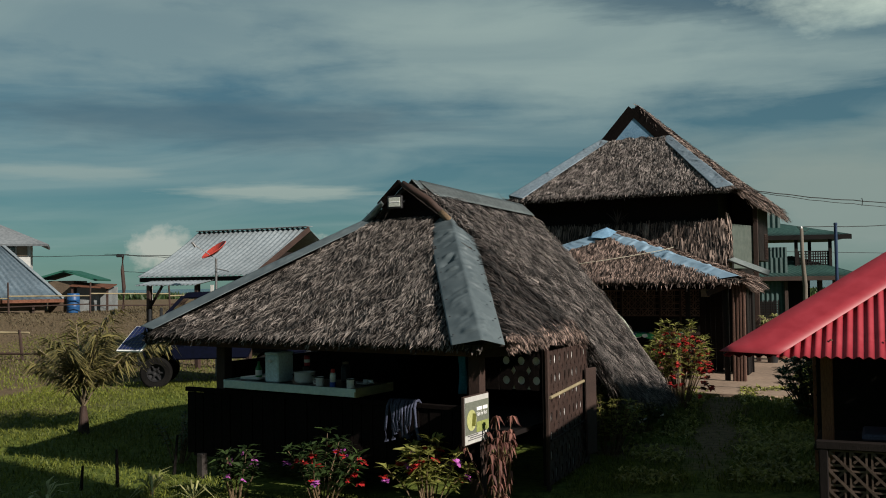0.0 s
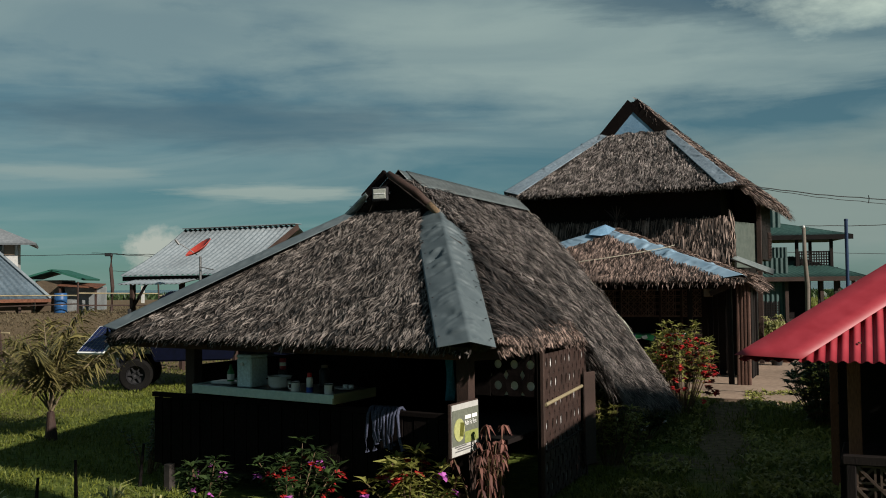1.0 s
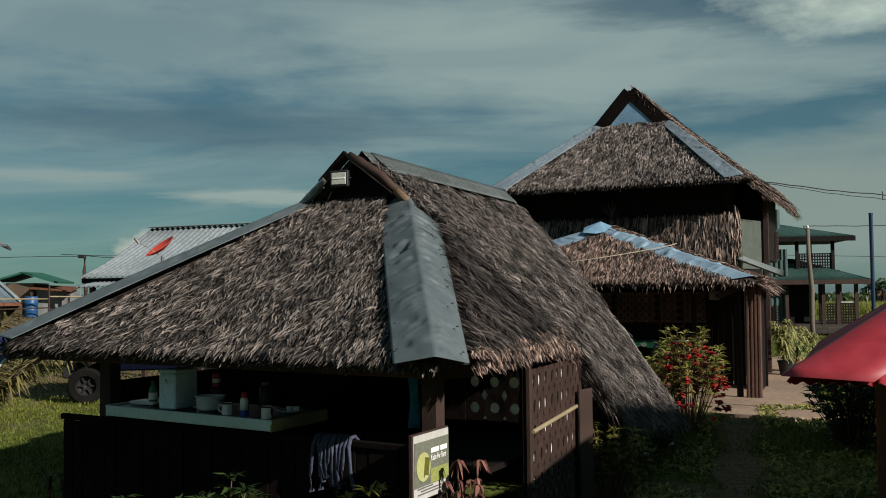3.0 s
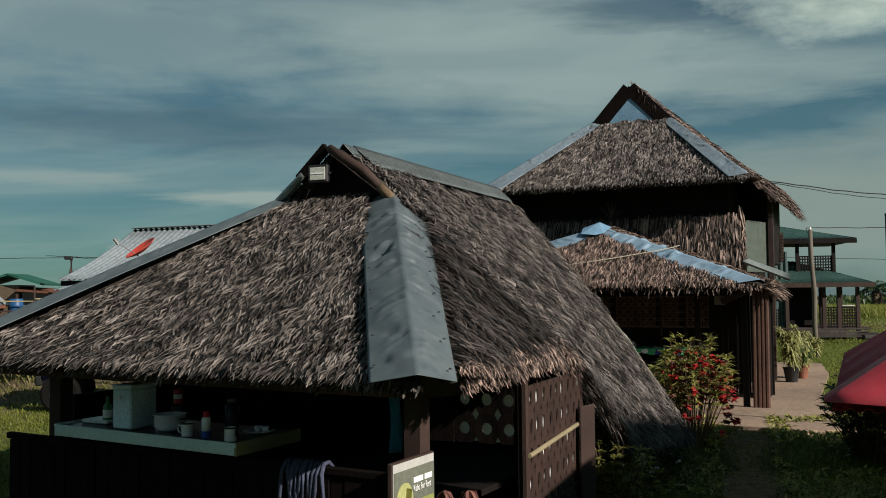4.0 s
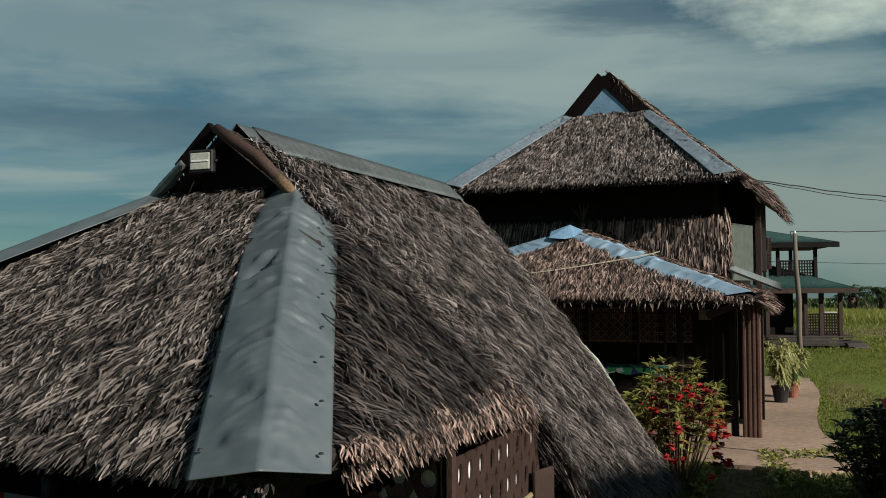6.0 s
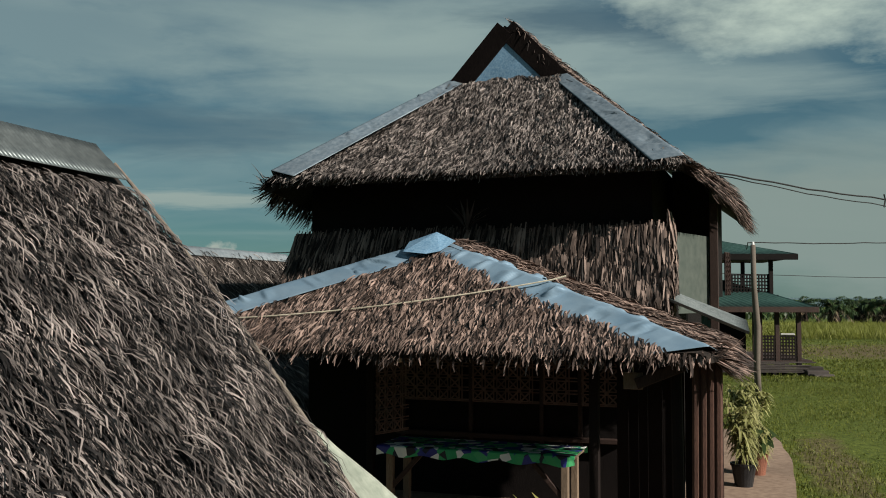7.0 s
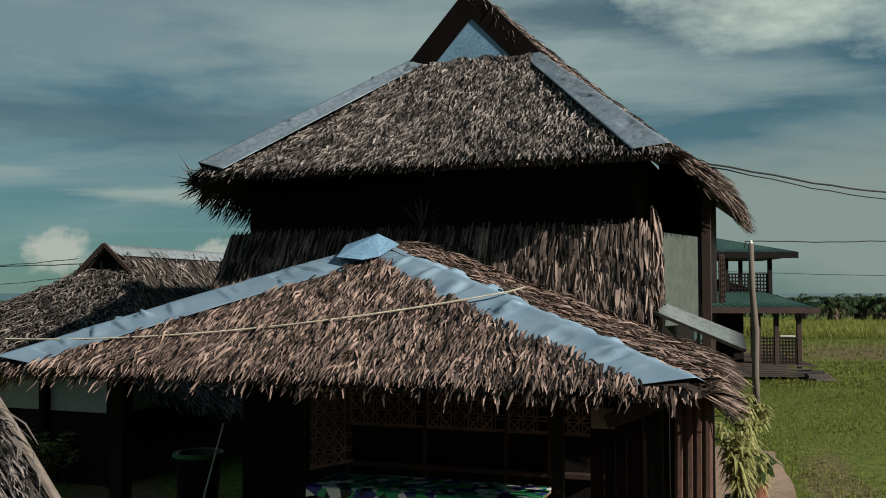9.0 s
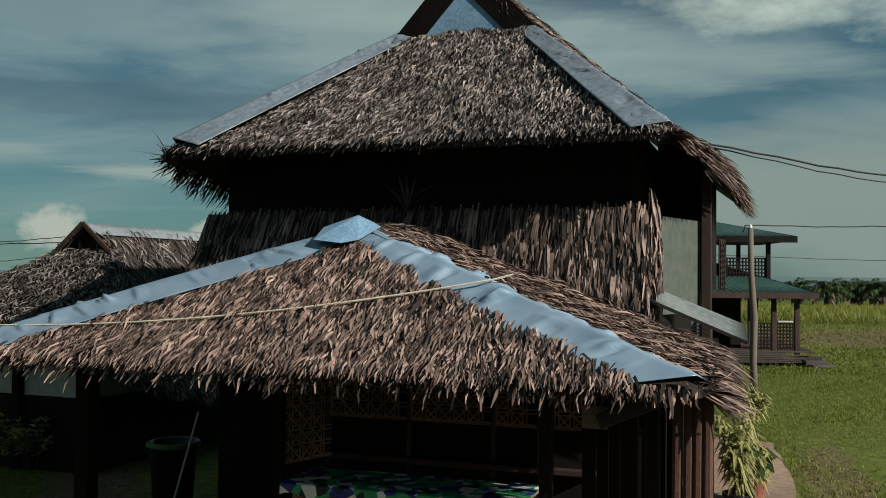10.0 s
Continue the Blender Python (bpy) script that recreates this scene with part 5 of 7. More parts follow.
def counter_things():
    tray = thing("serving_counter", in_hut(-0.175, -1.93, 1.10) @ pose(0, 0, 0, 0, 1.2, 0), "pale blue painted serving counter fixed on the half wall", "counter")
    part("top", box(1.76, 0.74, 0.03, (0, 0, 0.0)), TRAY_TOP, tray, "dark wet tray top")
    lip = box(1.80, 0.014, 0.095, (0, 0, -0.048), 0.005)
    part("front_edge", lip, PALE_BLUE, tray, "pale blue bent sheet").matrix_basis = pose(0, -0.375, -0.005, 14, 0, 0)
    part("end_edge", box(0.022, 0.77, 0.10, (0.892, 0, -0.055)), TRAY_WOOD, tray, "bare greenish wood")
    part("end_edge", box(0.022, 0.77, 0.10, (-0.892, 0, -0.055)), PALE_BLUE, tray)
    part("bracket", beam((0.75, 0.2, -0.60), (0.75, -0.1, -0.02), 0.05, 0.05), WOOD_BROWN, tray)
    part("bracket", beam((-0.75, 0.2, -0.60), (-0.75, -0.1, -0.02), 0.05, 0.05), WOOD_BROWN, tray)
    z = 1.134

    def on_tray(x, y, turn=0):
        return in_hut(x, y, z - 0.021 * (x + 0.175), turn)
    bx = thing("rice_dispenser", on_tray(-0.46, -2.08), "tall pale blue plastic box on the counter", "container")
    part("body", box(0.19, 0.28, 0.30, (0, 0, 0), 0.012), plain("pale_blue_plastic", (0.66, 0.82, 0.86), 0.45), bx)
    part("lid", box(0.20, 0.29, 0.035, (0, 0, 0.302), 0.012), plain("pale_blue_lid", (0.68, 0.84, 0.88), 0.45), bx)
    part("knob", lathe([(0, 0), (0.018, 0), (0.018, 0.02), (0, 0.022)], 12), ENAMEL, bx).matrix_basis = pose(0.0, -0.155, 0.24, 90)
    bt = thing("green_bottle", on_tray(-0.77, -2.06), "green glass bottle on the counter", "bottle")
    part("body", lathe([(0, 0), (0.035, 0), (0.038, 0.02), (0.038, 0.13), (0.015, 0.17), (0.014, 0.21), (0, 0.21)], 16), plain("green_glass", (0.05, 0.22, 0.07), 0.2), bt, smooth=True)
    part("label_band", lathe([(0.0385, 0.05), (0.0392, 0.05), (0.0392, 0.11), (0.0385, 0.11)], 16), ENAMEL, bt)
    pot = thing("enamel_pot", on_tray(-0.12, -2.06), "white enamel cooking pot on the counter", "pot")
    part("bowl", lathe([(0, 0), (0.09, 0.0), (0.115, 0.03), (0.12, 0.115), (0.13, 0.12), (0.13, 0.125), (0.112, 0.122), (0.108, 0.03), (0, 0.012)], 28), ENAMEL, pot, smooth=True)
    for s in (-1, 1):
        part("handle", tube([(s * 0.12, -0.03, 0.09), (s * 0.155, -0.02, 0.092), (s * 0.155, 0.02, 0.092), (s * 0.12, 0.03, 0.09)], 0.006), BLACK, pot)

    def mug(x, y, turn):
        g = thing("mug", on_tray(x, y, turn), "white enamel mug with dark marks on the counter", "mug", "mugs on the counter")
        part("cup", lathe([(0, 0), (0.042, 0), (0.044, 0.01), (0.044, 0.098), (0.046, 0.10), (0.041, 0.10), (0.040, 0.012), (0, 0.01)], 24), ENAMEL, g, smooth=True)
        part("handle", tube([(0.043, 0, 0.08), (0.075, 0, 0.078), (0.08, 0, 0.05), (0.07, 0, 0.028), (0.043, 0, 0.026)], 0.006), ENAMEL, g)
        part("rim", lathe([(0.0445, 0.090), (0.0468, 0.090), (0.0468, 0.101), (0.0445, 0.101)], 24), BLACK, g, "dark rim")
        for k in range(5):
            bm = bmesh.new()
            for q in range(3):
                box(0.020 + 0.006 * (q % 2), 0.004, 0.020, (0, -0.0448, 0.032 + 0.018 * q), 0, bm, rz(k * 72 + (q - 1) * 14))
            part("mark", bm, BLACK, g, "dark printed mark")
    mug(0.20, -2.22, 190)
    mug(0.61, -2.23, 100)
    bo = thing("squeeze_bottle", on_tray(0.36, -2.20), "white plastic bottle with a red cap and blue foot", "bottle")
    part("body", lathe([(0, 0.05), (0.034, 0.05), (0.034, 0.13), (0.026, 0.15), (0, 0.15)], 18), ENAMEL, bo, smooth=True)
    part("foot_band", lathe([(0, 0), (0.034, 0), (0.035, 0.05), (0, 0.05)], 18), plain("blue_band", (0.03, 0.08, 0.36)), bo)
    part("cap", lathe([(0, 0.15), (0.024, 0.15), (0.022, 0.19), (0, 0.19)], 18), plain("red_cap", (0.5, 0.03, 0.03)), bo)
    pl = thing("plate_of_cups", on_tray(0.54, -1.82), "white plate with two small white cups", "plate")
    part("plate", lathe([(0, 0), (0.07, 0), (0.12, 0.018), (0.12, 0.022), (0.07, 0.008), (0, 0.008)], 28), ENAMEL, pl, smooth=True)
    for x in (-0.01, 0.06):
        part("cup", lathe([(0, 0.01), (0.025, 0.01), (0.03, 0.05), (0.026, 0.05), (0, 0.02)], 16), ENAMEL, pl, smooth=True).location = (x, 0, 0)
    tin = thing("red_can", on_tray(-0.28, -1.80), "red drink can on a dark jar", "can")
    part("jar", lathe([(0, 0), (0.05, 0), (0.05, 0.15), (0, 0.16)], 16), BLACK, tin)
    part("can", lathe([(0, 0.16), (0.033, 0.16), (0.035, 0.17), (0.035, 0.27), (0.03, 0.28), (0, 0.28)], 18), plain("red_can_paint", (0.45, 0.03, 0.05), 0.3), tin)
    part("label_band", lathe([(0.0352, 0.20), (0.036, 0.20), (0.036, 0.235), (0.0352, 0.235)], 18), ENAMEL, tin)
    jar = thing("dark_jar", on_tray(0.22, -1.75), "tall dark jar at the back of the counter", "jar")
    part("body", lathe([(0, 0), (0.05, 0), (0.052, 0.02), (0.052, 0.17), (0.03, 0.20), (0, 0.2)], 18), BLACK, jar, smooth=True)
    part("lid", lathe([(0, 0.2), (0.035, 0.2), (0.035, 0.225), (0, 0.23)], 18), plain("tan_lid", (0.25, 0.18, 0.12)), jar)
    tray2 = thing("white_tray", on_tray(-0.86, -2.02), "flat white tray on the counter", "tray")
    part("tray_body", box(0.28, 0.2, 0.03, (0, 0, 0), 0.01), ENAMEL, tray2)


counter_things()


def hut_fittings():
    lamp = thing("floodlight", in_hut(-0.06, -0.16, 3.25, 4), "black solar floodlight under the gable peak", "floodlight")
    part("housing", box(0.21, 0.05, 0.17, (0, 0, -0.05), 0.01), BLACK, lamp)
    part("lens", box(0.165, 0.008, 0.12, (0, -0.028, -0.025), 0.003), plain("frosted_lens", (0.50, 0.52, 0.46), 0.3), lamp, "frosted pale lens")
    part("reflector_strip", box(0.15, 0.006, 0.012, (0, -0.033, 0.03), 0.001), ENAMEL, lamp)
    part("bracket", tube([(-0.11, 0, 0.03), (-0.12, 0.06, 0.06), (0.12, 0.06, 0.06), (0.11, 0, 0.03)], 0.008), BLACK, lamp)
    part("wall_arm", rod((0, 0.06, 0.06), (0, 0.28, 0.06), 0.012), BLACK, lamp)
    # folded cloth and rope over the rail
    coil = thing("cord_coil", in_hut(1.26, -2.2, 0.985), "thick coil of grey-blue cord hung over the half wall", "cord")
    rng = random.Random(8)
    for i in range(11):
        x = -0.15 + 0.03 * i + rng.uniform(-0.01, 0.01)
        d, o, back = rng.uniform(0.24, 0.40), rng.uniform(-0.07, 0.05), rng.uniform(0.12, 0.2)
        pts = [(x + o, 0.075, -back), (x + o * 0.3, 0.07, -0.02), (x, 0.02, 0.035), (x, -0.04, 0.03), (x + o * 0.2, -0.075, -0.03), (x + o * 0.6, -0.08, -d * 0.6), (x + o + 0.02, -0.075, -d), (x + o + 0.05, -0.07, -d + 0.02)]
        part("loop", tube(pts, 0.016, 7), FABRIC_BLUE, coil, smooth=True)
    towel = thing("hanging_towel", in_hut(1.86, -2.02, 1.05), "narrow blue-green towel hanging beside the corner post", "towel")
    bm = bmesh.new()
    rows = [[bm.verts.new((x, 0.02 * math.sin(i * 0.9 + x * 60) - 0.02, 0.56 - i * 0.065)) for x in (-0.05, -0.02, 0.01, 0.04)] for i in range(9)]
    for a, b in zip(rows, rows[1:]):
        for i in range(3):
            bm.faces.new((a[i], a[i + 1], b[i + 1], b[i]))
    cl = part("cloth", bm, CYAN_CLOTH, towel, smooth=True)
    md = cl.modifiers.new("thickness", 'SOLIDIFY')
    md.thickness = 0.006
    # advertising board on the side post
    sign = thing("notice_board", in_hut(2.16, -2.60, 0.66, 90), "white printed board advertising huts for rent", "sign")
    part("board", box(0.54, 0.03, 0.47, (0.26, 0.02, 0), 0.004), WOOD_BROWN, sign)
    part("print_white", box(0.52, 0.004, 0.45, (0.26, 0.002, 0.01), 0.0), WALL_WHITE, sign)
    part("print_picture", box(0.51, 0.004, 0.31, (0.26, -0.002, 0.10), 0.0), plain("dark_print", (0.13, 0.14, 0.11)), sign)
    part("print_field", box(0.27, 0.003, 0.10, (0.37, -0.005, 0.105), 0.0), plain("yellow_green_print", (0.24, 0.27, 0.08)), sign)
    disc = lathe([(0, -0.002), (0.10, -0.002), (0.10, 0.002), (0, 0.002)], 32)
    part("print_disc", disc, plain("yellow_print", (0.36, 0.37, 0.15)), sign).matrix_basis = pose(0.13, -0.006, 0.235, 90)
    part("print_hut", beam((0.13, -0.011, 0.18), (0.15, -0.011, 0.30), 0.07, 0.003, 0), plain("olive_print", (0.20, 0.20, 0.05)), sign)
    bars = bmesh.new()
    for z0, x0, w in ((0.045, 0.06, 0.36), (0.065, 0.10, 0.30), (0.085, 0.05, 0.22)):
        box(w, 0.003, 0.009, (x0 + w / 2, -0.003, z0), 0, bars)
    part("small_print", bars, plain("grey_print", (0.12, 0.12, 0.12)), sign)
    bars = bmesh.new()
    for x0, w in ((0.24, 0.12), (0.38, 0.10)):
        box(w, 0.003, 0.034, (x0 + w / 2, -0.007, 0.315), 0, bars)
    part("large_print", bars, ENAMEL, sign)
    cu = bpy.data.curves.new("lettering", 'FONT')
    cu.body, cu.size, cu.extrude = "Kubo For Rent", 0.052, 0.001
    tx = new("lettering", cu)
    tx.data.materials.append(ENAMEL)
    tx.parent = sign
    tx.matrix_basis = pose(0.235, -0.008, 0.262, 90)
    tx.scale = (0.72, 1.15, 1)


hut_fittings()


def solar():
    s = thing("solar_panel", pose(-3.50, 10.42, 0), "small solar panel fixed on a bracket at the hut eave", "solar panel")
    e, l = Vector((0.323, -0.093, 0.0)).normalized(), Vector((0.107, 0.371, 0.27)).normalized()
    base = Matrix.Translation((0.0, 0.0, 1.62)) @ Matrix((e, l, e.cross(l))).transposed().to_4x4()
    part("panel_frame", box(0.34, 0.47, 0.028, (0, 0, -0.015), 0.005), ENAMEL, s, "pale aluminium frame").matrix_basis = base
    part("cells", box(0.305, 0.435, 0.006, (0, 0, 0.012), 0), plain("solar_blue", (0.014, 0.022, 0.075), 0.15), s).matrix_basis = base
    lines = bmesh.new()
    for i in range(1, 6):
        box(0.004, 0.43, 0.002, (-0.1525 + 0.305 * i / 6, 0, 0.0185), 0, lines)
    for i in range(1, 8):
        box(0.30, 0.002, 0.002, (0, -0.2175 + 0.435 * i / 8, 0.0185), 0, lines)
    part("grid_lines", lines, STEEL, s).matrix_basis = base
    part("bracket", tube([(0, 0, 1.60), (0.12, -0.04, 1.56), (0.62, 0.02, 1.60)], 0.014), STEEL, s)
    part("back_strut", tube([(0.02, 0.05, 1.64), (0.30, 0.12, 1.60), (0.62, 0.02, 1.60)], 0.012), STEEL, s)


solar()


# ---- things of the house ----
def in_house(x, y, z, turn=0):
    return HOUSE @ pose(x, y, z, 0, 0, turn)


def porch_things():
    tb = thing("porch_table", in_house(0.61, -3.25, 0.10), "long rough wooden porch table", "table")
    for x in (-0.96, 0.96):
        for y in (-0.25, 0.25):
            part("leg", beam((x, y, 0), (x, y, 0.95), 0.075, 0.075), WOOD_PALE, tb)
        part("brace", beam((x * 0.99, -0.25, 0.55), (x * 0.62, -0.25, 0.94), 0.05, 0.05), WOOD_BROWN, tb)
    part("top", box(2.1, 0.66, 0.05, (0, 0, 0.95)), WOOD_PALE, tb)
    cloth = thing("patterned_tablecloth", in_house(0.61, -3.25, 1.102), "green, navy and white patchwork plastic tablecloth", "tablecloth")
    bm = bmesh.new()
    nx = 40
    prof = [(0.36, -0.07), (0.355, 0.0), (0.34, 0.012), (-0.34, 0.012), (-0.355, 0.0), (-0.362, -0.09)]
    rows = []
    for i in range(nx + 1):
        x = -1.08 + 2.16 * i / nx
        rows.append([bm.verts.new((x, y + 0.012 * math.sin(i * 1.1) * (1 if z < 0 else 0), z + (0.018 * math.sin(i * 0.8) if z < -0.01 else 0))) for y, z in prof])
    for a, b in zip(rows, rows[1:]):
        for k in range(len(prof) - 1):
            bm.faces.new((a[k], a[k + 1], b[k + 1], b[k]))
    c = part("cloth", bm, CAMO, cloth)
    md = c.modifiers.new("thickness", 'SOLIDIFY')
    md.thickness = 0.004
    rope = thing("porch_rope", in_house(0, 0, 0), "pale rope slung across the porch thatch", "rope")
    pts = [Vector((p.x, -3.32 - 1.56 * (3.33 - p.z) / 1.08 - 0.09, p.z)) for p in sagging((1.56, 0, 2.88), (-2.95, 0, 2.46), 0.11, 24)]
    part("line", tube([(1.70, -4.02, 2.92)] + pts, 0.008, 6), ROPE, rope)
    bin_ = thing("waste_bin", pose(0.98, 23.7, 0), "black plastic bin lined with a green bag", "bin")
    part("body", lathe([(0, 0), (0.22, 0), (0.28, 0.86), (0.30, 0.87), (0.30, 0.90), (0.26, 0.90), (0.20, 0.04), (0, 0.03)], 24), BLACK, bin_, smooth=True)
    part("liner", lathe([(0.262, 0.80), (0.31, 0.905), (0.318, 0.86), (0.314, 0.85)], 20), plain("green_bag", (0.04, 0.14, 0.03)), bin_)
    part("handle", tube([(-0.3, 0, 0.84), (-0.35, 0, 0.8), (-0.3, 0, 0.76)], 0.012), BLACK, bin_)
    st = thing("leaning_stick", in_house(-2.36, -1.95, 0), "thin pale stick leaning on the wall", "stick")
    part("stick_body", rod((-0.22, -0.35, 0.0), (-0.03, 0.02, 1.38), 0.013, 0.011, 8), plain("pale_stick", (0.5, 0.5, 0.46)), st)
    lv = thing("dry_leaf_bunch", in_house(-0.05, -1.72, 3.56), "bunch of dry palm leaves over the skirt", "dry leaves")
    rng = np.random.default_rng(5)
    d = around(rng, 12, 0.5, 1.6)
    d[:, 1] = -np.abs(d[:, 1]) * 0.3
    strands("leaves", [leaf_sets(np.zeros((12, 3)), d, 0.4, 0.035, rng, 0.1)], THATCH_GREY, lv)
    tag = thing("hanging_tag", in_house(2.42, -4.62, 1.90), "small pale square board hanging from the porch eave", "tag")
    part("tag_board", box(0.17, 0.02, 0.15, (0, 0, 0), 0.004), WOOD_PALE, tag)
    part("string", rod((0, 0, 0.15), (0, 0, 0.40), 0.004), ROPE, tag)
    bulb = thing("porch_bulb", in_house(0.14, -4.5, 2.07), "pale round bulb hanging at the porch eave", "bulb")
    part("globe", lathe([(0, 0), (0.03, 0.01), (0.045, 0.045), (0.03, 0.08), (0.015, 0.10), (0, 0.10)], 14), plain("milky_glass", (0.35, 0.3, 0.25)), bulb, smooth=True)
    part("flex", rod((0, 0, 0.10), (0, 0, 0.26), 0.004), WIRE, bulb)


porch_things()


def potted():
    for x, y, r, h, mat_, name, label in ((7.36, 22.45, 0.16, 0.30, BLACK, "potted_croton", "yellow variegated plant in a black pot"), (7.85, 23.25, 0.15, 0.32, TERRACOTTA, "potted_foliage", "yellow-green plant with broad dark leaves in a terracotta pot")):
        root = thing(name, pose(x, y, 0.25), label, "potted plant", "pots by the house wall")
        part("pot", lathe([(0, 0), (r * 0.7, 0), (r, h - 0.03), (r * 1.08, h - 0.03), (r * 1.08, h), (r * 0.95, h), (r * 0.9, h - 0.05), (0, h - 0.05)], 20), mat_, root, smooth=False)
        rng = np.random.default_rng(int(x * 10))
        bm = bmesh.new()
        lp, ld = [], []
        for i in range(9):
            a, rr = rng.uniform(0, 6.28), rng.uniform(0.02, 0.13)
            top = np.array([rr * 2 * math.cos(a), rr * 2 * math.sin(a), rng.uniform(0.7, 1.35) if name == "potted_croton" else rng.uniform(0.5, 0.95)])
            foot = np.array([rr * 0.4 * math.cos(a), rr * 0.4 * math.sin(a), h - 0.06])
            tube([foot, (foot + top) / 2, top], [0.011, 0.009, 0.006], 5, bm)
            for t in np.linspace(0.25, 1, 8):
                q = foot * (1 - t) + top * t
                lp.append(np.repeat(q[None], 9, 0))
                ld.append(around(rng, 9, 0.2, 1.1))
        tagged(part("stem", bm, STEM, root), kind="stuff")
        strands("leaves", [leaf_sets(np.concatenate(lp), np.concatenate(ld), 0.20, 0.032, rng, 0.75)], LEAF_YELLOW, root)
        if name == "potted_foliage":
            k = 7
            strands("broad_leaves", [leaf_sets(np.zeros((k, 3)) + np.array([0.05, -0.02, 0.45]), around(rng, k, 0.4, 1.2), 0.42, 0.16, rng, 0.5)], LEAF_GREEN, root)


potted()

# plants round the cookhouse
balsam("flowering_bush", (3.70, 15.25, 0), 50, 1.38, 0.56, LEAF_BRIGHT, [PETAL_RED, LEAF_DRY, PETAL_RED], 61, "tall bush with red flowers and yellow-green leaves", 0.13, 1.0, flower=0.062, first=0.5, deep=0.7)
balsam("flowering_bush", (3.55, 16.7, 0), 24, 0.95, 0.40, LEAF_BRIGHT, [PETAL_RED], 62, "leafy yellow-green bush behind the hut", 0.15, 0.2)
balsam("garden_balsam", (2.30, 12.75, 0), 20, 0.86, 0.36, LEAF_BRIGHT, [PETAL_RED], 63, "green garden balsam with a few red flowers", 0.14, 0.5, "balsams round the hut")
balsam("garden_balsam", (2.75, 13.4, 0), 16, 0.5, 0.45, LEAF_GREEN, [ENAMEL], 64, "low green balsam with tiny white flowers", 0.11, 0.3, "balsams round the hut")
balsam("garden_balsam", (2.12, 11.75, 0), 30, 0.80, 0.48, LEAF_BRIGHT, [ENAMEL], 78, "low tangled balsam beside the woven screen", 0.10, 0.0, "balsams round the hut")
balsam("garden_balsam", (-2.05, 9.3, 0), 10, 0.56, 0.24, LEAF_GREEN, [PETAL_PINK], 65, "low balsam with purple flowers before the hut wall", 0.15, 0.9, "balsams round the hut")
balsam("garden_balsam", (-1.12, 9.1, 0), 19, 0.70, 0.42, LEAF_GREEN, [PETAL_RED, PETAL_RED, PETAL_PINK], 66, "balsam with red and purple flowers before the hut wall", 0.15, 1.0, "balsams round the hut", flower=0.055)
# lighter leaves than its neighbours have: the sunlight on it is put into them
balsam("garden_balsam", (-0.02, 8.85, 0), 20, 0.66, 0.42, LEAF_BRIGHT, [PETAL_RED, PETAL_PINK, PETAL_RED], 67, "sunlit balsam with red and purple flowers", 0.15, 1.0, "balsams round the hut", flower=0.055)
balsam("wilted_shrub", (0.66, 8.72, 0), 10, 0.98, 0.34, LEAF_DRY, [LEAF_DRY], 68, "wilted shrub with hanging red-brown leaves", 0.075, 0.0, "", 0.8, -1.1, broad=0.36, first=0.25)
rosette("spider_plant", (-3.0, 9.45, 0), 26, 0.42, 0.022, LEAF_YELLOW, 71, "yellow-green spider plant in the grass")
rosette("spider_plant", (-2.45, 9.1, 0), 18, 0.40, 0.022, LEAF_YELLOW, 72, "yellow-green spider plant in the grass")
rosette("spider_plant", (-3.95, 9.0, 0), 14, 0.40, 0.035, LEAF_YELLOW, 73, "broad yellow-green rosette in the grass")
balsam("weed_clump", (-3.35, 11.4, 0), 16, 0.62, 0.45, LEAF_GREEN, [LEAF_GREEN], 74, "tangle of dark weeds beside the hut", 0.08, 0.2)
balsam("shade_shrub", (5.60, 14.35, 0), 80, 1.05, 0.55, LEAF_GREEN, [LEAF_GREEN], 75, "dark green shrub behind the kiosk", 0.15, 0.0, first=0.12)
balsam("shade_shrub", (6.02, 13.6, 0), 100, 1.15, 0.6, LEAF_GREEN, [LEAF_GREEN], 76, "dark green shrub behind the kiosk", 0.15, 0.0, first=0.12)
balsam("yard_shrub", (-1.75, 26.6, 0), 40, 0.85, 0.8, LEAF_YELLOW, [LEAF_YELLOW], 77, "low yellow-green shrub in the yard", 0.12, 0.0)
palm("young_coconut_palm", pose(-5.6, 13.75, 0), 16, 1.62, 0.42, 81, "young coconut palm with windblown yellow-green fronds", None, 50, 0.42, 0.032, 0, (0.16, 0.05, 0.0), (0.95, 1.50), "", (0.18, 0.42))
for x, y, h, seed in ((-3.55, 9.9, 0.45, 1), (-3.9, 9.75, 0.30, 2), (-3.15, 10.6, 0.5, 3)):
    stake = thing("charred_stake", pose(x, y, -0.03), "thin dark stake stuck in the grass", "stake", "stakes by the hut")
    part("stake_body", rod((0, 0, 0), (0.03 * seed - 0.05, 0.02, h), 0.022, 0.014, 7), WOOD_DARK, stake)
balsam("yard_shrub", (9.9, 29.2, 0), 16, 0.85, 0.45, LEAF_YELLOW, [LEAF_YELLOW], 84, "yellow-leaved shrub at the foot of the pole", 0.2, 0.0, "", 0.7)


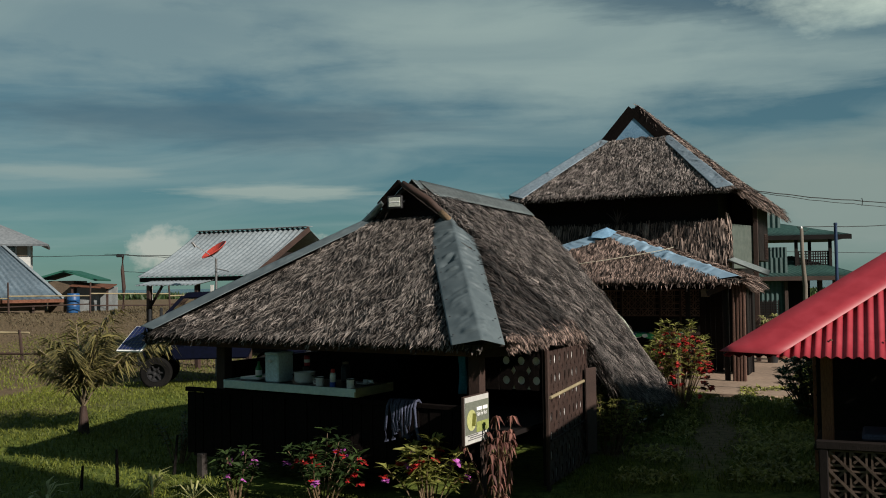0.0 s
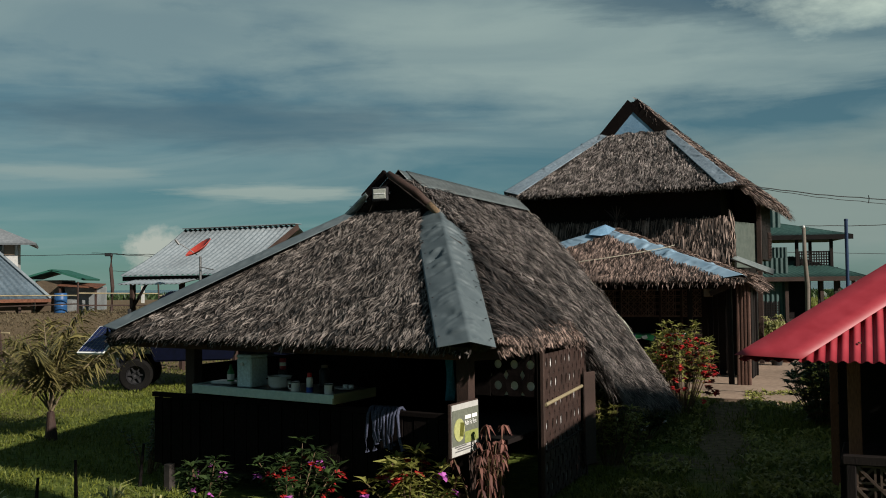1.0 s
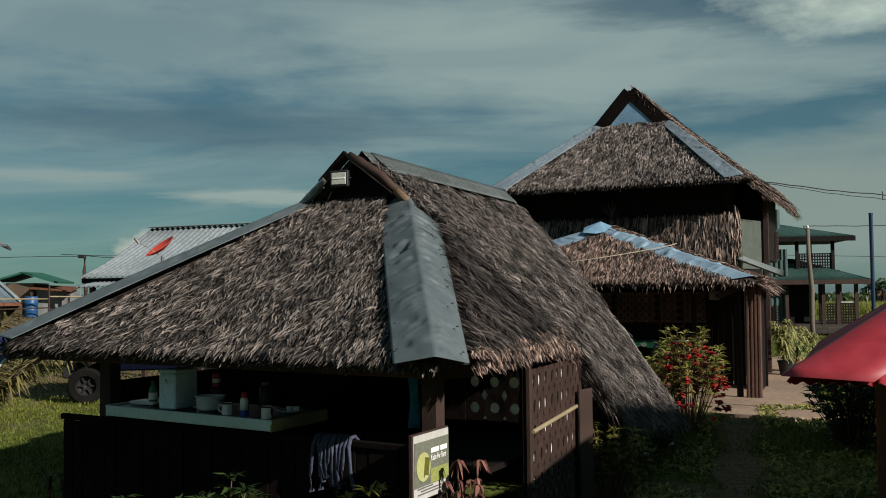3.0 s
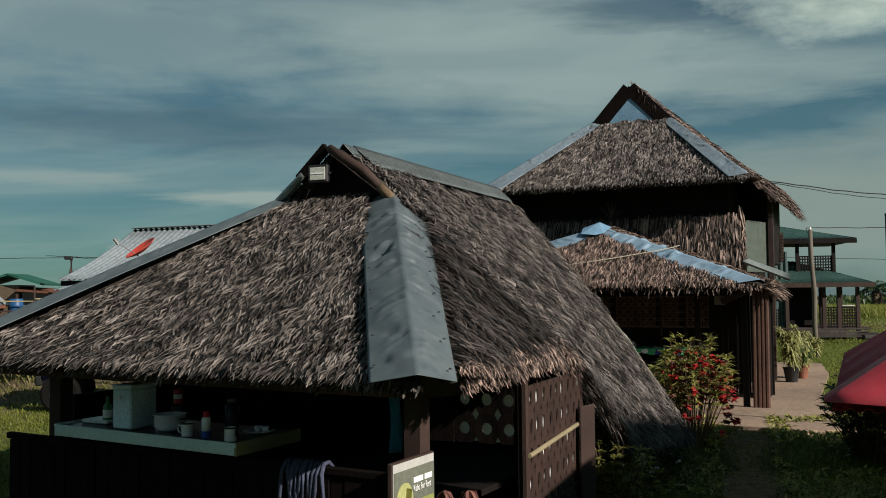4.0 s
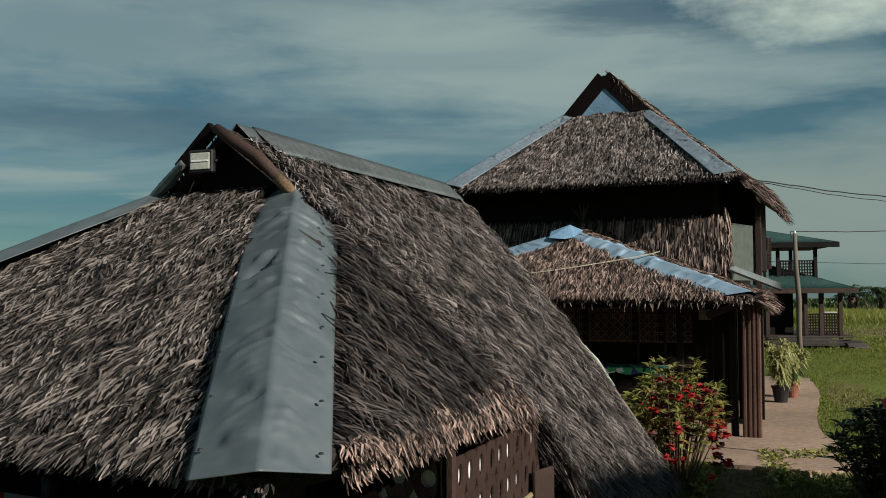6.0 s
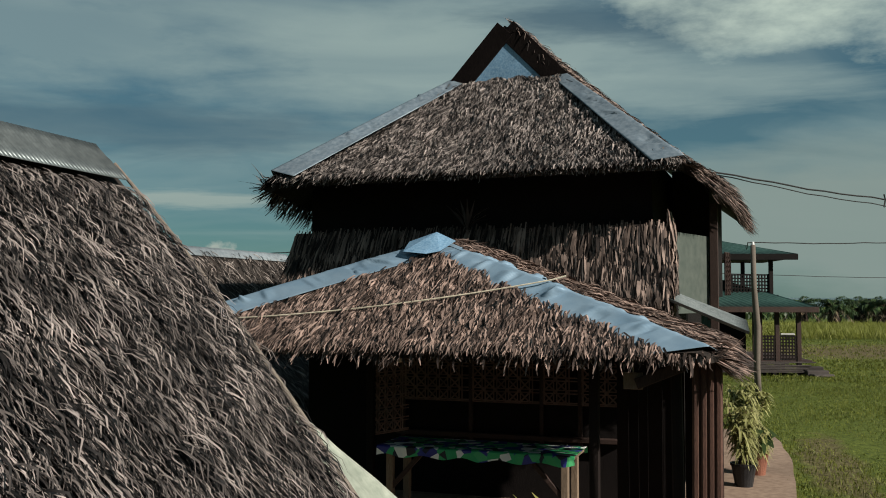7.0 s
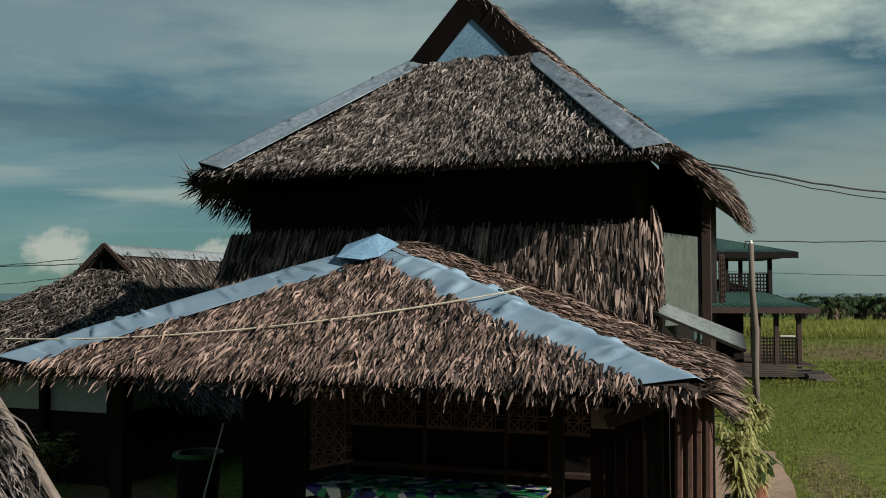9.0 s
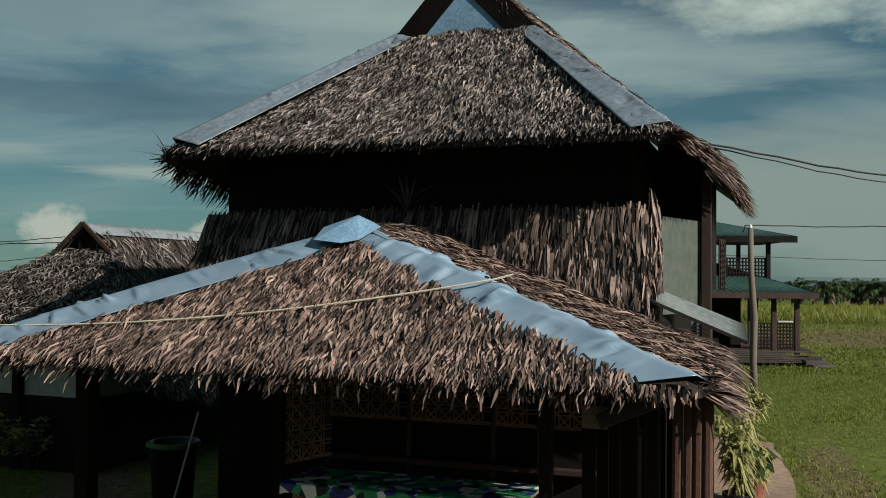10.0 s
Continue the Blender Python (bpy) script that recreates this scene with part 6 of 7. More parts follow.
# ---- paving and water ----
def paving():
    pts = [(2.2, 18.4), (4.1, 16.5), (5.3, 15.75), (6.1, 15.95), (6.75, 19.2), (7.7, 21.6), (8.8, 24.4), (9.7, 27.2), (8.9, 27.8), (7.6, 26.2), (6.9, 24.0), (5.9, 21.9), (2.9, 23.2), (1.4, 21.6)]
    bm = bmesh.new()
    rng = random.Random(3)
    ring = []
    for i, (x, y) in enumerate(pts):
        x2, y2 = pts[(i + 1) % len(pts)]
        for k in range(5):
            t = k / 5
            ring.append(bm.verts.new((x + (x2 - x) * t + rng.uniform(-0.04, 0.04), y + (y2 - y) * t + rng.uniform(-0.04, 0.04), 0.25)))
    top = bm.faces.new(ring)
    ext = bmesh.ops.extrude_face_region(bm, geom=[top])
    bmesh.ops.translate(bm, verts=[v for v in ext["geom"] if isinstance(v, bmesh.types.BMVert)], vec=(0, 0, -0.3))
    bmesh.ops.recalc_face_normals(bm, faces=bm.faces)
    tagged(part("pavement", bm, CONCRETE), "worn pinkish concrete apron and path round the house", "pavement", kind="structure")
    bm = bmesh.new()
    vs = [bm.verts.new(p) for p in ((-4500, 260, 0.06), (4500, 260, 0.06), (4500, 4900, 0.06), (-4500, 4900, 0.06))]
    bm.faces.new(vs)
    tagged(part("water", bm, surf("distant_sea", (0.03, 0.07, 0.085), (0.05, 0.10, 0.115), 0.01, 0.25, stain=0.2, bump=0.0)), "flat grey-blue sea on the horizon", "sea", kind="structure")


paving()


# ---- second thatched hut, behind the house ----
def far_hut():
    m = pose(-1.62, 28.55, 0.18, 0, 0, -25)
    hut = thing("thatched_hut", m, "smaller thatched hut with a dark gable and whitewashed lower wall", "hut")
    g_l, g_r = (-0.6, 0.0, 3.05), (0.65, 0.0, 3.05)
    low_l, low_r = (-2.4, -2.6, 1.75), (2.3, -2.5, 1.70)
    front = ruled([g_l, g_r], [low_l, low_r], 0.08)
    right = ruled([low_r, g_r, (0, 0, 3.52), (0, 4.4, 3.5)], [(2.35, -2.45, 1.55), (2.5, -0.9, 0.95), (2.7, 1.0, 0.55), (2.8, 4.4, 0.5)], 0.06)
    left = ruled([low_l, g_l, (0, 0, 3.52), (0, 4.4, 3.5)], [(-2.45, -2.5, 1.7), (-2.5, -0.7, 1.6), (-2.5, 1.2, 1.5), (-2.5, 4.4, 1.5)], 0.06)
    for fn in (front, right, left):
        v, f = sheet(fn, 12, 8, 0.07)
        put("roof_bed", v, f, THATCH_BED, hut)
    strands("thatch", thatch(front, 5000, 0.28, 0.026, -0.35, 0.5, 0.06, 51, 600, 0.2), THATCH, hut, "loose weathered palm leaf strips")
    strands("thatch", thatch(right, 7500, 0.26, 0.022, 0.2, 0.4, 0.05, 52, 700, 0.2, b_range=(0.05, 1)), THATCH, hut, "weathered palm leaf strips")
    strands("thatch", thatch(left, 1800, 0.28, 0.026, 0.2, 0.4, 0.05, 53, 200, 0.2, b_range=(0.05, 1)), THATCH, hut)
    flashing("ridge_cap", [(0, -0.02, 3.54), (0, 4.42, 3.52)], [(-0.2, 0, -0.17), (-0.2, 0, -0.17)], [(0.2, 0, -0.17), (0.2, 0, -0.17)], ZINC, hut, "zinc ridge cap", seed=55, crumple=0.006)
    put("gable_board", [(-0.56, 0.12, 3.02), (0.6, 0.12, 3.02), (0.0, 0.12, 3.5), (-0.56, 0.15, 3.02), (0.6, 0.15, 3.02), (0.0, 0.15, 3.5)],
        [(0, 1, 2), (5, 4, 3), (0, 3, 4, 1), (1, 4, 5, 2), (2, 5, 3, 0)], WOOD_DARK, hut)
    for s in (-1, 1):
        part("barge_board", beam((0.0, -0.08, 3.54), (s * 0.68, -0.08, 2.97), 0.04, 0.07), WOOD_BROWN, hut)
        part("gable_slat", beam((s * 0.18, 0.09, 3.03), (s * 0.2, 0.09, 3.25), 0.07, 0.02), WOOD_PALE, hut)
    part("lower_wall", box(3.7, 5.0, 0.50, (0, 0.6, 0.90)), WALL_WHITE, hut, "whitewashed wall panels")
    part("plinth", box(3.75, 5.05, 1.1, (0, 0.6, -0.2)), WOOD_DARK, hut)
    part("upper_wall", box(3.8, 4.9, 0.5, (0, 0.6, 1.4)), WOOD_DARK, hut)
    for x in (-1.9, -0.7, 0.6, 1.9):
        part("post", beam((x, -1.98, -0.2), (x, -1.98, 1.85), 0.12, 0.12), WOOD_DARK, hut)


far_hut()


# ---- stand-in huts out of view, added to shade the lawn and the footpath ----
def shade_caster(x, y, half, top, label, wide=2.6):
    hut = thing("thatched_hut", pose(x, y, 0, 0, 0, -40), label, "hut")
    low = top - 2.9
    for s in (-1, 1):
        fn = ruled([(0.0, -half, top), (0.0, half, top)], [(s * wide, -half, low), (s * wide, half, low)], 0.05)
        v, f = sheet(fn, 10, 8, 0.10)
        put("roof_bed", v, f, THATCH_BED, hut)
        strands("thatch", thatch(fn, 3000, 0.4, 0.04, 0.1, 0.4, 0.05, 95 + s, 300, 0.3), THATCH, hut)
    w, e = half - 0.3, wide - 0.6
    put("wall", [(px, py, pz) for py in (-w, w) for px, pz in ((-e, 0), (e, 0), (e, low + 0.5), (0, top - 0.15), (-e, low + 0.5))],
        [(0, 1, 2, 3, 4), (9, 8, 7, 6, 5), (1, 6, 7, 2), (5, 0, 4, 9)], WOOD_DARK, hut)
    for px in (-e, e):
        for py in (-w - 0.08, w + 0.08):
            part("post", box(0.14, 0.14, low + 0.3, (px, py, 0)), WOOD_BROWN, hut)


shade_caster(10.86, 8.14, 2.5, 5.7, "unseen stand-in hut beside the kiosk, added to cast shade")
shade_caster(3.95, -0.12, 3.35, 8.2, "unseen tall stand-in hut near the kiosk, added to cast shade", 1.8)


# ---- kiosk fittings ----
def kiosk_fittings():
    k = KIOSK
    pan = thing("cane_panel", k @ pose(0.72, 0.18, 0.0), "open cane-weave panel in a dark frame below the kiosk counter", "panel")
    # cane colour lowered, since the panel's shade is put into it
    mat_ = part("weave", cane_panel(2.4, 0.78, 0.156), surf("shaded_brown_cane", (0.04, 0.027, 0.021), (0.12, 0.085, 0.066), 8.0, 0.6, island=0.5, bump=0.2), pan)
    tagged(mat_, kind="stuff").location = (0.02, 0, 0.09)
    for z in (0.03, 0.86):
        part("rail", box(2.55, 0.07, 0.07, (1.22, 0, z)), WOOD_DARK, pan)
    for x in (0.0, 1.22, 2.45):
        part("stile", box(0.07, 0.06, 0.78, (x, 0, 0.09)), WOOD_DARK, pan)
    back = thing("amakan_wall", k @ pose(2.1, 1.6, 0.0), "woven bamboo wall of the kiosk in herringbone pattern", "wall")
    part("wall_sheet", box(3.0, 0.03, 1.7, (0, 0, 0.0)), WOOD_DARK, back)
    rng = random.Random(7)
    weave = bmesh.new()
    for i in range(22):
        for j in range(12):
            a = 45 if (i // 2 + j) % 2 else -45
            box(0.16, 0.008, 0.045, (-1.42 + i * 0.135, -0.02, 0.08 + j * 0.135 + rng.uniform(-0.01, 0.01)), 0, weave, Matrix.Rotation(radians(a), 4, 'Y'))
    # near-black strips carry the dimness under the kiosk roof
    tagged(part("bamboo_weave", weave, WOOD_DARK, back), kind="stuff")
    cl = thing("counter_cloth", k @ pose(1.75, 0.62, 0.91), "folded dark blue cloth on the kiosk counter", "cloth")
    part("cloth", box(1.5, 0.5, 0.05, (0, 0, 0), 0.02), FABRIC_BLUE, cl)
    shelf = thing("kiosk_counter", k @ pose(2.0, 0.62, 0.84), "dark wooden kiosk counter", "counter")
    part("top", box(2.7, 0.8, 0.05, (0, 0, 0.0)), WOOD_DARK, shelf)
    for x in (-1.2, 1.2):
        part("leg", box(0.08, 0.08, 0.84, (x, 0.2, -0.84)), WOOD_DARK, shelf)


kiosk_fittings()


# ---- barn, dish and truck ----
def barn():
    m = pose(-5.56, 24.1, 0, 0, 0, -22)
    b = thing("open_barn", m, "open shed with a corrugated zinc roof", "barn")
    L = 3.88
    front = ruled([(-L - 0.02, 2.7, 3.92), (0, 2.7, 3.92)], [(-L, 0, 2.54), (0, 0, 2.54)], 0.10)
    back = ruled([(-L, 2.74, 3.90), (0, 2.74, 3.90)], [(-L, 5.2, 2.6), (0, 5.2, 2.6)])
    v, f = sheet(front, 180, 6, 0.004, wave=0.022, waves=22)
    put("front_roof", v, f, ZINC, b, "bright corrugated zinc sheets", smooth=True)
    v, f = sheet(back, 60, 2, 0.004)
    put("back_roof", v, f, ZINC, b)
    part("ridge_cap", beam((-L - 0.05, 2.72, 3.95), (0.05, 2.72, 3.95), 0.32, 0.02), ZINC, b)
    part("barge_board", beam((0.04, 0.0, 2.50), (0.04, 2.72, 3.88), 0.03, 0.16), WOOD_BROWN, b, "brown board along the gable edge")
    part("gable_wall", box(0.03, 2.6, 0.7, (-0.35, 2.9, 2.5)), WOOD_DARK, b)
    for i in range(4):
        part("gable_slat", box(0.02, 2.2 - 0.45 * i, 0.05, (-0.32, 2.75, 2.56 + 0.16 * i), 0.004), WALL_WHITE, b, "whitewashed slat")
    low = ruled([(-L + 0.6, -0.05, 2.42), (-1.2, -0.05, 2.42)], [(-L + 0.6, -0.75, 2.30), (-1.2, -0.75, 2.30)])
    v, f = sheet(low, 70, 2, 0.004, wave=0.018, waves=14)
    put("lean_to_roof", v, f, ZINC, b, smooth=True)
    for x in (-L + 0.2, -2.0, -0.3):
        for y in (0.25, 4.8):
            part("post", beam((x, y, -0.02), (x, y, 2.5), 0.12, 0.12), WOOD_BROWN, b)
    part("eave_beam", beam((-L, 0.1, 2.46), (0, 0.1, 2.46), 0.06, 0.12), WOOD_DARK, b)
    part("back_wall", box(L - 0.4, 0.05, 2.4, (-L / 2, 4.9, 0)), WOOD_DARK, b)
    part("brace", beam((-L + 0.2, 0.2, 1.6), (-L + 0.8, 0.2, 2.42), 0.06, 0.06), WOOD_DARK, b)
    d = thing("satellite_dish", pose(-6.2, 23.0, 0), "faded red satellite dish on a pole", "satellite dish")
    part("mast", rod((0, 0, -0.05), (0, 0, 2.95), 0.03, 0.03, 10), STEEL, d)
    dish = lathe([(0, 0.0), (0.12, 0.012), (0.24, 0.045), (0.36, 0.10), (0.365, 0.09), (0.24, 0.033), (0.12, 0.0), (0, -0.012)], 32)
    part("reflector", dish, plain("red_dish_paint", (0.50, 0.06, 0.04), 0.45), d).matrix_basis = Matrix.Translation((0, 0, 3.10)) @ Vector((-0.5, -0.36, 0.79)).to_track_quat("Z", "Y").to_matrix().to_4x4()
    part("feed_arm", rod((-0.05, -0.05, 2.98), (-0.46, -0.25, 3.28), 0.012), STEEL, d)
    part("feed_head", rod((-0.44, -0.24, 3.24), (-0.52, -0.28, 3.36), 0.035), STEEL, d)
    part("strut", rod((0.0, -0.1, 2.7), (0.35, -0.1, 2.62), 0.012), STEEL, d)


barn()


def truck():
    t = thing("blue_pickup", pose(-5.80, 21.2, 0, 0, 0, 12), "dark blue cab-over pickup truck parked in the field", "pickup truck")

    def slab(profile, y0, y1, bevel=0.03):
        bm = bmesh.new()
        a = [bm.verts.new((x, y0, z)) for x, z in profile]
        c = [bm.verts.new((x, y1, z)) for x, z in profile]
        n = len(profile)
        bm.faces.new(a)
        bm.faces.new(c[::-1])
        for i in range(n):
            bm.faces.new((a[i], c[i], c[(i + 1) % n], a[(i + 1) % n]))
        bmesh.ops.recalc_face_normals(bm, faces=bm.faces)
        bmesh.ops.bevel(bm, geom=list(bm.edges), offset=bevel, segments=2, affect='EDGES')
        return bm
    part("body", slab([(-1.46, 0.62), (-1.50, 1.05), (-1.40, 1.30), (-1.14, 1.46), (1.30, 1.46), (1.30, 1.28), (2.15, 1.28), (2.15, 0.72), (1.75, 0.70), (1.62, 0.95), (0.98, 0.95), (0.85, 0.62), (-0.78, 0.62), (-0.88, 0.93), (-1.38, 0.93), (-1.42, 0.62)], -0.80, 0.80), TRUCK_BLUE, t)
    part("cab_roof", slab([(-0.62, 1.98), (-0.46, 2.12), (1.25, 2.15), (1.34, 2.02)], -0.72, 0.72, 0.02), TRUCK_BLUE, t)
    part("cab_back", slab([(1.24, 1.40), (1.24, 2.03), (1.32, 2.03), (1.32, 1.40)], -0.74, 0.74, 0.01), TRUCK_BLUE, t)
    for s in (-1, 1):
        part("window_post", beam((-1.12, s * 0.74, 1.42), (-0.56, s * 0.69, 2.03), 0.13, 0.07), TRUCK_BLUE, t)
        part("window_post", beam((0.30, s * 0.74, 1.42), (0.32, s * 0.70, 2.03), 0.07, 0.05), TRUCK_BLUE, t)
        part("mirror", box(0.06, 0.12, 0.34, (-1.24, s * 0.96, 1.42), 0.02), BLACK, t)
        part("mirror_arm", rod((-1.10, s * 0.76, 1.50), (-1.22, s * 0.94, 1.56), 0.012), BLACK, t)
        part("side_window", slab([(0.36, 1.46), (0.36, 2.0), (1.22, 2.0), (1.22, 1.46)], s * 0.71 - 0.005, s * 0.71 + 0.005, 0.002), GLASS_DARK, t)
    part("windscreen", slab([(-1.09, 1.45), (-0.55, 2.0), (-0.53, 2.0), (-1.07, 1.45)], -0.66, 0.66, 0.002), GLASS_DARK, t)
    part("seat", box(0.5, 1.3, 0.75, (0.1, 0, 1.0), 0.06), BLACK, t)
    part("tailgate", box(0.06, 1.5, 0.42, (2.14, 0, 1.0), 0.015), TRUCK_BLUE, t)
    part("front_bumper", box(0.12, 1.55, 0.2, (-1.53, 0, 0.50), 0.03), BLACK, t)
    part("rear_bumper", box(0.14, 1.5, 0.14, (2.2, 0, 0.6), 0.03), BLACK, t)
    for s in (-0.55, 0.55):
        part("headlight", box(0.05, 0.24, 0.16, (-1.495, s, 0.92), 0.02), ENAMEL, t)
    for x in (-1.14, 1.3):
        for s in (-1, 1):
            w = part("tyre", lathe([(0.20, -0.10), (0.31, -0.11), (0.345, -0.085), (0.35, 0), (0.345, 0.085), (0.31, 0.11), (0.20, 0.10)], 28), RUBBER, t)
            w.matrix_basis = pose(x, s * 0.74, 0.35, 90 if s < 0 else -90)
            rim = lathe([(0, -0.02), (0.05, 0.02), (0.08, 0.02), (0.10, -0.02), (0.17, 0.0), (0.198, 0.08), (0.204, -0.08), (0, -0.08)], 20)
            for k in range(6):
                box(0.035, 0.12, 0.02, (0.12 * math.cos(k * 1.047), 0.13 * math.sin(k * 1.047), 0.02), 0.004, rim, rz(60 * k - 90))
            part("rim", rim, plain("dull_dark_rim", (0.010, 0.010, 0.011), 0.7), w)


truck()


# ---- far buildings on the dry side ----
def left_village():
    h = thing("farm_house", pose(-25.72, 42.48, 0, 0, 0, 24), "far house with a blue-grey sheet roof and a white upper storey", "house")
    blue = surf("blue_grey_sheet", (0.10, 0.145, 0.18), (0.19, 0.245, 0.285), 0.8, 0.5, 0.1, stain=0.4, bump=0.05)
    roof = ruled([(-2.0, 3.2, 4.5), (3.3, 3.2, 4.5)], [(-4.2, 0, 1.78), (6.2, 0, 1.78)])
    v, f = sheet(roof, 200, 4, 0.01, wave=0.035, waves=30)
    put("front_roof", v, f, blue, h, "blue-grey corrugated roof", smooth=True)
    side = ruled([(3.3, 3.2, 4.5), (3.3, 4.0, 4.5)], [(6.2, 0, 1.78), (6.2, 7.5, 1.78)])
    v, f = sheet(side, 60, 3, 0.01)
    put("side_roof", v, f, blue, h)
    part("hip_cap", beam((3.3, 3.2, 4.53), (6.2, 0, 1.81), 0.2, 0.04), ZINC, h)
    part("fascia", beam((-4.2, -0.02, 1.70), (6.2, -0.02, 1.70), 0.05, 0.16), RUST, h)
    part("lower_wall", box(9.0, 6.0, 1.7, (0.8, 3.6, 0)), AMAKAN, h, "bamboo lower wall")
    for x in (-2.5, 0.0, 2.4, 4.8):
        part("post", box(0.12, 0.12, 1.75, (x, 0.4, 0)), WOOD_BROWN, h)
    part("upper_wall", box(3.6, 3.4, 2.2, (2.7, 6.6, 2.6)), WALL_WHITE, h, "white upper storey")
    part("window", box(1.1, 0.06, 0.5, (3.2, 4.88, 4.05), 0.01), GLASS_DARK, h)
    part("wooden_panel", box(0.5, 0.08, 0.55, (4.1, 4.87, 4.05), 0.01), WOOD_PALE, h)
    grey = surf("grey_roof_sheet", (0.12, 0.135, 0.145), (0.20, 0.215, 0.225), 0.8, 0.6, stain=0.3)
    up = ruled([(-1.0, 6.6, 6.0), (2.5, 6.6, 6.0)], [(-2.5, 4.0, 4.65), (5.4, 4.0, 4.65)])
    v, f = sheet(up, 60, 3, 0.12)
    put("upper_roof", v, f, grey, h, "low grey upper roof")
    up2 = ruled([(2.5, 6.6, 6.0), (2.5, 6.7, 6.0)], [(5.4, 4.0, 4.65), (5.4, 9.2, 4.65)])
    v, f = sheet(up2, 20, 3, 0.12)
    put("upper_roof", v, f, grey, h)
    s = thing("field_shed", pose(-20.6, 47.5, 0, 0, 0, 8), "far patched shed with green and rusty roofs", "shed")
    part("wall", box(1.3, 2.4, 2.7, (-0.8, 1.5, 0)), AMAKAN, s, "board and bamboo wall")
    part("low_wall", box(1.6, 2.0, 2.35, (0.75, 1.4, 0)), surf("patched_sheet", (0.13, 0.14, 0.14), (0.30, 0.32, 0.32), 3.0, 0.6, stretch=(1, 1, 5), stain=0.4), s, "pale patched sheet wall")
    for x0, x1, z0, z1 in ((-1.9, -0.5, 2.85, 3.25), (-0.5, 1.1, 3.25, 2.75)):
        g = ruled([(x0, 2.8, z0), (x1, 2.8, z1)], [(x0, -0.3, z0), (x1, -0.3, z1)])
        v, f = sheet(g, 4, 4, 0.09)
        put("upper_roof", v, f, plain("bright_green_sheet", (0.014, 0.085, 0.058), 0.6), s, "green sheet roof")
    r = ruled([(-0.2, 1.4, 2.62), (1.75, 1.4, 2.5)], [(-0.2, -0.4, 2.45), (1.8, -0.4, 2.3)])
    v, f = sheet(r, 20, 2, 0.05)
    put("lower_roof", v, f, RUST, s, "rusty sheet roof")
    for x in (-0.1, 1.65):
        part("post", box(0.1, 0.1, 2.35, (x, -0.2, 0)), WOOD_BROWN, s)
    d = thing("water_drum", pose(-19.6, 45.0, rise(-19.6, 45.0)), "blue plastic drum in the field", "drum")
    part("shell", lathe([(0, 0), (0.30, 0), (0.31, 0.04), (0.30, 0.3), (0.315, 0.32), (0.30, 0.34), (0.30, 0.62), (0.315, 0.64), (0.30, 0.66), (0.30, 0.9), (0.28, 0.95), (0, 0.95)], 24), DRUM_BLUE, d, smooth=True)
    part("bung", lathe([(0, 0.95), (0.04, 0.95), (0.04, 0.98), (0, 0.98)], 12), BLACK, d)
    p = thing("utility_pole", pose(-17.6, 46.2, rise(-17.6, 46.2)), "crooked wooden pole with a lamp in the field", "pole")
    part("pole_shaft", tube([(0, 0, -0.1), (0.05, 0, 1.2), (-0.03, 0, 2.1), (0.0, 0, 2.85)], [0.11, 0.10, 0.09, 0.08], 8), WOOD_BROWN, p)
    part("lamp", box(0.35, 0.2, 0.16, (-0.1, -0.1, 2.72), 0.03), BLACK, p)
    part("crossbar", beam((-0.3, 0, 2.84), (0.3, 0, 2.84), 0.06, 0.05), WOOD_BROWN, p)
    fence = thing("bamboo_fence", pose(0, 0, 0), "rough bamboo fence across the dry field", "fence")
    line = [(-34, 40), (-29.5, 41.5), (-25.5, 42.6), (-22.0, 43.4), (-18.6, 44.6), (-15.2, 46.2), (-11.5, 47.5)]
    rng = random.Random(2)
    tops = []
    for x, y in line:
        hgt = rng.uniform(1.15, 1.7)
        lean = rng.uniform(-0.12, 0.12)
        z = rise(x, y)
        part("fence_post", rod((x, y, z - 0.1), (x + lean, y, z + hgt), 0.05, 0.04, 7), WOOD_BROWN, fence)
        tops.append((x + lean * 0.6, y, z + 0.85))
    for a, b in zip(tops, tops[1:]):
        part("fence_rail", rod((a[0], a[1], a[2] + rng.uniform(-0.1, 0.25)), (b[0], b[1], b[2] + rng.uniform(-0.1, 0.1)), 0.035, 0.03, 6), BAMBOO, fence)
        part("fence_rail", rod((a[0], a[1], a[2] - 0.5), (b[0], b[1], b[2] - 0.5 + rng.uniform(-0.1, 0.1)), 0.035, 0.03, 6), WOOD_BROWN, fence)
    near = thing("bamboo_fence", pose(0, 0, 0), "low broken bamboo fence in the grass", "fence")
    for x, y, hgt in ((-13.4, 27.5, 0.9), (-15.3, 27.6, 0.85)):
        part("fence_post", rod((x, y, rise(x, y) - 0.1), (x - 0.1, y, rise(x, y) + hgt), 0.045, 0.04, 7), WOOD_BROWN, near)
    part("fence_rail", rod((-16.5, 27.7, 1.0), (-13.2, 27.5, 0.94), 0.04, 0.035, 7), BAMBOO, near)
    part("fence_rail", rod((-16.5, 27.7, 0.36), (-12.6, 27.4, 0.30), 0.04, 0.035, 7), WOOD_BROWN, near)
    # white posts of the boundary, far off
    for x, y in ((-26.5, 75), (-21.5, 75), (-17.5, 75), (-13.5, 75)):
        wp = thing("boundary_post", pose(x, y, rise(x, y)), "pale concrete boundary post in the far field", "post", "boundary posts")
        part("post_shaft", box(0.22, 0.22, 1.4, (0, 0, -0.1)), WALL_WHITE, wp)
        part("cap", box(0.26, 0.26, 0.08, (0, 0, 1.3)), WALL_WHITE, wp)


left_village()


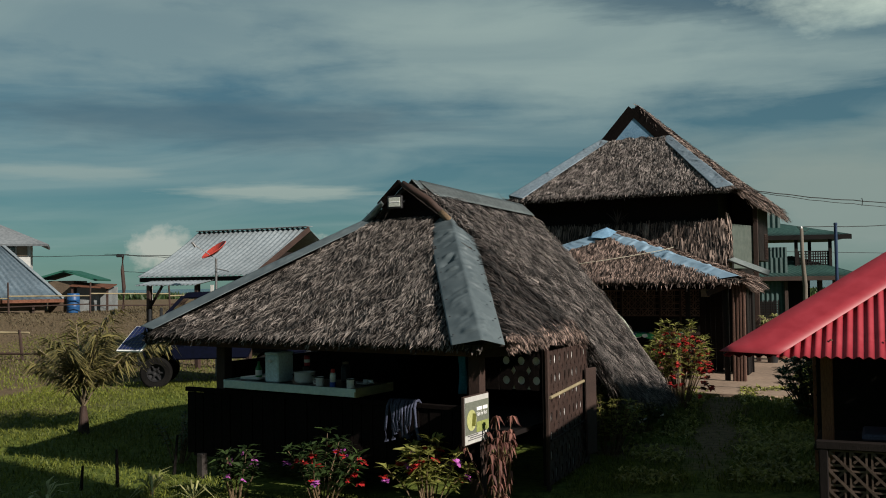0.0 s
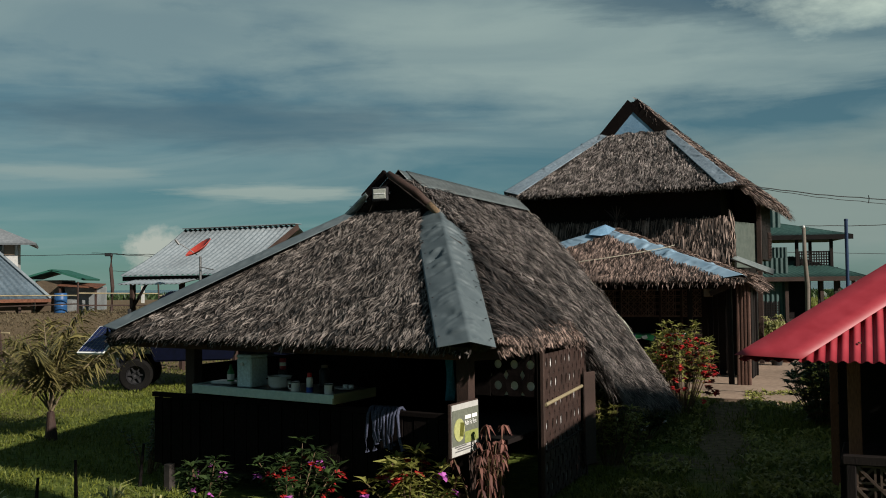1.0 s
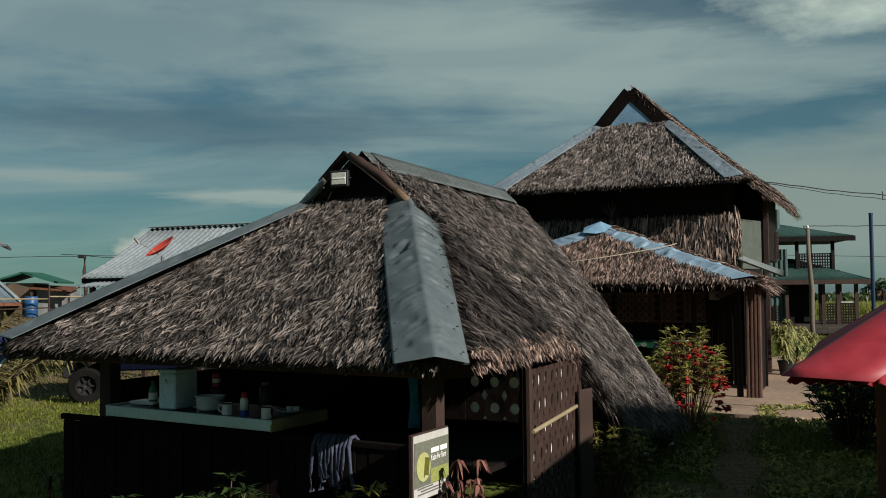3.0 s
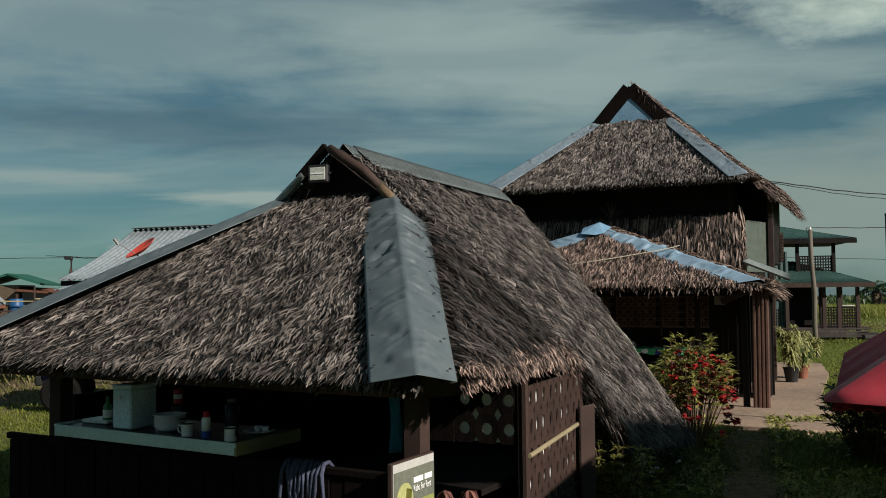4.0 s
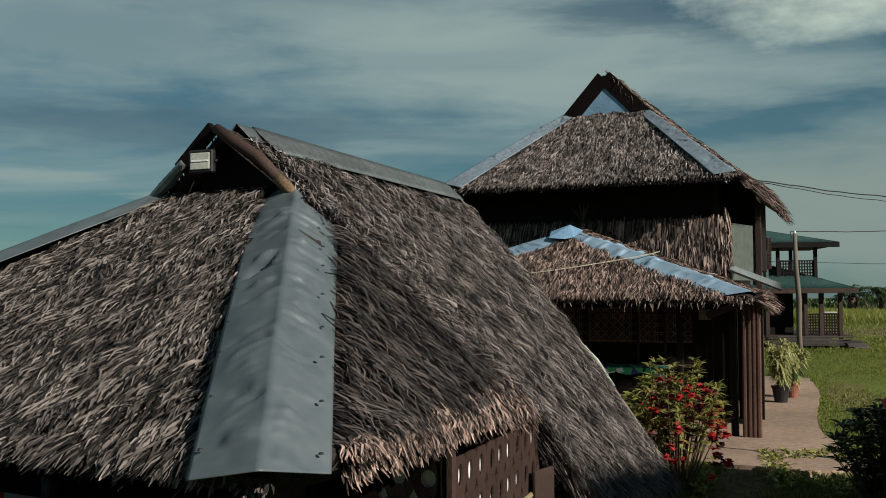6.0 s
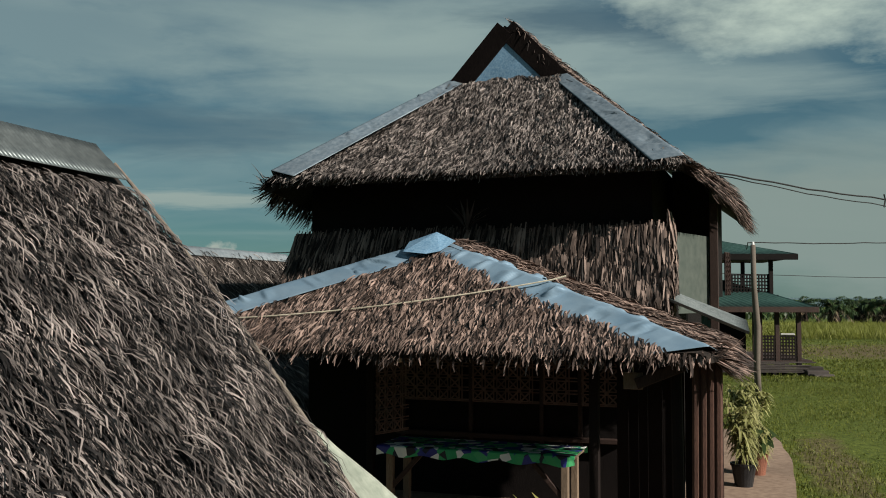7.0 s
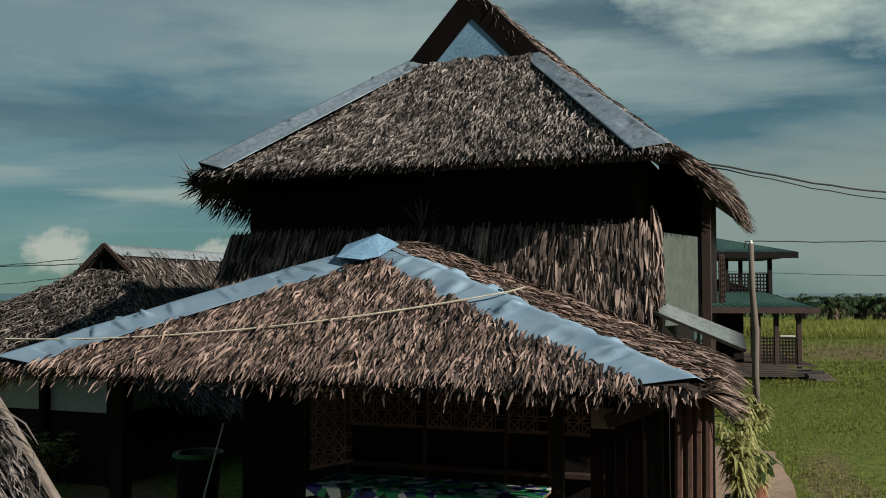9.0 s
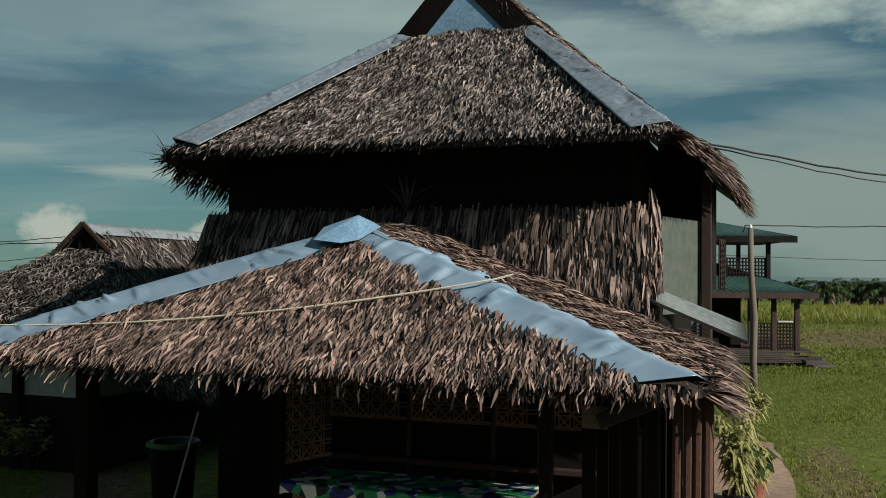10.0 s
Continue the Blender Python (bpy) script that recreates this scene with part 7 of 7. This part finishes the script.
# ---- green-roofed house ----
def green_house():
    m = pose(17.6, 42.8, 0, 0, 0, -8)
    h = thing("green_roofed_house", m, "open wooden house on stilts with green corrugated roofs", "house")
    eave = ruled([(-7.5, 2.6, 3.35), (-2.75, 2.6, 3.35)], [(-8.0, 0, 2.36), (0, 0, 2.36)])
    v, f = sheet(eave, 170, 4, 0.006, wave=0.025, waves=34)
    put("lower_roof", v, f, GREEN_SHEET, h, "green corrugated lower roof", smooth=True)
    side = ruled([(-2.75, 2.6, 3.35), (-2.75, 3.4, 3.35)], [(0, 0, 2.36), (0, 6.0, 2.36)])
    v, f = sheet(side, 60, 3, 0.006, wave=0.02, waves=16)
    put("lower_roof", v, f, GREEN_SHEET, h)
    part("fascia", beam((-8.0, -0.02, 2.28), (0.02, -0.02, 2.28), 0.05, 0.2), WOOD_BROWN, h)
    part("fascia", beam((0.02, 0, 2.28), (0.02, 6.0, 2.28), 0.05, 0.2), WOOD_BROWN, h)
    part("ceiling_board", box(7.6, 5.4, 0.04, (-4.0, 3.0, 2.22)), WOOD_DARK, h)
    up = ruled([(-6.5, 3.4, 5.15), (-4.2, 3.4, 5.15)], [(-7.2, 1.0, 4.27), (-0.40, 1.0, 4.27)])
    v, f = sheet(up, 150, 4, 0.006, wave=0.025, waves=28)
    put("upper_roof", v, f, GREEN_SHEET, h, "green corrugated upper roof", smooth=True)
    sd = ruled([(-4.2, 3.4, 5.15), (-4.2, 4.0, 5.15)], [(-0.40, 1.0, 4.27), (-0.40, 6.0, 4.27)])
    v, f = sheet(sd, 40, 3, 0.006)
    put("upper_roof", v, f, GREEN_SHEET, h)
    part("fascia", beam((-7.2, 0.98, 4.18), (-0.38, 0.98, 4.18), 0.05, 0.22), WOOD_DARK, h)
    part("upper_ceiling", box(6.5, 4.6, 0.04, (-3.75, 3.4, 4.12)), WOOD_DARK, h)
    # green sheet walls

    def upright(x0, x1, y, z0, z1, waves, name):
        bm = bmesh.new()
        n = waves * 6
        rows = [(bm.verts.new((x0 + (x1 - x0) * i / n, y + 0.025 * math.cos(2 * math.pi * waves * i / n), z0)), bm.verts.new((x0 + (x1 - x0) * i / n, y + 0.025 * math.cos(2 * math.pi * waves * i / n), z1))) for i in range(n + 1)]
        for a, b in zip(rows, rows[1:]):
            bm.faces.new((a[0], b[0], b[1], a[1]))
        ob = part(name, bm, GREEN_WALL, h, "dark green corrugated wall sheet")
        md = ob.modifiers.new("thickness", 'SOLIDIFY')
        md.thickness = 0.006
    upright(-9.6, -3.3, 0.5, 0.4, 3.25, 30, "wall_sheet")
    upright(-4.35, -3.2, 1.2, 2.9, 3.75, 7, "wall_sheet")
    upright(-6.6, -3.3, 2.2, 4.6, 5.6, 14, "wall_sheet")
    # upper gallery
    for x in (-4.4, -2.75, -1.25):
        part("gallery_post", box(0.14, 0.14, 1.6, (x, 1.4, 2.6)), WOOD_DARK, h)
    part("gallery_post", box(0.14, 0.14, 1.6, (-1.6, 4.4, 2.6)), WOOD_DARK, h)
    lat = bmesh.new()
    for i in range(15):
        box(0.05, 0.03, 0.70, (-2.75 + i * 0.107, 1.4, 2.86), 0, lat)
    for j in range(6):
        box(1.55, 0.03, 0.05, (-2.0, 1.405, 2.88 + j * 0.125), 0, lat)
    tagged(part("gallery_rail", lat, WOOD_DARK, h, "dark lattice railing"), kind="stuff")
    part("gallery_floor", box(3.4, 3.4, 0.08, (-2.7, 3.0, 2.72)), WOOD_DARK, h)
    # lower veranda
    part("deck", box(7.6, 5.4, 0.10, (-3.9, 3.1, 0.38)), WOOD_BROWN, h)
    for x in (-5.4, -3.4, -1.9, -1.3, -0.55):
        part("veranda_post", box(0.15, 0.15, 1.9, (x, 0.45, 0.4)), WOOD_BROWN, h)
        part("stilt", box(0.16, 0.16, 0.5, (x, 0.45, -0.1)), WOOD_DARK, h)
    part("veranda_post", box(0.15, 0.15, 1.9, (-0.55, 3.4, 0.4)), WOOD_BROWN, h)
    part("veranda_post", box(0.15, 0.15, 1.9, (-1.4, 3.4, 0.4)), WOOD_BROWN, h)
    lat = bmesh.new()
    for i in range(15):
        box(0.05, 0.03, 0.86, (-2.05 + i * 0.105, 0.40, 0.50), 0, lat)
    for j in range(8):
        box(1.55, 0.03, 0.05, (-1.31, 0.405, 0.50 + j * 0.115), 0, lat)
    tagged(part("veranda_rail", lat, WOOD_DARK, h, "dark brown lattice railing"), kind="stuff")
    lat = bmesh.new()
    for i in range(9):
        box(0.05, 0.03, 0.80, (-4.6 + i * 0.105, 0.40, 0.50), 0, lat)
    for j in range(7):
        box(0.9, 0.03, 0.05, (-4.2, 0.405, 0.50 + j * 0.115), 0, lat)
    tagged(part("veranda_rail", lat, WOOD_DARK, h), kind="stuff")
    part("front_wall", box(1.9, 0.06, 1.85, (-3.15, 1.3, 0.4)), WOOD_DARK, h, "dark boarded wall of the veranda")
    part("back_wall", box(4.2, 0.06, 1.85, (-5.6, 4.4, 0.4)), WOOD_DARK, h)
    part("inner_wall", box(0.06, 3.6, 1.85, (-3.5, 2.5, 0.4)), WOOD_DARK, h)
    rng = random.Random(6)
    for i in range(7):
        ln = rng.uniform(2.2, 3.2)
        pk = thing("plank", m @ pose(-1.9 + rng.uniform(-0.4, 0.4), -0.1 - 0.09 * i, 0.12 + 0.05 * (6 - i), 0, 0, rng.uniform(-6, 6)), "weathered plank in a stack by the veranda", "plank", "planks by the veranda")
        part("plank_body", box(ln, 0.16, 0.04, (0, 0, 0), 0.004), OLD_PLANK, pk)
        part("bearer", box(0.1, 0.14, 0.13 + 0.05 * (6 - i), (0.4, 0, -0.12 - 0.05 * (6 - i)), 0.004), WOOD_DARK, pk)
    for i in range(3):
        st = thing("stone_step", m @ pose(-0.35 + 0.1 * i, -0.2 - 0.3 * i, 0, 0, 0, 10 * i), "rough stone step at the veranda", "step", "veranda steps")
        part("stone", box(0.8, 0.34, 0.34 - 0.11 * i, (0, 0, -0.03), 0.03), OLD_PLANK, st)
    cl = thing("draped_cloth", m @ pose(-0.95, 0.42, 1.36), "pale cloth thrown over the railing", "cloth")
    part("cloth", box(0.5, 0.12, 0.07, (0, 0, 0.0), 0.03), WALL_WHITE, cl)


green_house()


# ---- poles and wires ----
def poles_and_wires():
    p = thing("wooden_pole", pose(11.58, 33.0, 0), "crooked bare wooden pole carrying a cable", "pole")
    part("pole_shaft", tube([(0.08, 0, -0.1), (0.04, 0, 1.0), (0.06, 0, 2.0), (-0.01, 0, 3.0), (-0.02, 0, 4.0)], [0.085, 0.078, 0.082, 0.068, 0.06], 12), plain("weathered_pole", (0.13, 0.11, 0.09), 0.85), p, smooth=True)
    part("insulator", lathe([(0, 0), (0.04, 0), (0.03, 0.06), (0, 0.08)], 10), ENAMEL, p).location = (-0.02, 0, 4.0)
    b = thing("blue_pole", pose(6.6, 16.05, 0), "thin blue painted metal pole behind the kiosk", "pole")
    part("pole_shaft", rod((0, 0, -0.05), (0, 0, 3.15), 0.028, 0.028, 10), plain("navy_paint", (0.015, 0.032, 0.075), 0.4), b)
    part("cap", lathe([(0, 0), (0.034, 0), (0.03, 0.03), (0, 0.035)], 10), plain("navy_cap", (0.015, 0.032, 0.075), 0.4), b).location = (0, 0, 3.15)
    runs = (("overhead_cable", [(6.9, 22.1, 4.32), (27, 34.4, 5.4)], 0.55, 0.012, "twisted black cable leading from the house eave"),
            ("overhead_cable", [(6.9, 22.15, 4.30), (27, 34.2, 5.15)], 0.62, 0.008, "thin black cable leading from the house eave"),
            ("overhead_cable", [(11.43, 33.0, 4.05), (34, 39, 5.6)], 0.35, 0.013, "black cable leading from the wooden pole"),
            ("overhead_cable", [(15.5, 44.0, 4.6), (11.43, 33.0, 4.05)], 0.15, 0.010, "black cable leading to the wooden pole"),
            ("overhead_cable", [(14.0, 60, 4.2), (70, 66, 4.2)], 0.5, 0.016, "far level power line"),
            ("overhead_cable", [(-44, 47, 4.9), (-17.6, 46.2, 3.93)], 0.3, 0.014, "power line over the dry field"),
            ("overhead_cable", [(-17.6, 46.2, 3.93), (-7.5, 45, 4.05)], 0.25, 0.014, "power line over the dry field"),
            ("overhead_cable", [(-17.6, 46.2, 3.1), (-6, 44, 3.6)], 0.3, 0.012, "thin line over the dry field"),
            ("overhead_cable", [(-16, 40, 3.75), (3.0, 32, 4.0)], 0.35, 0.012, "cable passing behind the far hut"))
    for name, (a, c), sag, r, label in runs:
        w = thing(name, pose(*a), label, "cable")
        part("cable_line", tube([q - Vector(a) + Vector((0, 0, (0.007 * math.sin(k * 2.3) + 0.008 * math.sin(k * 0.83)) * (0 < k < 60))) for k, q in enumerate(sagging(a, c, sag, 60))], r, 5), WIRE, w)
    for x, y in ((14.0, 60.0), (70.0, 66.0)):
        fp = thing("utility_pole", pose(x, y, 0), "far wooden power pole", "pole")
        part("pole_shaft", rod((0, 0, -0.1), (0, 0, 4.3), 0.12, 0.09, 8), WOOD_BROWN, fp)
        part("crossbar", beam((-0.5, 0, 4.2), (0.5, 0, 4.2), 0.08, 0.06), WOOD_BROWN, fp)
    knot = thing("cable_tie", pose(10.2, 24.12, 4.28), "loop of tape hanging from the cable", "cable tie")
    part("tape", tube([(0, 0, 0.0), (0.02, 0, -0.08), (0.0, 0, -0.2)], 0.012, 5), WIRE, knot)


poles_and_wires()


# ---- far vegetation ----
def far_plants():
    rng = random.Random(12)
    first = None
    for i in range(26):
        x = 40 + i * 2.3 + rng.uniform(-1.1, 1.1)
        y = 92 + rng.uniform(-5, 8)
        s = rng.uniform(0.85, 1.25)
        m = pose(x, y, 0, 0, 0, rng.uniform(0, 360))
        if first is None:
            first = palm("oil_palm", m, 20, 2.0, 1.75, 91, "young oil palm in the plantation beyond the grass", OIL_PALM, 22, 0.62, 0.09, 5, (0, 0, 0), (0.35, 1.35), "oil palms")
        else:
            copy_thing(first, m)
    g = np.random.default_rng(14)

    def clump(name, n, xs, ys, h, w, material, label, category):
        p = np.stack([g.uniform(*xs, n), g.uniform(*ys, n), np.zeros(n)], 1)
        d = np.stack([g.normal(0, 0.4, n), g.normal(0, 0.4, n), np.ones(n)], 1)
        ob = strands(name, [leaf_sets(p, d, h, w, g, 0.15)], material, None)
        tagged(ob, label, category, kind="stuff")
    clump("tall_grass", 90000, (22, 92), (69, 94), 0.75, 0.035, GRASS_DRY, "tall yellow-green grass beyond the lawn", "grass")
    clump("far_scrub", 9000, (-120, -20), (150, 190), 1.6, 0.35, LEAF_GREEN, "low green scrub along the far edge of the field", "scrub")
    clump("far_scrub", 9000, (-30, 160), (120, 170), 1.1, 0.4, LEAF_GREEN, "low green scrub beyond the plantation", "scrub")


far_plants()


# ---- grass ----
def inside(x, y, m, x0, x1, y0, y1):
    inv = np.array(m.inverted())
    lx = inv[0, 0] * x + inv[0, 1] * y + inv[0, 3]
    ly = inv[1, 0] * x + inv[1, 1] * y + inv[1, 3]
    return (lx > x0) & (lx < x1) & (ly > y0) & (ly < y1)


def lawn():
    g = np.random.default_rng(15)
    sets = []
    for n, xs, ys, h, w in ((60000, (-9.5, -2.2), (8.6, 21.5), 0.11, 0.012), (70000, (1.4, 7.5), (9.5, 17.6), 0.10, 0.011), (9000, (-3.5, 2.0), (7.4, 9.6), 0.07, 0.009),
                            (130000, (6.3, 21), (16.0, 42), 0.085, 0.012), (16000, (-3.5, 2.0), (21, 31), 0.08, 0.012), (16000, (-16, -6), (20, 34), 0.12, 0.018), (30000, (11, 40), (40, 50), 0.12, 0.03), (16000, (16, 48), (49, 68), 0.14, 0.04)):
        x, y = g.uniform(*xs, n), g.uniform(*ys, n)
        keep = ~inside(x, y, HUT, -1.7, 2.3, -2.2, 4.0) & ~inside(x, y, HOUSE, -3.0, 3.6, -5.0, 5.0) & ~inside(x, y, KIOSK, 0.6, 3.7, 0.3, 3.7)
        # bare trodden strips: the footpath beside the hut and the paved path
        keep &= ~((np.abs(x - (3.2 + (y - 11.0) * 0.28)) < 0.22 + 0.1 * np.sin(y * 3)) & (y > 9) & (y < 17) & (g.uniform(0, 1, n) < 0.8))
        keep &= ~((((x - 2.6) / 0.75) ** 2 + ((y - 11.9) / 0.55) ** 2 < 1) & (g.uniform(0, 1, n) < 0.8))
        edge = 6.75 + (y - 19.2) * 0.372
        keep &= ~((y > 15.7 + np.maximum(0, 5.3 - x) * 0.66) & (y < 27.6) & (x < np.where(y < 19.2, 6.1 + (y - 15.9) * 0.19, edge)) & (x > 2.0))
        dens = np.sin(x * 1.3 + np.sin(y * 0.9)) * np.sin(y * 1.1 + np.sin(x * 0.7))
        keep &= g.uniform(-1.1, 1, n) < dens + 0.75
        x, y = x[keep], y[keep]
        k = len(x)
        p = np.stack([x, y, np.array([ground_z(i, j) for i, j in zip(x, y)]) - 0.01], 1)
        d = np.stack([g.normal(0, 0.45, k), g.normal(0, 0.45, k), np.ones(k)], 1)
        sets.append(leaf_sets(p, d, h, w, g, 0.3))
    n = 70000
    x, y = g.uniform(-34, -5.5, n), g.uniform(22, 62, n)
    keep = g.uniform(-1.0, 1, n) < np.sin(x * 0.9 + np.sin(y * 0.5)) * np.sin(y * 0.7 + np.sin(x * 0.4)) + 0.3
    x, y = x[keep], y[keep]
    p = np.stack([x, y, np.array([rise(a, c) for a, c in zip(x, y)]) - 0.02], 1)
    d = np.stack([g.normal(0, 0.5, len(x)), g.normal(0, 0.5, len(x)), np.ones(len(x))], 1)
    tagged(strands("field_grass", [leaf_sets(p, d, 0.15, 0.03, g, 0.4)], FIELD_GRASS, None), "short dry brown grass of the field", "grass", kind="stuff")
    n = 8500
    x, y = g.uniform(2.0, 6.8, n), g.uniform(9.8, 17.2, n)
    keep = (np.sin(x * 2.3 + np.sin(y * 1.7)) * np.sin(y * 1.9 + np.sin(x * 2.1)) > g.uniform(-0.5, 0.9, n)) & ~inside(x, y, HUT, -1.7, 2.4, -2.2, 4.0) & (np.abs(x - (3.2 + (y - 11.0) * 0.28)) > 0.3)
    x, y = x[keep], y[keep]
    p = np.repeat(np.stack([x, y, np.array([ground_z(i, j) for i, j in zip(x, y)]) + 0.02], 1), 4, 0)
    tagged(strands("yard_weeds", [leaf_sets(p, around(g, len(p), 0.5, 2.2), 0.12, 0.035, g, 0.4)], LEAF_BRIGHT, None), "low leafy weeds along the footpath", "weeds", kind="stuff")
    ob = strands("lawn_grass", sets, GRASS, None)
    tagged(ob, "short uneven green grass of the yard", "grass", kind="stuff")


lawn()
